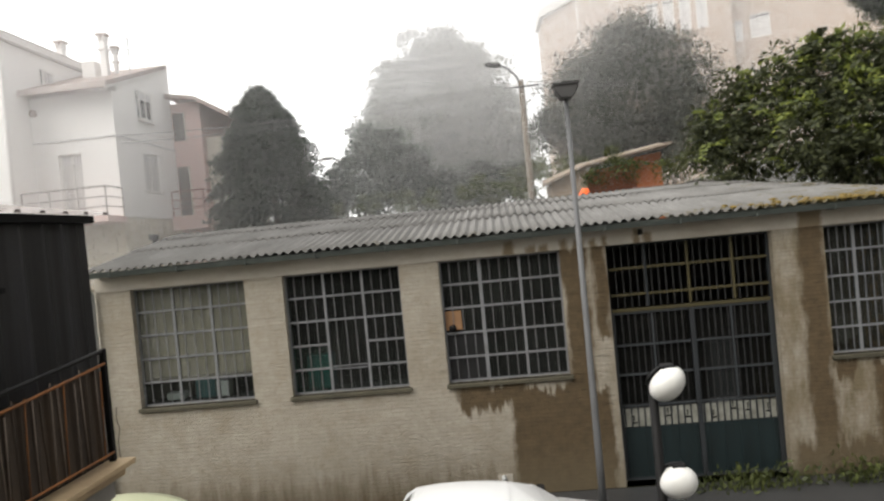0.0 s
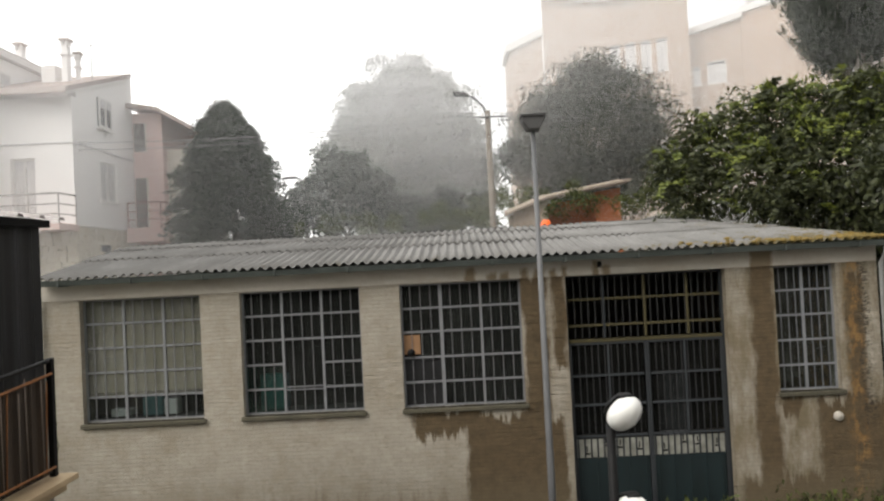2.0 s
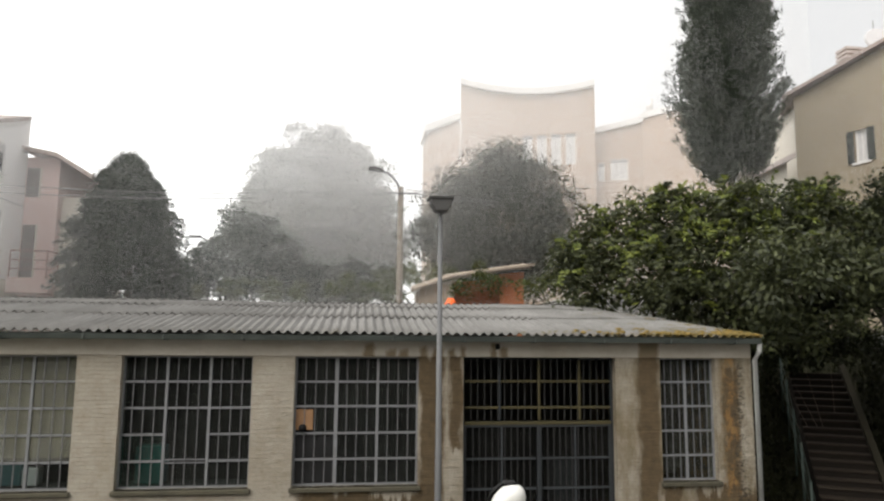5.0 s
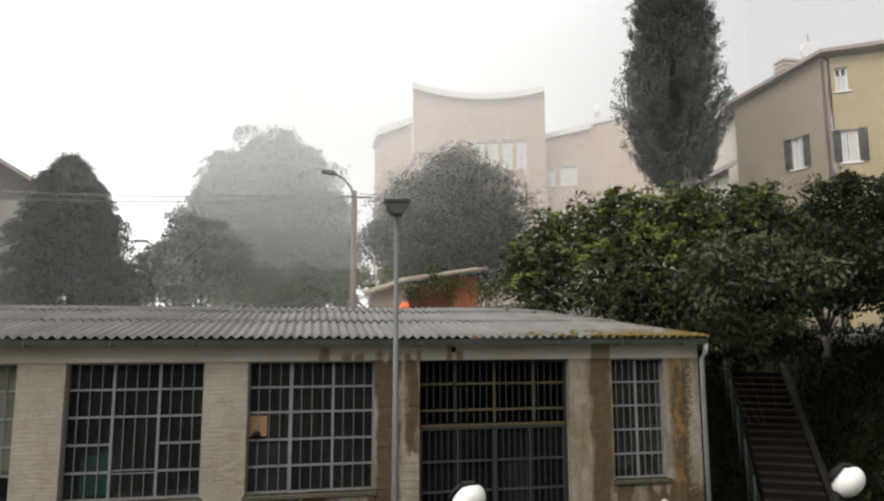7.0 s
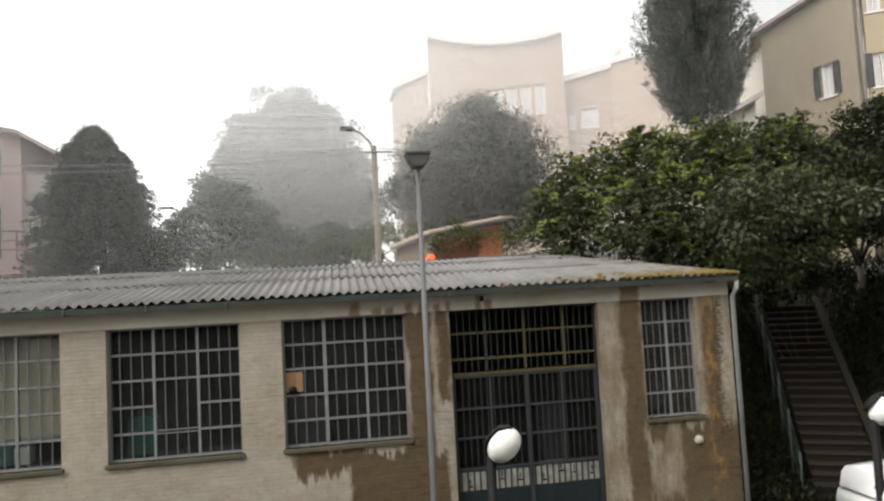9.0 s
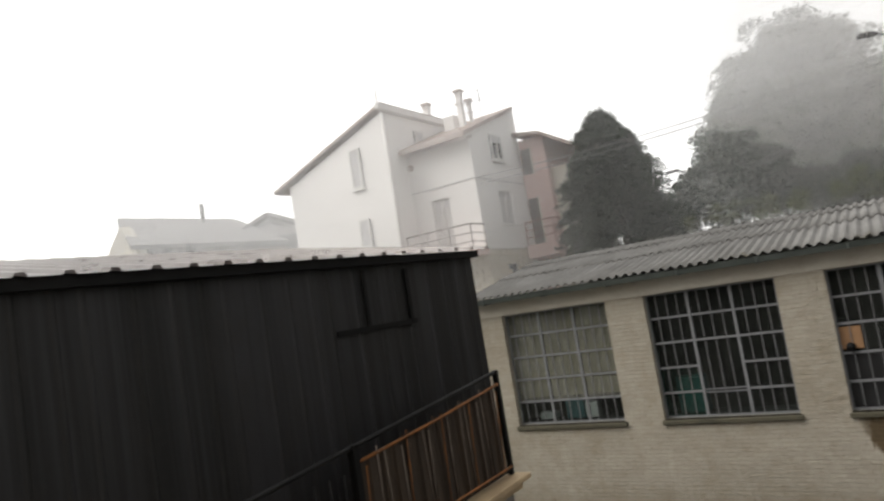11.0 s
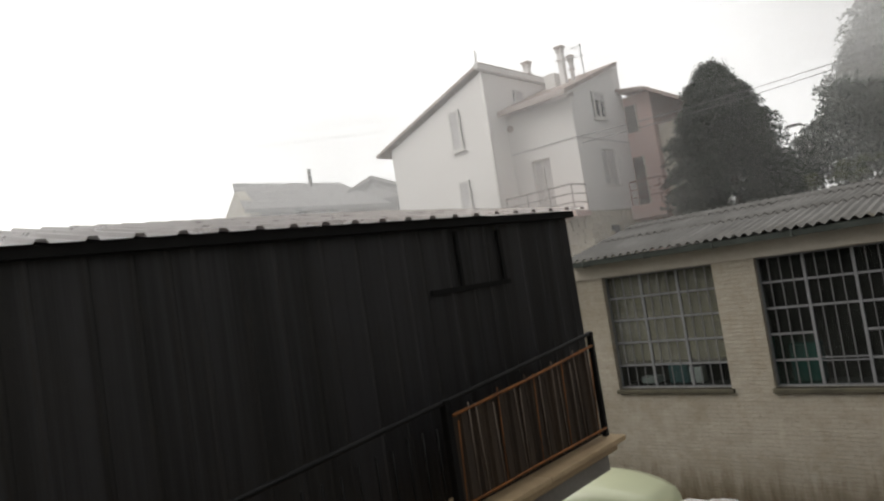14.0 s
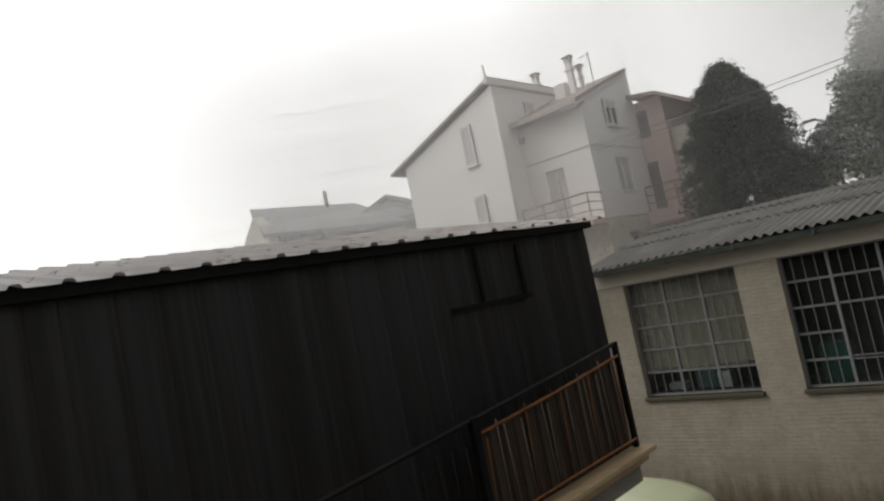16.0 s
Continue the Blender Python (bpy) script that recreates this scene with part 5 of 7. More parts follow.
def build_far_house():
    h = thing("far_house", polar(-53, 46, 5), "distant pale house with grey hipped roofs in the mist", "house")
    g = lambda az, dist, el: Vector(polar(az, dist, 5.12 + dist * math.tan(radians(el))))
    up = Vector((0, 0, 0.25))

    def slab(name, corners, mat, label=""):
        bm = bmesh.new()
        bm_prism(bm, corners, (0, 0, 0), up)
        part(name, bm, M[mat], h, label)

    def block(name, foot, top_z, mat, label=""):
        bm = bmesh.new()
        bm_prism(bm, [(p.x, p.y, 3.0) for p in foot], (0, 0, 0), (0, 0, top_z - 3.0))
        part(name, bm, M[mat], h, label)

    # main roof: ridge across the view, front slope falling towards the yard
    r0, r1 = g(-58.3, 46, 10.4), g(-49.6, 48, 9.5)
    e0, e1 = g(-57.6, 42, 8.2), g(-45.5, 44, 7.2)
    slab("roof", [r0, e0, e1, r1], "tile_grey", "grey tiled roof slope")
    b0, b1 = g(-58.0, 52, 7.5), g(-48, 53, 7.0)
    slab("roof", [b0, r0, r1, b1], "tile_grey")
    block("body", [g(-57.4, 42.6, 0), g(-45.8, 44.4, 0), g(-48, 51, 0), g(-57.4, 51, 0)], 10.6, "render_pale", "pale rendered walls")
    bm = bmesh.new()
    bm_prism(bm, [g(-60.2, 43, 6.0), g(-57.2, 42.4, 6.0), g(-57.2, 42.4, 8.3), g(-58.2, 44, 10.0)], (0, 0, 0), (0.3, 0.5, 0))
    part("gable", bm, M["render_pale"], h)
    # second roof with its own peak
    pk, l, r, bk = g(-46.9, 47, 9.75), g(-49.8, 45, 8.3), g(-43.6, 45, 8.4), g(-46.5, 54, 9.0)
    slab("roof", [pk, l, bk], "tile_grey")
    slab("roof", [pk, bk, r], "tile_grey")
    bm = bmesh.new()
    bm_prism(bm, [pk - up, l - up, g(-49.6, 45, 4), g(-43.8, 45, 4), r - up], (0, 0, 0), (-0.2, 0.4, 0))
    part("gable", bm, M["tile_grey"], h)
    f = g(-52.0, 46.5, 8.8)
    tube("flue", [f, f + Vector((0, 0, 2.0))], 0.14, M["lamp_dark"], h, sides=8)
    for az in (-56.2, -55.2, -53.4):
        a, b = g(az, 42.3, 6.0), g(az + 0.55, 42.45, 6.0)
        bm = bmesh.new()
        t = Vector((0, 0, 1.35))
        bm_prism(bm, [a, b, b + t, (a + b) / 2 + t * 1.25, a + t], (0, 0, 0), (-0.1, -0.12, 0))
        part("window", bm, M["pane"], h)
    hang(h)


M["tile_grey"] = worn("grey_roof_tile", (0.30, 0.29, 0.285), (0.21, 0.20, 0.195), 10, 0.8, 0.5, 0.85, 0.3)
build_far_house()


def build_block():
    """The salmon brick block on the hill, with its dipping white cornice."""
    h = thing("apartment_block", (20, 60, 8), "salmon brick apartment block with a curved white cornice", "apartment block")
    a, b = Vector(polar(8.79, 65)), Vector(polar(20.4, 64))
    way = (b - a).normalized()
    back = Vector((-way.y, way.x, 0))
    width = (b - a).length

    def at(u, d, z):
        p = a + way * u + back * d
        return (p.x, p.y, z)

    cut = [(width * 0.47 + i * width * 0.105, width * 0.47 + i * width * 0.105 + 0.95, 21.6, 24.6) for i in range(4)]
    bm = bmesh.new()
    wall_sheet(bm, cut, 0, width, 6, 27.4, at, 0.4)
    part("wall_front", bm, M["salmon"], h, "salmon brick front wall")
    for c in cut:
        recessed_window(h, *c, at, "curtain", 0.18)
    # upper band under the cornice follows its dip
    n = 14
    dip = lambda k: 30.85 - 1.0 * math.sin(math.pi * k / n) ** 0.8 - 1.1 * k / n
    top = [at(width * k / n, 0, dip(k) - 0.6) for k in range(n + 1)]
    sheet_block(h, "upper_wall", [at(0, 0, 27.4), at(width, 0, 27.4)] + top[::-1], "salmon", "", tuple(back * 0.4))
    bm = bmesh.new()
    bm_prism(bm, [at(width * k / n, -0.5, dip(k) - 0.6) for k in range(n + 1)] + [at(width * k / n, -0.5, dip(k)) for k in range(n, -1, -1)], (0, 0, 0), tuple(back * 9))
    part("cornice", bm, M["white_stone"], h, "curved white cornice")
    # side wall going back on the left, stepping down
    sheet_block(h, "wall_side", [at(0, 0.4, 6), at(-0.3, 11, 6), at(-0.3, 11, 26.5), at(0, 0.4, 29.2)], "salmon", "", tuple(way * 0.4))
    p, q = Vector(polar(5.9, 75)), Vector(polar(8.7, 73))
    sheet_block(h, "rear_block", [(p.x, p.y, 6), (q.x, q.y, 6), (q.x, q.y, 29.2), (p.x, p.y, 28.3)], "salmon", "", (0, 6, 0))
    sheet_block(h, "rear_cornice", [(p.x - 0.4, p.y - 0.4, 28.3), (q.x, q.y - 0.4, 29.2), (q.x, q.y - 0.4, 30.0), (p.x - 0.4, p.y - 0.4, 29.1)], "white_stone", "", (0, 6, 0))
    # lower wing to the right
    p, q, s = Vector(polar(20.3, 66)), Vector(polar(24.2, 66)), Vector(polar(31, 62))
    for k, (u, v, z0, z1) in enumerate(((p, q, 25.0, 25.8), (q, s, 26.2, 25.9))):
        sheet_block(h, "wing", [(u.x, u.y, 6), (v.x, v.y, 6), (v.x, v.y, z1), (u.x, u.y, z0)], "salmon", "lower salmon wing", (0, 8, 0))
        sheet_block(h, "wing_cornice", [(u.x, u.y - 0.4, z0), (v.x, v.y - 0.4, z1), (v.x, v.y - 0.4, z1 + 0.55), (u.x, u.y - 0.4, z0 + 0.55)], "white_stone", "", (0, 8, 0))
    wing = lambda u, d, z: (p.x + (q - p).normalized().x * u, p.y + (q - p).normalized().y * u - 0.02 + d, z)
    recessed_window(h, 1.5, 3.1, 20.3, 22.3, wing, "curtain", 0.0)
    recessed_window(h, 0.3, 0.9, 20.3, 22.0, wing, "curtain", 0.0)
    tube("roof_vent", [polar(24.9, 66, 27), polar(24.9, 66, 28.1)], 0.35, M["white_stone"], h, sides=8)
    hang(h)


build_block()


def build_ochre_house():
    """The old rendered house above the steps."""
    h = thing("ochre_house", (25, 26, 6), "old ochre rendered house with dark green shutters", "house")
    c, l, r = Vector(polar(41.97, 32)), Vector(polar(35.75, 34.6)), Vector(polar(52, 33.5))
    zc, zl, zr = 17.15, 16.75, 17.3

    def face(p, q):
        w = (q - p).normalized()
        n = Vector((-w.y, w.x, 0))
        return lambda u, d, z: tuple((p + w * u + n * d) + Vector((0, 0, z)))

    left, right = face(l, c), face(c, r)
    wl, wr = (c - l).length, (r - c).length
    bm = bmesh.new()
    lw = [(wl - 1.62, wl - 1.02, 12.55, 13.95)]
    wall_sheet(bm, lw, 0, wl, 5, 15.9, left, 0.35)
    # this side is shaded by its darker colour
    part("wall_side", bm, M["render_shade"], h, "ochre rendered side wall in a shaded grey-brown")
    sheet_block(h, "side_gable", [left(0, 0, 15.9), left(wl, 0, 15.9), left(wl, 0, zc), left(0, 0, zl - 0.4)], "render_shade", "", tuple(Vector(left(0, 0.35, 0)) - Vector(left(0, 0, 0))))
    bm = bmesh.new()
    cuts = [(0.55, 1.2, 12.45, 13.85), (0.5, 1.0, 15.55, 16.6), (0.5, 1.1, 8.9, 10.6)]
    wall_sheet(bm, cuts, 0.36, wr, 5, 17.05, right, 0.35)
    part("wall_front", bm, M["render_ochre"], h, "ochre rendered front wall")
    recessed_window(h, *lw[0], left, "shutters")
    recessed_window(h, *cuts[0], right, "shutters")
    recessed_window(h, *cuts[1], right, "curtain")
    recessed_window(h, *cuts[2], right, "none")
    n = Vector(right(0, 0.35, 0)) - Vector(right(0, 0, 0))
    sheet_block(h, "string_course", [right(0.3, -0.06, 10.95), right(wr, -0.06, 10.95), right(wr, -0.06, 11.1), right(0.3, -0.06, 11.1)], "render_pale", "", tuple(n * 0.2))
    # roof: verge over the side wall and eaves over the front
    up = Vector((0, 0, 0.16))
    vl, vc, vr = Vector(left(-0.3, -0.35, zl - 0.35)), Vector(left(wl + 0.3, -0.35, zc + 0.05)), Vector(right(wr, -0.4, zc + 0.1))
    bk = n.normalized() * 9
    bm = bmesh.new()
    v = [bm.verts.new(p) for p in (vl, vc, vr, vr + bk + Vector((0, 0, 0.5)), vl + bk * 0.6)]
    f = bm.faces.new(v)
    ext = bmesh.ops.extrude_face_region(bm, geom=[f])
    for e in ext["geom"]:
        if isinstance(e, bmesh.types.BMVert):
            e.co += up
    part("roof", bm, M["tile"], h, "weathered tiled roof")
    p = Vector(right(0.18, -0.12, 0))
    tube("downpipe", [(p.x, p.y, 16.9), (p.x, p.y, 5.5)], 0.07, M["pole"], h, sides=8)
    q = Vector(left(wl * 0.42, 1.5, 0))
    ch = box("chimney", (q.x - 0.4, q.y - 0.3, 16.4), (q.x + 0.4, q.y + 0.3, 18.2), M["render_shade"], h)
    for k in range(4):
        box("chimney_course", (q.x - 0.46, q.y - 0.36, 17.55 + k * 0.2), (q.x + 0.46, q.y + 0.36, 17.66 + k * 0.2), M["roof_edge"], ch)
    q = Vector(left(wl * 0.72, 1.2, 0))
    mast = tube("aerial", [(q.x, q.y, 17), (q.x, q.y, 19.0)], 0.03, M["cable"], h, sides=6)
    bm = bmesh.new()
    bmesh.ops.create_cone(bm, cap_ends=True, segments=20, radius1=0.52, radius2=0.46, depth=0.08, matrix=Matrix.Translation((q.x, q.y - 0.2, 18.1)) @ Euler((radians(80), 0, radians(-20))).to_matrix().to_4x4())
    part("dish", bm, M["roller"], mast, "pale satellite dish")
    q = Vector(right(3.2, 2.0, 0))
    tube("flue", [(q.x, q.y, 17), (q.x, q.y, 18.9), (q.x, q.y, 19.3)], [0.2, 0.2, 0.12], M["roof_edge"], h, sides=8)
    # cream lean-to with a balcony beyond the side wall
    s = Vector(polar(34.2, 38))
    e = Vector(polar(36.2, 36.5))
    sheet_block(h, "annex", [(s.x, s.y, 5), (e.x, e.y, 5), (e.x, e.y, 16.9), (s.x, s.y, 15.6)], "render_pale", "cream rendered annexe", (0.5, 4, 0))
    s2, e2 = Vector(polar(32.2, 36.5)), Vector(polar(36.0, 35.0))
    sheet_block(h, "annex_canopy", [(s2.x, s2.y, 13.0), (e2.x, e2.y, 13.7), (e2.x, e2.y, 13.95), (s2.x, s2.y, 13.25)], "roof_edge", "", (0.3, 1.6, 0))
    sheet_block(h, "annex_low", [(s2.x, s2.y + 1, 5), (e2.x, e2.y + 1, 5), (e2.x, e2.y + 1, 13.6), (s2.x, s2.y + 1, 12.9)], "render_pale", "", (0.3, 1.0, 0))
    tube("annex_rail", [(s.x + 0.4, s.y - 1.5, 14.6), (e.x, e.y - 1.0, 15.2)], 0.03, M["balcony_metal"], h, sides=6)
    hang(h)


build_ochre_house()


def build_hut():
    """Small garden hut of planks and orange blocks behind the workshop."""
    h = thing("garden_hut", (4.5, 23.5, 5.5), "small garden hut with plank roof edge and orange block wall", "hut")
    l, r = Vector(polar(5.3, 24)), Vector(polar(15.1, 24.6))
    w = (r - l).normalized()
    pt = lambda u, z, d=0.0: tuple(l + w * u + Vector((0, d, z)))
    width = (r - l).length
    sheet_block(h, "wall_planks", [pt(0.1, 4.0), pt(1.35, 4.0), pt(1.35, 7.15), pt(0.1, 6.75)], "plank", "weathered plank wall", (0, 2.0, 0))
    sheet_block(h, "block_wall", [pt(width - 1.0, 4.0, 0.8), pt(width - 0.1, 4.0, 0.8), pt(width - 0.1, 7.55, 0.8), pt(width - 1.0, 7.45, 0.8)], "terracotta", "bare orange clay blocks", (0, 1.2, 0))
    sheet_block(h, "wall_back", [pt(1.0, 4.0, 1.6), pt(width - 0.2, 4.0, 1.6), pt(width - 0.2, 7.4, 1.6), pt(1.0, 7.1, 1.6)], "terracotta", "", (0, 0.4, 0))
    for k, off in enumerate((0.0, 0.4, 0.85, 1.3)):
        sheet_block(h, "roof_board", [pt(-0.1, 6.72, -0.3 + off), pt(1.3, 7.22, -0.3 + off), pt(width + 0.15, 7.72, 0.1 + off), pt(width + 0.15, 7.80, 0.1 + off), pt(1.3, 7.30, -0.3 + off), pt(-0.1, 6.80, -0.3 + off)], "plank", "", (0, 0.42, 0.06 * k))
    hang(h)
    o = thing("orange_tub", polar(8.25, 21.9, 5.5), "bright orange plastic tub showing over the roof", "tub")
    p = Vector(polar(8.25, 21.9))
    tube("tub", [(p.x, p.y, 5.4), (p.x, p.y, 6.1), (p.x, p.y, 6.35)], [0.2, 0.24, 0.1], M["orange"], o, sides=16)
    tube("stand", [(p.x, p.y, 0.0), (p.x, p.y, 5.4)], 0.05, M["galvanised"], o, sides=8)
    hang(o)


build_hut()


# ---------------------------------------------------------------- trees
def leaf_mesh(name, places, outward, size, material, parent, seed, slim=0.55, droop=0.25, label=""):
    """One folded leaf for each place, turned roughly outward and hanging a little."""
    rng = np.random.default_rng(seed)
    n = len(places)
    way = outward + rng.normal(0, 0.55, (n, 3))
    way[:, 2] -= droop
    way /= np.linalg.norm(way, axis=1, keepdims=True) + 1e-9
    side = np.cross(way, rng.normal(0, 1, (n, 3)))
    side /= np.linalg.norm(side, axis=1, keepdims=True) + 1e-9
    up = np.cross(side, way)
    length = (size * rng.uniform(0.6, 1.35, n))[:, None]
    wide = length * slim * rng.uniform(0.8, 1.2, (n, 1))
    base, tip = places - way * length * 0.5, places + way * length * 0.5 - up * length * 0.12
    a, b = places + side * wide * 0.5 + up * length * 0.08, places - side * wide * 0.5 + up * length * 0.08
    verts = np.stack([base, a, tip, b], 1).reshape(-1, 3)
    me = bpy.data.meshes.new(name)
    me.vertices.add(4 * n)
    me.vertices.foreach_set("co", verts.ravel())
    me.loops.add(4 * n)
    me.loops.foreach_set("vertex_index", np.arange(4 * n, dtype=np.int32))
    me.polygons.add(n)
    me.polygons.foreach_set("loop_start", np.arange(0, 4 * n, 4, dtype=np.int32))
    me.update(calc_edges=True)
    me.materials.append(material)
    ob = new(name, me)
    ob.parent = parent
    if label:
        tagged(ob, label)
    return ob


def clumps(blobs, per_area, leaves, spread, seed, gap=0.35, low=0.5, lump=0.34):
    """Places and outward ways of leaves: lumps of twigs over each blob's skin, domed above and open below, with gaps between."""
    rng = np.random.default_rng(seed)
    pts, outs = [], []
    for c, r in blobs:
        c, r = np.array(c), np.array(r)
        area = (r[0] * r[1] + r[1] * r[2] + r[0] * r[2]) * 4.2
        total = int(area * per_area * leaves * 1.0)
        lumps = max(7, int(13 * (r.mean() / 1.2) ** 1.1))
        d = rng.normal(0, 1, (lumps, 3))
        d /= np.linalg.norm(d, axis=1, keepdims=True)
        d[:, 2] = np.where(d[:, 2] < -0.6, -d[:, 2], d[:, 2])
        lump_r = r.mean() * lump * rng.uniform(0.7, 1.55, lumps)
        lump_c = c + d * r * rng.uniform(0.60, 0.98, (lumps, 1))
        share = lump_r ** 2 / (lump_r ** 2).sum()
        for lc, lr, ld, sh in zip(lump_c, lump_r, d, share):
            k = int(total * 0.72 * sh) + 6
            q = rng.normal(0, 1, (k, 3))
            q /= np.linalg.norm(q, axis=1, keepdims=True)
            q[:, 2] = np.where(q[:, 2] < -0.25, -q[:, 2] * 0.8, q[:, 2])
            ragged = 1 + 0.22 * np.sin(q[:, 0] * 7 + lc[0] * 5) * np.sin(q[:, 1] * 6 + lc[1] * 3 + q[:, 2] * 5)
            p = lc + q * lr * (ragged * (1 - 0.4 * rng.random(k) ** 2))[:, None] * np.array([1.08, 1.08, 0.82])
            p += rng.normal(0, spread * 0.35, (k, 3))
            keep = rng.random(k) > gap * 0.5 * (1 + np.sin(q[:, 0] * 8 + q[:, 2] * 9 + lc[2] * 4))
            pts.append(p[keep])
            outs.append((q * 0.7 + ld * 0.3)[keep])
        # thinner leaves inside, so that the crown is not hollow
        k = int(total * low * 0.9)
        q = rng.normal(0, 1, (k, 3))
        q /= np.linalg.norm(q, axis=1, keepdims=True)
        pts.append(c + q * r * (0.9 * rng.random((k, 1)) ** 0.45))
        outs.append(q)
    return np.concatenate(pts), np.concatenate(outs)


def feathered_shoots(blobs, count, seed, bias):
    """Leaflets in pairs along bowed shoots that stand out of the blobs' skin and hang over at the tip."""
    rng = np.random.default_rng(seed)
    pts, outs = [], []
    for _ in range(count):
        c, r = blobs[rng.integers(len(blobs))]
        d = rng.normal(0, 1, 3) + np.array([0, -0.5, bias])
        d /= np.linalg.norm(d)
        if d[2] < -0.3:
            d[2] *= -1
        start, long = np.array(c) + d * np.array(r) * rng.uniform(0.8, 1.02), rng.uniform(0.5, 1.15)
        way = d * 0.8 + np.array([0, 0, 0.45])
        side = np.cross(way, [0, 0, 1.0])
        side /= np.linalg.norm(side) + 1e-6
        for k in range(13):
            u = (k + 1) / 13
            q = start + way * long * u - np.array([0, 0, 0.75 * long * u * u])
            for s in (-1, 1):
                pts.append(q + side * s * 0.075 * (1.2 - 0.6 * u) + rng.normal(0, 0.012, 3))
                outs.append(side * s * 1.6 + way * 0.7 + np.array([0, 0, -0.5]))
    return np.array(pts), np.array(outs)


def trunk_and_limbs(tree, foot, fork, tips, r0, material, label="grey bark trunk"):
    bm = bmesh.new()
    mid = Vector(foot).lerp(Vector(fork), 0.5) + Vector((0.12 * r0 * 5, 0.05, 0))
    bm_tube(bm, [foot, Vector(foot) + Vector((0, 0, 0.25)), mid, fork], [r0 * 1.5, r0 * 1.1, r0 * 0.9, r0 * 0.75], 10)
    trunk = part("trunk", bm, material, tree, label, True)
    for k, t in enumerate(tips):
        a, b = Vector(fork), Vector(t)
        bow = Vector((0.15 * math.sin(k * 2.1), 0.15 * math.cos(k * 1.7), 0.25)) * (b - a).length * 0.35
        bm = bmesh.new()
        bm_tube(bm, [a, a.lerp(b, 0.35) + bow * 0.8, a.lerp(b, 0.7) + bow * 0.6, b], [r0 * 0.55, r0 * 0.38, r0 * 0.22, r0 * 0.06], 7)
        part("limb", bm, material, tree, "", True)


def sky_blob(az, el, deg, dist, flat=1.0):
    """A blob of crown seen from the balcony at that bearing, height angle and angular radius."""
    x, y, _ = polar(az, dist)
    r = math.tan(radians(deg)) * dist
    return ((x, y, 5.12 + dist * math.tan(radians(el))), (r, r, r * flat))


def broadleaf(name, label, category, foot_at, blobs, leaf, material, seed, per_area, leaves, spread, r0=0.2, gap=0.35, crown_label="", slim=0.6, droop=0.25, fork_up=2.2, lump=0.34, low=0.5):
    x, y = foot_at
    z = ground_height(x, y) - 0.15
    tree = thing(name, (x, y, z), label, category)
    tips = [b[0] for b in blobs][:6]
    trunk_and_limbs(tree, (x, y, z), (x, y, z + fork_up), tips, r0, M["bark"])
    p, o = clumps(blobs, per_area, leaves, spread, seed, gap, low, lump)
    leaf_mesh("crown", p, o, leaf, M[material], tree, seed, slim, droop, crown_label)
    return tree


def conifer(name, label, az, dist, z0, z1, radius, material, seed, count, leaf, lean_x=0.0, droop=0.5, tips=1, ragged=0.25):
    x, y, _ = polar(az, dist)
    zg = ground_height(x, y) - 0.2
    tree = thing(name, (x, y, zg), label, "tree")
    bm = bmesh.new()
    bm_tube(bm, [(x, y, zg), (x, y, (zg + z1) / 2), (x + lean_x, y, z1 - 0.3)], [0.22, 0.14, 0.03], 9)
    part("trunk", bm, M["bark"], tree, "grey-brown trunk", True)
    rng = np.random.default_rng(seed)
    sprays = max(60, count // 26)
    h = rng.random(sprays) ** 1.1
    ang = rng.uniform(0, 2 * np.pi, sprays)
    rad = np.array([radius(v) for v in h]) * (1 + ragged * rng.normal(0, 0.55, sprays)).clip(0.55, 1.45)
    o = np.stack([np.cos(ang), np.sin(ang), 0 * ang], 1)
    per = max(8, count * 5 // sprays)
    along = rng.random((sprays, per)) ** 0.6
    reach = (0.25 + 0.75 * along) * rad[:, None]
    sink = -droop * 0.55 * (along ** 2) * rad[:, None] + 0.12 * rad[:, None] * along
    thick = leaf * (0.5 + 1.5 * (1 - along))
    px = x + lean_x * h[:, None] + reach * o[:, :1] + rng.normal(0, 1, along.shape) * thick
    py = y + reach * o[:, 1:2] + rng.normal(0, 1, along.shape) * thick
    pz = z0 + (z1 - z0) * h[:, None] + sink + rng.normal(0, 0.8, along.shape) * thick
    pts = np.stack([px, py, pz], -1).reshape(-1, 3)
    outs = np.repeat(o + np.array([0, 0, 0.15 - 0.4 * droop]), per, 0)
    if tips > 1:
        extra = []
        for t in range(tips):
            a = 2.4 * t
            top = np.array([x + lean_x + 0.55 * math.cos(a), y + 0.5 * math.sin(a), z1 - 0.12 * t])
            q = top - np.stack([0 * np.arange(60), 0 * np.arange(60), np.linspace(0, 1.1, 60)], 1)
            q[:, :2] += rng.normal(0, 1, (60, 2)) * np.linspace(0.02, 0.28, 60)[:, None]
            extra.append(q)
        e = np.concatenate(extra)
        pts, outs = np.concatenate([pts, e]), np.concatenate([outs, np.tile([[0.2, 0.0, 0.9]], (len(e), 1))])
    leaf_mesh("crown", pts, outs, leaf, M[material], tree, seed, 0.32, droop, "dense dark needled crown")
    return tree


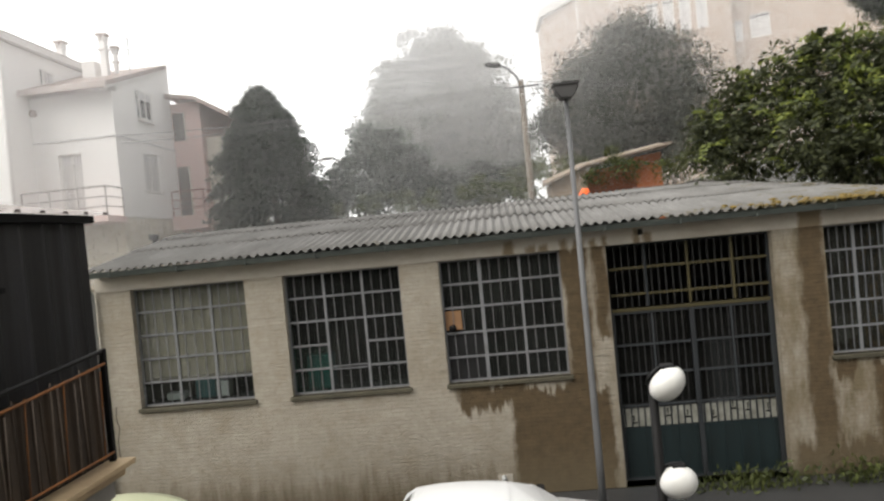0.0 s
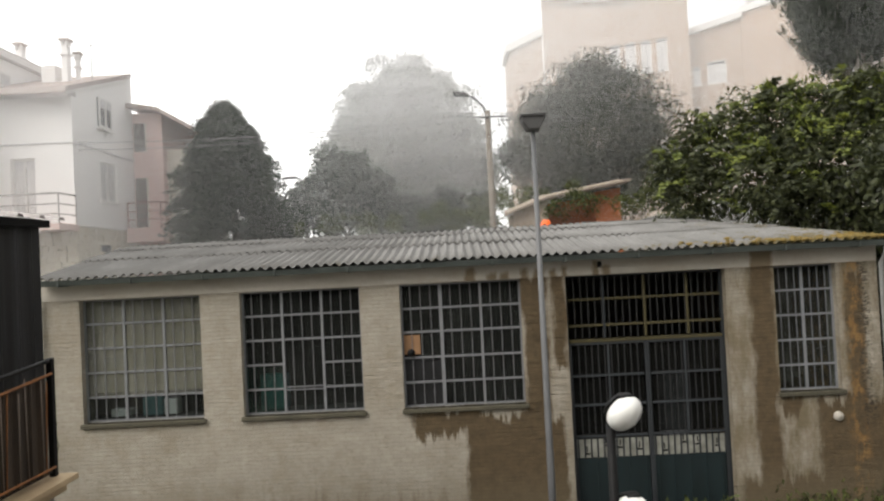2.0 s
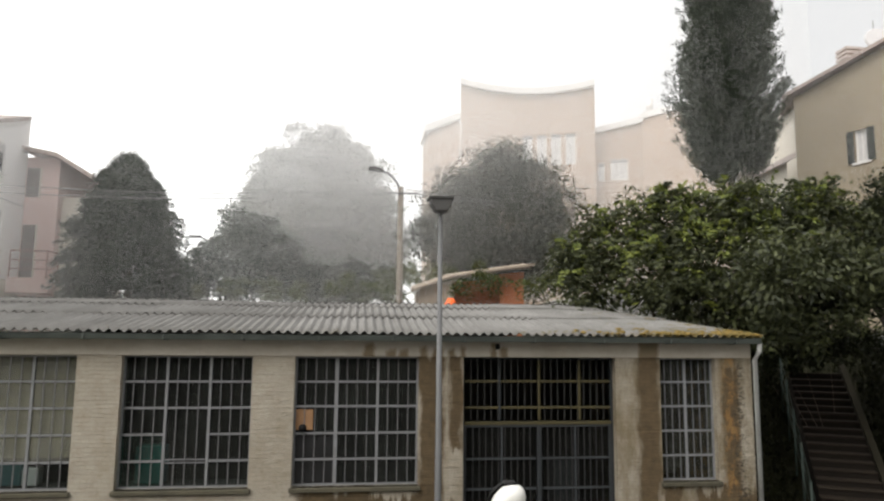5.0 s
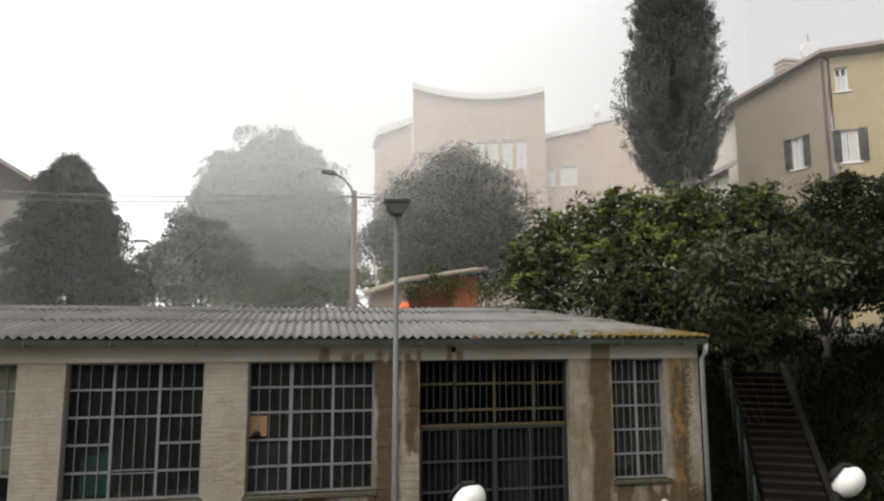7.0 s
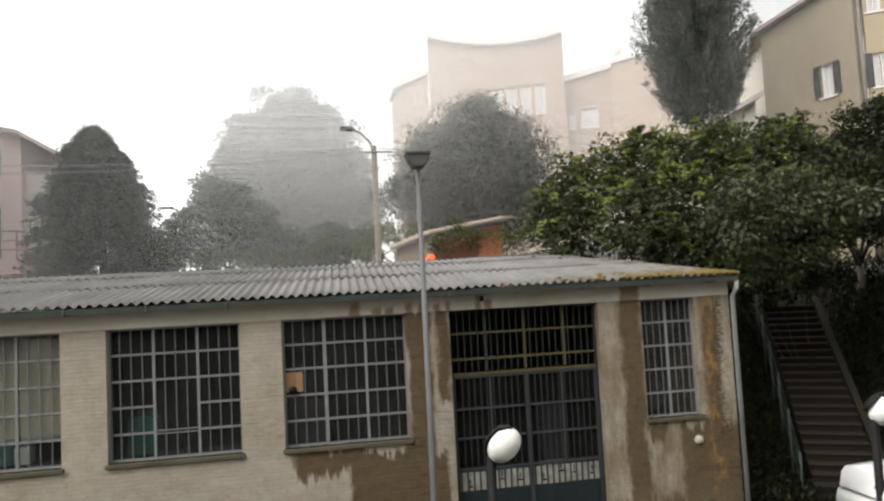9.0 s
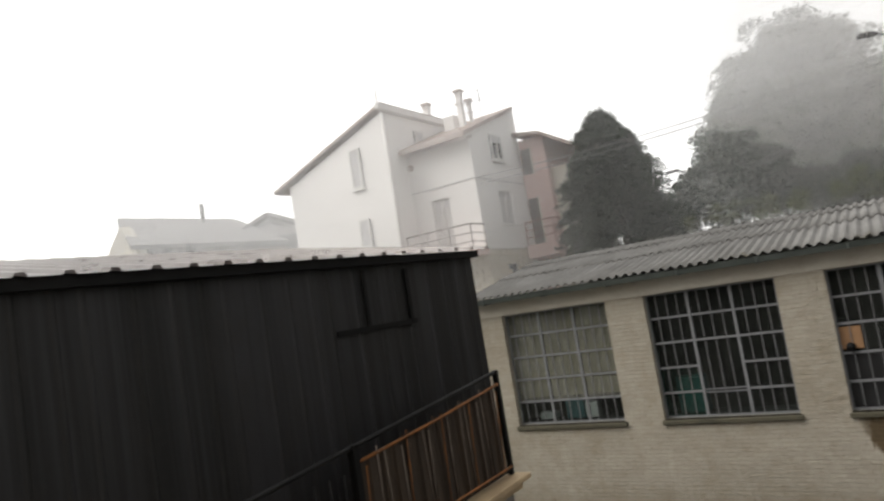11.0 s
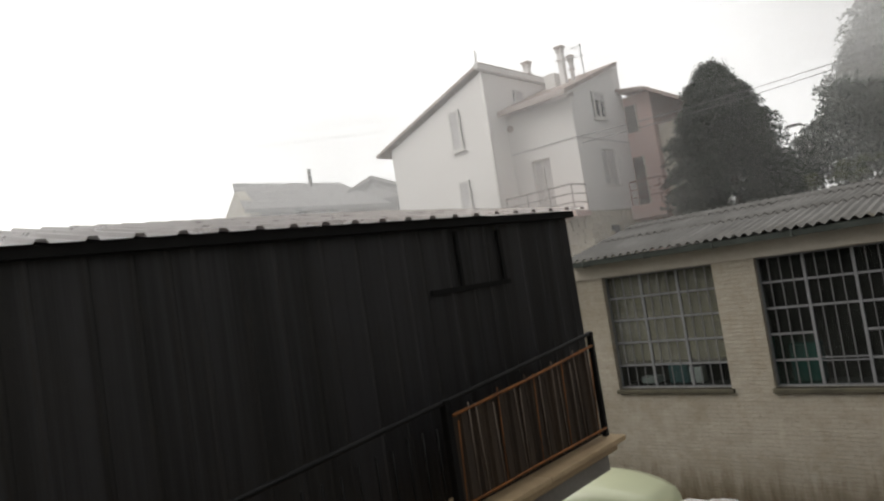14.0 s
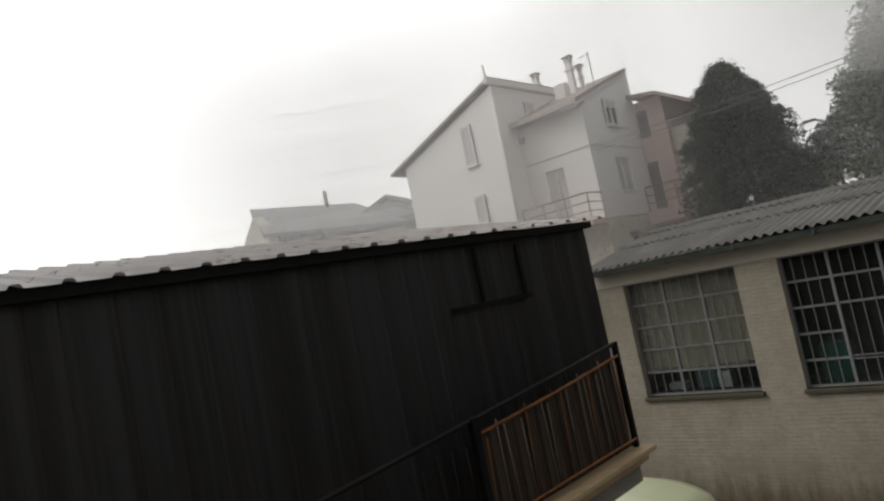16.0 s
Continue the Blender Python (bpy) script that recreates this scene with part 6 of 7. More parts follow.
conifer("spruce_tree", "dark green bushy spruce behind the workshop", -17.6, 26, 4.6, 11.35, lambda h: 1.95 * (1 - h ** 3.0) ** 0.8 * (0.86 + 0.14 * min(1, h * 3)) + 0.12, "leaf_spruce", 3, 27000, 0.125, -0.3, 0.35, 4)
cyp = conifer("cypress_tree", "tall dark cypress above the steps", 31.1, 30, 11.7, 24.0, lambda h: 2.05 * (min(1, 0.62 + h * 2.0)) * (1 - h ** 1.7) ** 0.8 + 0.1, "leaf_cypress", 4, 30000, 0.15, 0.3, -0.9, 3, 0.30)
for k, (dx, lean) in enumerate(((0.5, 0.9), (0.9, 1.5), (0.2, 0.3))):
    bx, by, _ = polar(31.5, 29.6)
    tube("stem", [(bx + dx * 0.3, by, 9.5), (bx + dx * 0.5, by, 11.5), (bx + lean, by, 14.0)], [0.14, 0.11, 0.05], M["bark_pale"], cyp, "pale bare stem")
hang(cyp)
for ob in list(scene.collection.objects):
    if ob.name.startswith(("spruce_tree",)):
        hang(ob)

B = lambda *rows: [sky_blob(*r) for r in rows]
trees = [
    broadleaf("walnut_tree", "large hazy grey-green walnut tree on the hillside", "tree", polar(-2.5, 42)[:2],
              B((-3.5, 14.8, 2.5, 42), (-6.4, 11.8, 3.1, 42), (-0.8, 12.4, 3.6, 42), (1.4, 9.4, 2.8, 41), (-7.6, 8.0, 3.2, 41), (-2.6, 8.0, 4.8, 40), (-6.0, 5.0, 3.6, 40), (-1.5, 4.5, 3.6, 40), (1.6, 5.4, 2.8, 40)),
              0.20, "leaf_big", 11, 8.0, 14, 0.34, 0.3, 0.3, "sparse pale crown", fork_up=4.0),
    broadleaf("laurel_bush", "dense dark laurel thicket behind the roof", "bush", polar(-10.5, 31)[:2],
              B((-11.6, 6.4, 1.7, 31), (-10.0, 7.9, 1.9, 31), (-8.2, 7.4, 2.2, 31), (-13.2, 3.8, 1.6, 31), (-6.6, 6.4, 2.2, 31), (-12.4, 4.2, 1.5, 31), (-9.5, 4.2, 2.4, 30.5), (-5.8, 4.6, 2.2, 31), (-3.0, 4.0, 2.0, 31), (0.0, 4.0, 2.0, 31), (2.4, 4.2, 1.7, 31)),
              0.13, "leaf_spruce", 12, 12.0, 12, 0.22, 0.12, 0.2, fork_up=0.8, lump=0.45, low=0.9),
    broadleaf("scrub_bush", "yellow-green scrub along the roof edge", "bush", polar(2.0, 28)[:2],
              B((-2.0, 3.6, 0.9, 28), (-0.4, 4.2, 1.1, 28), (2.6, 4.4, 1.2, 28.5), (4.4, 5.2, 1.1, 28.5), (5.8, 4.2, 1.3, 27), (3.2, 3.2, 1.2, 27.5), (1.0, 3.3, 1.2, 28), (7.4, 5.2, 1.2, 27.5), (-4.5, 3.4, 1.0, 28.5), (-7.0, 3.4, 1.2, 29), (-10.0, 3.4, 1.2, 29), (-12.6, 3.2, 1.0, 29)), 0.11, "leaf_scrub", 13, 14.0, 9, 0.16, 0.05, 0.35, fork_up=0.5),
    broadleaf("holm_oak", "dark rounded holm oak with twiggy top", "tree", polar(11.5, 31)[:2],
              B((12.0, 13.2, 2.9, 31), (8.7, 11.2, 3.0, 31), (15.2, 11.8, 3.1, 31), (6.4, 8.2, 2.3, 31), (11.2, 8.4, 4.6, 30.5), (16.9, 8.2, 2.7, 31), (9.0, 5.4, 3.4, 30.5), (14.5, 5.4, 3.4, 30.5), (18.0, 5.0, 2.0, 31)),
              0.135, "leaf_oak", 14, 13.0, 13, 0.20, 0.25, 0.32, slim=0.42, droop=-0.35, fork_up=2.0, lump=0.46, low=0.9),
    broadleaf("fig_tree", "broad leafy fig tree overhanging the steps", "tree", polar(28.5, 20.5)[:2],
              B((18.9, 5.6, 2.2, 19.5), (22.0, 7.4, 2.8, 19.5), (26.0, 8.4, 3.1, 19.5), (29.6, 8.9, 3.0, 19.5), (33.4, 8.3, 3.2, 19.8), (36.8, 8.4, 2.6, 20), (20.6, 3.6, 2.6, 19.2), (24.8, 4.6, 3.6, 18.8), (29.6, 4.8, 3.6, 18.8), (34.4, 4.6, 3.4, 19.2), (31.6, 1.8, 2.8, 19), (35.8, 1.6, 2.2, 19.6), (27.4, 2.4, 2.4, 18.8), (33.6, 0.2, 1.7, 18), (36.2, 0.0, 1.6, 18.4), (38.6, 1.4, 1.6, 18.8), (33.8, 4.2, 2.6, 16.4), (36.6, 5.2, 2.7, 16.4), (39.6, 5.0, 2.4, 16.8)),
              0.17, "leaf_fig", 15, 12.0, 12, 0.5, 0.16, 0.55, "dense drooping green leaves", slim=0.42, droop=0.7, fork_up=1.2, lump=0.30, low=0.5),
    broadleaf("elder_tree", "dark leafy elder above the road", "tree", polar(41, 25.5)[:2],
              B((39.6, 7.0, 2.6, 23), (42.2, 8.6, 2.8, 23), (45.2, 7.6, 3.0, 23), (40.8, 4.6, 2.6, 22.6), (44.0, 5.0, 3.0, 22.6), (38.6, 4.6, 2.4, 19), (41.4, 5.2, 2.6, 19.5), (37.0, 2.4, 1.7, 19.5), (43.8, 4.6, 2.4, 19.5), (46.8, 4.4, 2.6, 19.5), (40.0, 3.0, 1.6, 19.5), (47.5, 6.0, 3.2, 23), (43.4, 11.0, 1.2, 23), (46.2, 10.8, 1.5, 23), (48.5, 9.5, 2.0, 23), (42.6, 3.2, 2.0, 22), (45.4, 3.0, 2.1, 22), (48.0, 3.2, 2.4, 22), (38.6, 2.6, 1.6, 21)),
              0.13, "leaf_elder", 16, 14.0, 12, 0.2, 0.12, 0.25, fork_up=1.0, lump=0.42, low=0.8),
    broadleaf("robinia_tree", "robinia with yellowing leaves by the ochre house", "tree", polar(50.5, 19)[:2],
              B((48.6, 17.0, 1.7, 19), (50.5, 15.5, 2.2, 19), (50.0, 12.8, 2.0, 19), (52.5, 18.0, 3.0, 19)), 0.12, "leaf_robinia", 17, 10.0, 8, 0.2, 0.14, 0.4, fork_up=3.0),
]
trees.append(broadleaf("bramble_bush", "dark brambles hanging over the top of the steps", "bush", polar(37.6, 22.5)[:2],
                       B((31.8, -0.6, 1.2, 20.5), (33.4, -0.9, 1.3, 21), (35.3, -0.7, 1.4, 21.5), (37.3, -0.5, 1.4, 22), (39.2, -0.1, 1.1, 23.4), (32.6, 0.6, 1.3, 21), (36.0, 0.8, 1.4, 21.6), (33.2, -1.9, 0.9, 23.6), (34.8, -1.9, 0.9, 24), (36.3, -1.6, 0.9, 24)),
                       0.13, "leaf_elder", 18, 14.0, 12, 0.2, 0.016, 0.2, fork_up=0.4, lump=0.42, low=0.8))
# young shoots standing out of the fig's top
fig = trees[4]
p, o = clumps(B((21.5, 8.8, 1.3, 19.2), (25.8, 10.6, 1.3, 19.2), (27.8, 11.4, 0.9, 19.2), (30.6, 10.6, 1.3, 19.2), (33.2, 11.0, 0.8, 19.4), (36.2, 10.4, 1.2, 19.6), (28.6, 9.0, 2.0, 18.6), (24.0, 7.4, 1.8, 18.6), (33.5, 8.4, 1.6, 18.8)), 8.0, 7, 0.18, 21, 0.6, 0.3, 0.3)
leaf_mesh("upper_foliage", p, o, 0.22, M["leaf_lime"], fig, 22, 0.42, 0.4, "yellow-green young shoots")
# arching feathered shoots all over the crown
crown = B((18.9, 5.6, 2.2, 19.5), (22.0, 7.4, 2.8, 19.3), (26.0, 8.4, 3.1, 19.3), (29.6, 8.9, 3.0, 19.3), (33.4, 8.3, 3.2, 19.6), (36.8, 8.4, 2.6, 19.8), (20.6, 3.6, 2.6, 19.0), (24.8, 4.6, 3.6, 18.6), (29.6, 4.8, 3.6, 18.6), (34.4, 4.6, 3.4, 19.0), (27.4, 2.4, 2.4, 18.6))
for count, key, seed, bias in ((330, "leaf_fig", 51, 0.1), (110, "leaf_lime", 52, 0.75)):
    p, o = feathered_shoots(crown, count, seed, bias)
    leaf_mesh("outer_foliage", p, o, 0.15, M[key], fig, seed, 0.38, 0.15, "arching feathered shoots")
for t in trees:
    hang(t)

hedge = thing("garden_hedge", polar(12, 23.4, 4.2), "low bright green weeds growing by the hut", "hedge", kind="stuff")
p, o = clumps(B((9.6, 3.9, 1.0, 23.0), (11.0, 4.5, 1.1, 23.0), (12.2, 4.0, 1.1, 23.0), (14.4, 3.8, 1.1, 23.0), (16.2, 4.1, 1.2, 23.2), (17.6, 4.6, 1.4, 23.4), (10.4, 5.5, 0.8, 23.2), (8.6, 3.8, 0.6, 23.0)), 10, 7, 0.13, 31, 0.3)
leaf_mesh("weeds", p, o, 0.12, M["leaf_scrub"], hedge, 32, 0.5, 0.1)
hang(hedge)

# weeds on the bank and at the foot of the workshop
bank = thing("bank_weeds", (12, 15, 1), "tangled weeds covering the bank, coloured dark as in tree shade", "weeds", kind="stuff")
rng = np.random.default_rng(41)
cand = np.stack([rng.uniform(8.6, 21, 9500), rng.uniform(11.8, 23, 9500)], 1)
keep = []
for x, y in cand:
    u = (x - 9.97) * 0.4695 + (y - 13.8) * 0.8829
    v = (x - 9.97) * 0.8829 - (y - 13.8) * 0.4695
    if (0.28 < v < 1.95 and u > -0.2) or (x < 9.2 and y < 13.3):
        continue
    keep.append((x, y, ground_height(x, y) + abs(rng.normal(0, 0.22))))
keep = np.array(keep)
pp = np.repeat(keep, 4, 0) + rng.normal(0, 0.14, (len(keep) * 4, 3))
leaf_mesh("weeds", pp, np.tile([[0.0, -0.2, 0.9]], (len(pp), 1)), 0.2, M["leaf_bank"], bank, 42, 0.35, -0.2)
wx = np.concatenate([rng.normal(4.6, 0.7, 180), rng.uniform(6.0, 8.6, 240)])
wp = np.stack([wx, rng.uniform(12.6, 13.2, len(wx)), np.abs(rng.normal(0.08, 0.14, len(wx)))], 1)
leaf_mesh("weeds", np.repeat(wp, 3, 0) + rng.normal(0, 0.06, (len(wp) * 3, 3)), np.tile([[0.0, -0.2, 0.9]], (len(wp) * 3, 1)), 0.13, M["leaf_scrub"], bank, 43, 0.35, -0.2)
hang(bank)


# ---------------------------------------------------------------- steps, road and fence on the right
def build_steps():
    st = thing("stone_steps", (10.33, 13.61, 0), "long flight of worn stone steps up the bank, coloured as in tree shade", "steps", kind="structure")
    f, s = Vector((0.4695, 0.8829, 0)), Vector((0.8829, -0.4695, 0))
    o = Vector((10.33, 13.61, 0))
    rise, tread, width = 0.17, 0.30, 1.42
    bmp = lambda p: tuple(p)
    for k in range(24):
        a = o + f * (tread * k)
        out = [a, a + s * width, a + s * width + f * (tread + 0.02), a + f * (tread + 0.02)]
        lip = [a - f * 0.03, a + s * width - f * 0.03, a + s * width + f * (tread + 0.01), a + f * (tread + 0.01)]
        bm = bmesh.new()
        bm_prism(bm, [bmp(q + Vector((0, 0, max(-0.1, rise * k - 0.4)))) for q in out], (0, 0, 0), (0, 0, rise * (k + 1) - 0.04 - max(-0.1, rise * k - 0.4)))
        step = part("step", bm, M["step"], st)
        bm = bmesh.new()
        dz = 0.008 * ((k * 7) % 3 - 1)
        bm_prism(bm, [bmp(q + Vector((0, 0, rise * (k + 1) - 0.04 + dz))) for q in lip], (0, 0, 0), (0, 0, 0.045))
        soften(bm, 0.01)
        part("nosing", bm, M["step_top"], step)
    for off, hgt, name in ((width, 0.28, "side_kerb"),):
        bm = bmesh.new()
        a, b = o + s * off, o + s * off + f * (tread * 24)
        z1 = rise * 24
        bm_prism(bm, [bmp(a + Vector((0, 0, -0.1))), bmp(b + Vector((0, 0, z1 - 0.5))), bmp(b + Vector((0, 0, z1 + hgt))), bmp(a + Vector((0, 0, hgt)))], (0, 0, 0), tuple(s * 0.16))
        part(name, bm, M["kerb"], st, "mossy concrete kerb with tree shade in its colour")
    hang(st)
    fence = thing("wire_fence", (9.8, 13.9, 0), "old green posts of a wire fence beside the steps", "fence")
    for k in range(6):
        a = o - s * 0.3 + f * (k * 1.25)
        z = rise / tread * k * 1.25
        tube("post", [bmp(a + Vector((0, 0, max(0, z - 0.6)))), bmp(a + Vector((0, 0, z + 1.15)))], 0.025, M["fence_green"], fence, sides=6)
    for hgt in (0.35, 0.75, 1.1):
        tube("wire", [bmp(o - s * 0.3 + Vector((0, 0, hgt))), bmp(o - s * 0.3 + f * 6.25 + Vector((0, 0, hgt + rise / tread * 6.25)))], 0.006, M["fence_green"], fence, sides=5)
    hang(fence)
    pv = thing("road", (17, 17, 5), "pale wet road at the top of the bank", "road", kind="structure")
    a, b = Vector(polar(36.6, 27.5)), Vector(polar(54, 24.5))
    w = (b - a).normalized()
    n = Vector((-w.y, w.x, 0))
    bm = bmesh.new()
    bm_prism(bm, [tuple(a + Vector((0, 0, 5.05))), tuple(b + Vector((0, 0, 5.55))), tuple(b + n * 5 + Vector((0, 0, 6.0))), tuple(a + n * 5 + Vector((0, 0, 5.5)))], (0, 0, -0.35), (0, 0, 0))
    part("carriageway", bm, M["road_pale"], pv, "pale wet concrete")
    for k in range(7):
        q = a + w * (1.2 + k * 1.7)
        z = 5.05 + 0.5 * (1.2 + k * 1.7) / (b - a).length
        tube("rail_post", [tuple(q + Vector((0, 0, z))), tuple(q + Vector((0, 0, z + 0.8)))], 0.03, M["black_metal"], pv, sides=6)
    hang(pv)


# nosing and kerb colours hold the same tree shade as the steps
M["step_top"] = worn("shaded_worn_step_edge", (0.034, 0.027, 0.02), (0.015, 0.012, 0.01), 16, 1.5, 0.7, 0.85, 0.4, spec=0.1)
M["kerb"] = worn("shaded_mossy_kerb", (0.028, 0.025, 0.017), (0.013, 0.012, 0.008), 16, 2, 0.7, 0.9, 0.4, spec=0.1)
M["fence_green"] = worn("old_green_fence", (0.035, 0.065, 0.058), (0.05, 0.035, 0.025), 20, 3, 0.6, 0.7, 0.1)
M["road_pale"] = worn("pale_wet_road", (0.24, 0.24, 0.245), (0.15, 0.15, 0.155), 30, 0.8, 0.5, 0.45, 0.1)
build_steps()


# ---------------------------------------------------------------- poles and cables behind the workshop
def build_pole():
    x, y, _ = polar(3.85, 24.5)
    pole = thing("utility_pole", (x, y, ground_height(x, y)), "weathered utility pole with a curved street-lamp arm", "utility pole")
    tube("pole", [(x, y, ground_height(x, y) - 0.3), (x - 0.02, y, 10.6)], [0.15, 0.10], M["pole"], pole, sides=12)
    tube("arm", [(x, y, 10.2), (x - 0.15, y, 10.75), (x - 0.5, y - 0.05, 11.1), (x - 0.85, y - 0.1, 11.22)], [0.045, 0.04, 0.035, 0.035], M["galvanised"], pole, sides=8)
    bm = bmesh.new()
    bm_prism(bm, [(x - 1.25, y, 11.25), (x - 1.15, y, 11.31), (x - 0.8, y, 11.27), (x - 0.65, y, 11.18), (x - 0.8, y, 11.15), (x - 1.2, y, 11.2)], (0, -0.25, 0), (0, 0.05, 0))
    soften(bm, 0.015)
    part("lamp_head", bm, M["lamp_dark"], pole, "dark cobra-head lamp")
    tube("crossbar", [(x - 0.6, y - 0.12, 10.35), (x + 0.6, y - 0.12, 10.35)], 0.03, M["galvanised"], pole, sides=6)
    for dx in (-0.5, -0.2, 0.2, 0.5):
        tube("insulator", [(x + dx, y - 0.12, 10.35), (x + dx, y - 0.12, 10.5)], 0.035, M["white_stone"], pole, sides=8)
    hang(pole)
    x2, y2, _ = polar(-11.9, 34)
    far = thing("street_lamp", (x2, y2, ground_height(x2, y2)), "distant street lamp on a thin pole above the thicket", "street lamp")
    tube("post", [(x2, y2, ground_height(x2, y2)), (x2, y2, 9.5)], [0.09, 0.05], M["galvanised"], far, sides=8)
    tube("arm", [(x2, y2, 9.45), (x2 - 0.35, y2, 9.7), (x2 - 0.55, y2, 9.75)], 0.03, M["galvanised"], far, sides=6)
    box("lamp_head", (x2 - 1.0, y2 - 0.15, 9.72), (x2 - 0.4, y2 + 0.15, 9.82), M["lamp_dark"], far, bevel=0.03)
    hang(far)
    return x, y, x2, y2


PX, PY, LX, LY = build_pole()


def cable(a, b, sag, label):
    n = 14
    pts = [Vector(a).lerp(Vector(b), k / n) - Vector((0, 0, sag * 4 * (k / n) * (1 - k / n))) for k in range(n + 1)]
    ob = tube("overhead_cable", pts, 0.014, M["cable"], None, sides=5)
    tagged(ob, label, "cable", "overhead cables")


for k, z in enumerate((10.5, 10.38)):
    cable((PX - 0.4 + 0.3 * k, PY - 0.12, z), (-12.1, 22.0, 9.72 - 0.25 * k), 0.25, "thin grey cable strung from the pole to the house")
    cable((PX + 0.2 + 0.3 * k, PY - 0.12, z), (*polar(24, 44)[:2], 13.4 - 0.35 * k), 0.35, "thin grey cable strung across the hillside")
for k, z in enumerate((10.3, 10.1)):
    cable((PX - 0.3, PY, z), (LX, LY, 9.35 - 0.1 * k), 0.9, "slack cable strung from the pole to the far lamp")


# ---------------------------------------------------------------- parked vehicles
def build_car(at, heading, paint, label, length=4.0, width=1.66, height=1.45, name="car", van=False, glazed=True, dome=0.055, taper=0.12):
    car = tagged(new(name), label, name, "parked cars")
    hl, hw = length / 2, width / 2
    bm = bmesh.new()
    nose = 0.78 if not van else 0.95
    outline = [(-hl, 0, 0.32), (-hl - 0.03, 0, 0.6), (-hl + 0.06, 0, 0.9), (-hl + 0.3, 0, 0.96), (hl - 1.05, 0, 0.95), (hl - 0.15, 0, nose), (hl, 0, 0.6), (hl - 0.03, 0, 0.32)]
    bm_prism(bm, outline, (0, -hw, 0), (0, hw, 0))
    soften(bm, 0.07, 2)
    part("body", bm, paint, car, "", True)
    rear, front = (-hl + 0.05, hl - 0.55) if van else (-hl + 0.25, hl - 1.0)
    tr, tf = (-hl + 0.15, hl - 1.15) if van else (-hl + 0.62, hl - 1.75)
    ins = 0.09 if van else 0.2
    bm = bmesh.new()
    stations = []
    n = 10
    for i in range(n + 1):
        k = i / n
        xb, xt = rear + (front - rear) * k, tr + (tf - tr) * k
        crown = dome * math.sin(math.pi * k) - 0.02 * k
        side = 1 - taper * abs(2 * k - 1) ** 3
        stations.append([(xb, -hw * 0.985 * side, 0.93), (xt * 0.5 + xb * 0.5, -(hw - ins * 0.45) * side, (0.93 + height) / 2 + 0.05), (xt, -(hw - ins) * side, height - 0.05 + crown * (0.4 if dome < 0.1 else 0.75)),
                         (xt, -(hw - ins) * 0.6 * side, height + crown), (xt, (hw - ins) * 0.6 * side, height + crown), (xt, (hw - ins) * side, height - 0.05 + crown * (0.4 if dome < 0.1 else 0.75)),
                         (xt * 0.5 + xb * 0.5, (hw - ins * 0.45) * side, (0.93 + height) / 2 + 0.05), (xb, hw * 0.985 * side, 0.93)])
    grid = [[bm.verts.new(p) for p in row] for row in stations]
    for a, b in zip(grid, grid[1:]):
        for j in range(7):
            bm.faces.new((a[j], b[j], b[j + 1], a[j + 1]))
    bm.faces.new(grid[0])
    bm.faces.new(grid[-1][::-1])
    part("cabin", bm, paint, car, "", True)
    # glass set just proud of the cabin
    zt, zb = height - 0.13, 0.98
    fx = lambda z: front + (tf - front) * (z - 0.93) / (height - 0.98) + 0.012
    rx = lambda z: rear + (tr - rear) * (z - 0.93) / (height - 0.98) - 0.012
    wy = lambda z: (hw - ins * (z - 0.93) / (height - 0.98)) * 0.80
    for nm, f in (("windscreen", fx), ("rear_window", rx))[:2 if glazed else 1]:
        bm = bmesh.new()
        c = [(f(zb), -wy(zb), zb), (f(zb), wy(zb), zb), (f(zt), wy(zt), zt), (f(zt), -wy(zt), zt)]
        bm_prism(bm, c, (0, 0, 0), (0.006 if nm == "windscreen" else -0.006, 0, 0.004))
        part(nm, bm, M["car_glass"], car, "dark car glass")
    for s in (-1, 1):
        for a, b in ((0.12, 0.5), (0.54, 0.88)) if glazed else ():
            bm = bmesh.new()
            lo, hi = rear + (front - rear) * a, rear + (front - rear) * b
            tlo, thi = tr + (tf - tr) * max(a, 0.06), tr + (tf - tr) * min(b, 0.94)
            y0, y1 = s * (hw - 0.012), s * (hw - ins * 0.86)
            bm_prism(bm, [(lo, y0, 1.0), (hi, y0, 1.0), (thi, y1, zt), (tlo, y1, zt)], (0, 0, 0), (0, s * 0.02, 0.004))
            part("side_window", bm, M["car_glass"], car)
        bm = bmesh.new()
        bm_box(bm, front - 0.35, s * (hw + 0.02), 0.97, front - 0.2, s * (hw + 0.17), 1.09)
        soften(bm, 0.03)
        part("wing_mirror", bm, M["black_metal"], car)
        bm = bmesh.new()
        bm_box(bm, hl - 0.2, s * hw * 0.62 - 0.16, 0.6, hl + 0.005, s * hw * 0.62 + 0.16, 0.74)
        soften(bm, 0.03)
        part("headlight", bm, M["lamp_lens"], car)
        for xw in (-hl + 0.72, hl - 0.75):
            bm = bmesh.new()
            bm_tube(bm, [(xw, s * (hw - 0.19), 0.31), (xw, s * (hw + 0.01), 0.31)], 0.305, 22)
            wheel = part("tyre", bm, M["tyre"], car)
            bm = bmesh.new()
            bm_tube(bm, [(xw, s * (hw - 0.05), 0.31), (xw, s * (hw + 0.018), 0.31)], [0.2, 0.19], 18)
            part("rim", bm, M["galvanised"], wheel)
    car.matrix_world = pose(*at, 0, 0, heading)
    return car


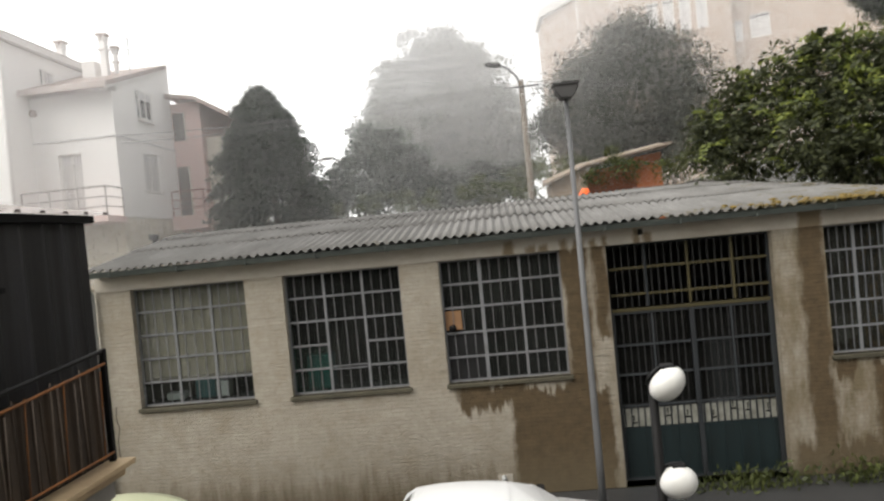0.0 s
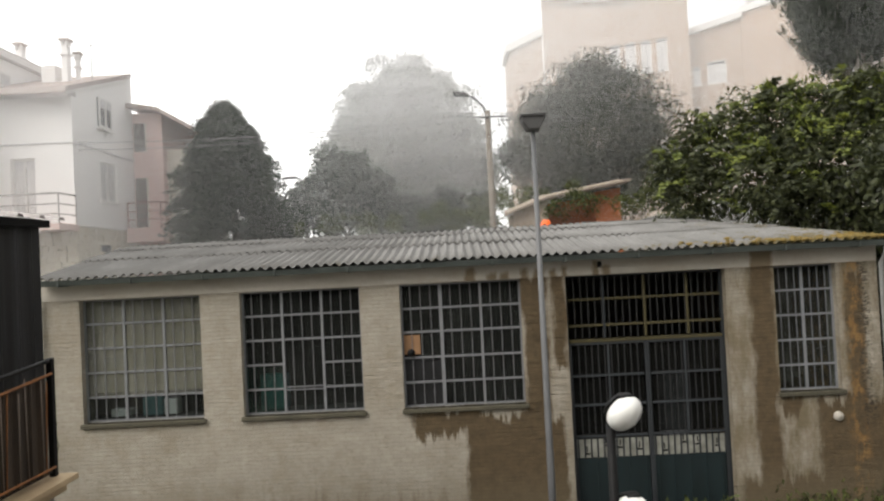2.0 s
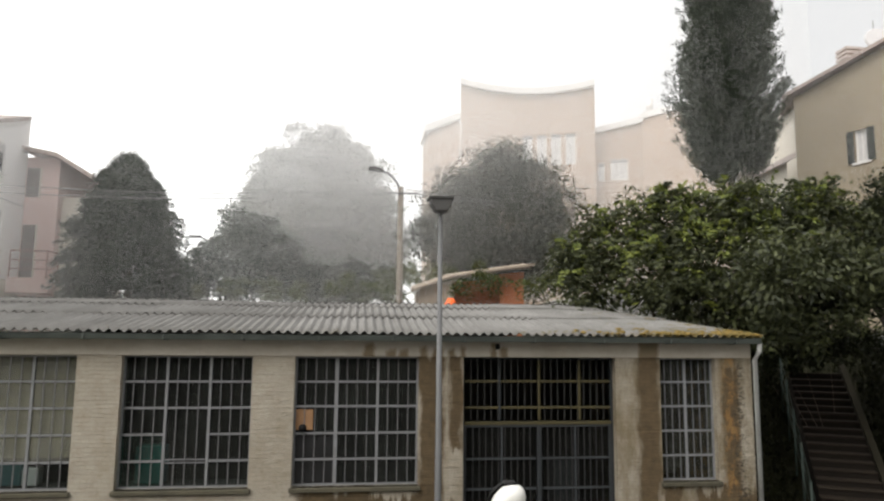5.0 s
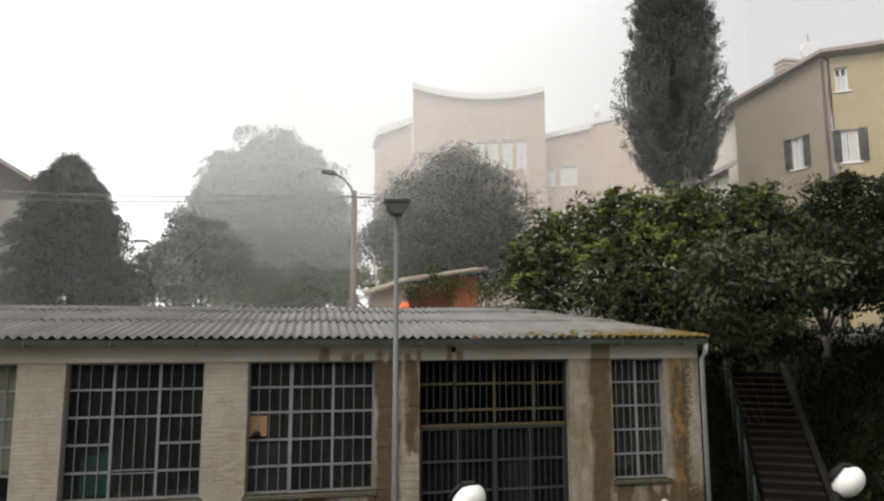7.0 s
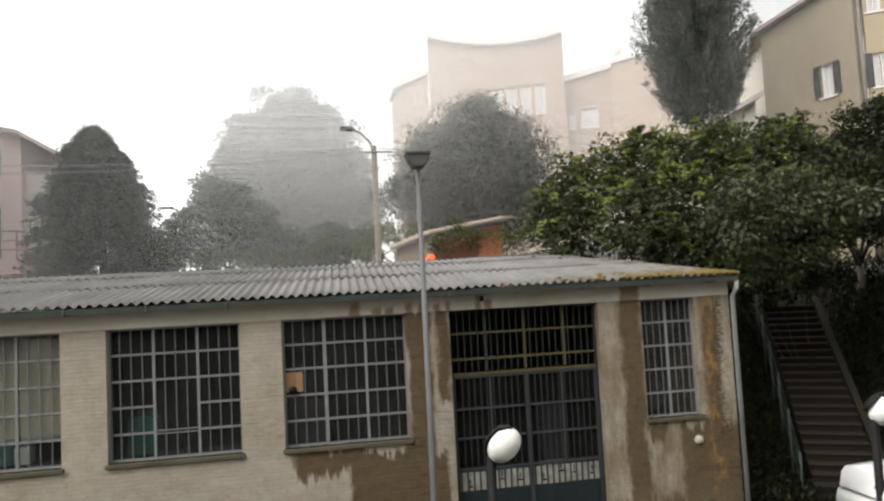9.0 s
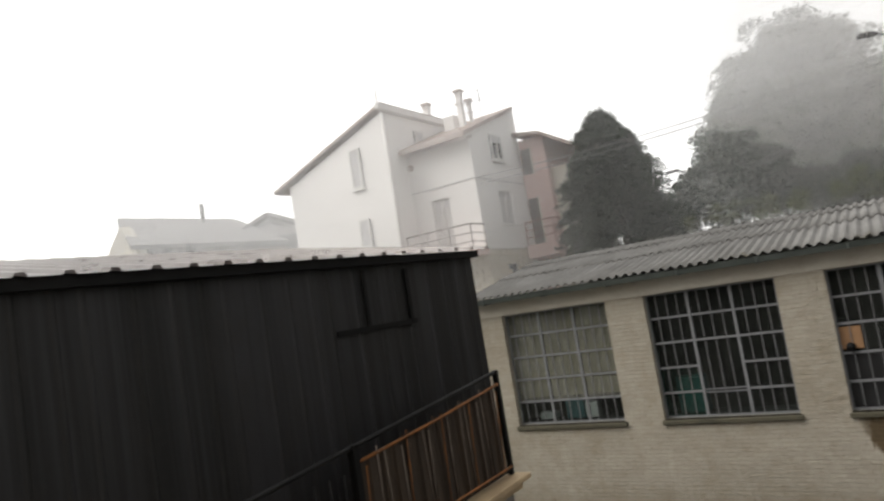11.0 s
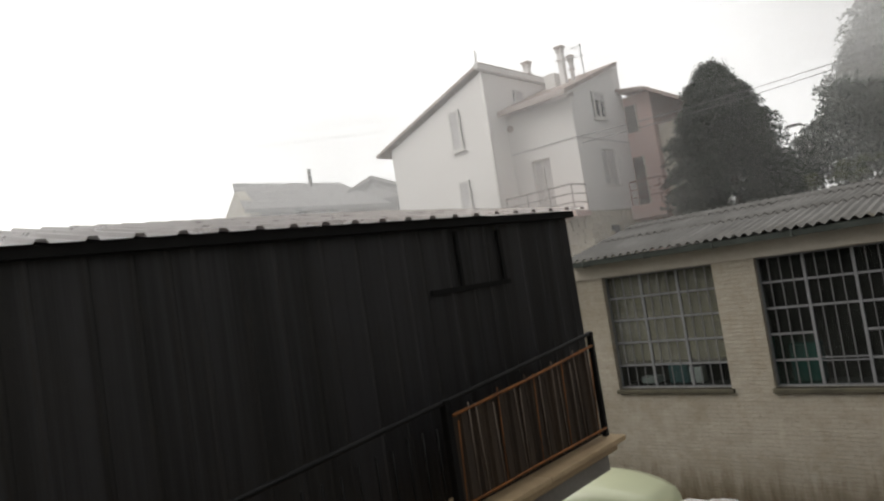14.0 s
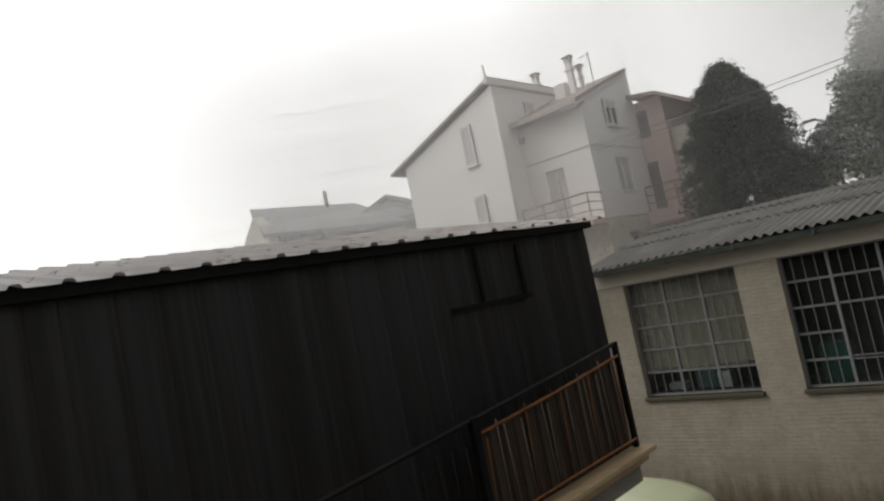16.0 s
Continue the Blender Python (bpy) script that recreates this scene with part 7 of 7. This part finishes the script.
build_car((-6.8, 9.98, 0.012), 180, M["car_green"], "pale yellow-green domed small van parked below the terrace wall", 3.7, 1.62, 1.36, "van", True, False, 0.17, 0.42)
build_car((-4.3, 9.9, 0.012), 90, M["car_white"], "small white hatchback parked near the brick wall", 3.4, 1.40, 1.36)
build_car((-0.15, 9.85, 0.012), 0, M["car_white"], "white hatchback parked in the middle of the yard", 3.8, 1.62, 1.37)
build_car((12.0, 11.2, 0.012), 0, M["car_white"], "white delivery van parked by the steps", 4.9, 1.9, 1.36, "van", True, False)

# unseen house wall added behind the camera; closes the yard for light and reflections
back_wall = box("added_south_wall", (-18, -1.9, 0), (18, -1.5, 10), M["render_pale"])
tagged(back_wall, "plain cream wall added unseen behind the camera to close the yard", "wall", kind="structure")


# ---------------------------------------------------------------- low cloud drifting over the hillside
def build_fog(radius, az0, az1, z0, z1, gap, density):
    """A bank of fog: fine level wisps of droplets, hanging in an arc round the yard; density(az, z) says how much of the height they fill."""
    rng = np.random.default_rng(int(radius * 10))
    az = np.arange(az0, az1 + 0.5, 5.0)
    z = np.arange(z0, z1, gap)
    marks = np.linspace(z0, z1, 48)
    full = np.array([[density(a, h) * (1 + 0.3 * noise.noise((a * 0.11, h * 0.16, radius))) for a in az] for h in marks])
    fill = np.stack([np.interp(z, marks, full[:, k]) for k in range(len(az))], 1).clip(0.003, 0.92) * gap
    z = z + rng.uniform(-0.45, 0.45, len(z)) * gap
    x, y = np.sin(np.radians(az)) * radius, np.cos(np.radians(az)) * radius
    xs, ys = np.broadcast_to(x, fill.shape), np.broadcast_to(y, fill.shape)
    low = np.stack([xs, ys, z[:, None] - fill / 2], -1)
    high = np.stack([xs, ys, z[:, None] + fill / 2], -1)
    verts = np.stack([low, high], 2).reshape(-1, 3)
    k = (np.arange(len(z))[:, None] * len(az) + np.arange(len(az) - 1)[None, :]).ravel() * 2
    loops = np.stack([k, k + 2, k + 3, k + 1], 1).astype(np.int32)
    me = bpy.data.meshes.new("fog_bank")
    me.vertices.add(len(verts))
    me.vertices.foreach_set("co", verts.ravel())
    me.loops.add(loops.size)
    me.loops.foreach_set("vertex_index", loops.ravel())
    me.polygons.add(len(loops))
    me.polygons.foreach_set("loop_start", np.arange(0, loops.size, 4, dtype=np.int32))
    me.update(calc_edges=True)
    me.materials.append(M["fog"])
    tagged(new("fog_bank", me), "thin white fog drifting over the hillside trees", "fog", "fog banks", kind="stuff")


def droplets():
    """White water droplets: half of the light goes on through them."""
    n = Nodes("fog_droplets")
    a, b, mixer = n.node("ShaderNodeBsdfDiffuse"), n.node("ShaderNodeBsdfTranslucent"), n.node("ShaderNodeMixShader", Fac=0.5)
    for k, sh in enumerate((a, b)):
        sh.inputs["Color"].default_value = (0.93, 0.93, 0.93, 1)
        n.link(sh.outputs[0], mixer.inputs[1 + k])
    n.link(mixer.outputs[0], n.t.nodes["Material Output"].inputs["Surface"])
    return n.mat


M["fog"] = droplets()
hump = lambda v, mid, half: math.exp(-((v - mid) / half) ** 2)
build_fog(23.4, -80, 25, 4.8, 18.0, 0.005, lambda a, z: (0.14 + 0.20 * (1 - smooth01(a, -27, -21))) * smooth01(a, -75, -48) * (1 - smooth01(a, -2, 20)) * (1 - smooth01(z, 13, 18)))
build_fog(28.3, -35, 60, 6.0, 22.0, 0.005, lambda a, z: (0.05 + 0.14 * smooth01(z, 7, 14)) * (1 - 0.55 * smooth01(a, 17, 25)) * smooth01(a, -35, -24) * (1 - smooth01(z, 15, 22)))
build_fog(36.0, -80, 35, 5.5, 27.0, 0.0065, lambda a, z: (0.20 + 0.20 * (1 - smooth01(a, -45, -30)) + 0.46 * hump(a, -4, 10) * smooth01(z, 8, 17)) * smooth01(a, -78, -55) * (1 - smooth01(z, 13 + 8 * smooth01(a, -40, -15), 27)) * (1 - smooth01(a, 26, 35)))
build_fog(56.0, 2, 37, 8.0, 38.0, 0.008, lambda a, z: 0.25 * smooth01(a, 2, 7) * (1 - smooth01(z, 31, 38)))


# ---------------------------------------------------------------- single bricks showing on the bare piers
def build_bricks():
    wall = next(c for c in workshop.children if c.name.startswith("wall_front"))
    bm = bmesh.new()
    bm_box(bm, 0, 0, 0, 0.245, 0.02, 0.064)
    soften(bm, 0.004)
    me = bpy.data.meshes.new("brick")
    bm.to_mesh(me)
    bm.free()
    me.materials.append(M["brick"])
    rng = random.Random(9)
    made = 0
    for x0, x1, z0, z1, keep in ((7.56, 8.30, 0.35, 4.68, 0.75), (1.40, 2.20, 1.2, 4.68, 0.55), (-1.42, -1.06, 2.3, 4.6, 0.8)):
        row = 0
        z = z0
        while z < z1:
            x = x0 - (0.13 if row % 2 else 0.0)
            while x < x1 - 0.2:
                if rng.random() < keep and x > x0 - 0.01 and made < 298:
                    ob = new("brick", me)
                    ob.location = (x, FY - rng.uniform(0.003, 0.011), z + rng.uniform(-0.002, 0.002))
                    ob.parent = wall
                    made += 1
                x += 0.26
            z += 0.078
            row += 1


build_bricks()
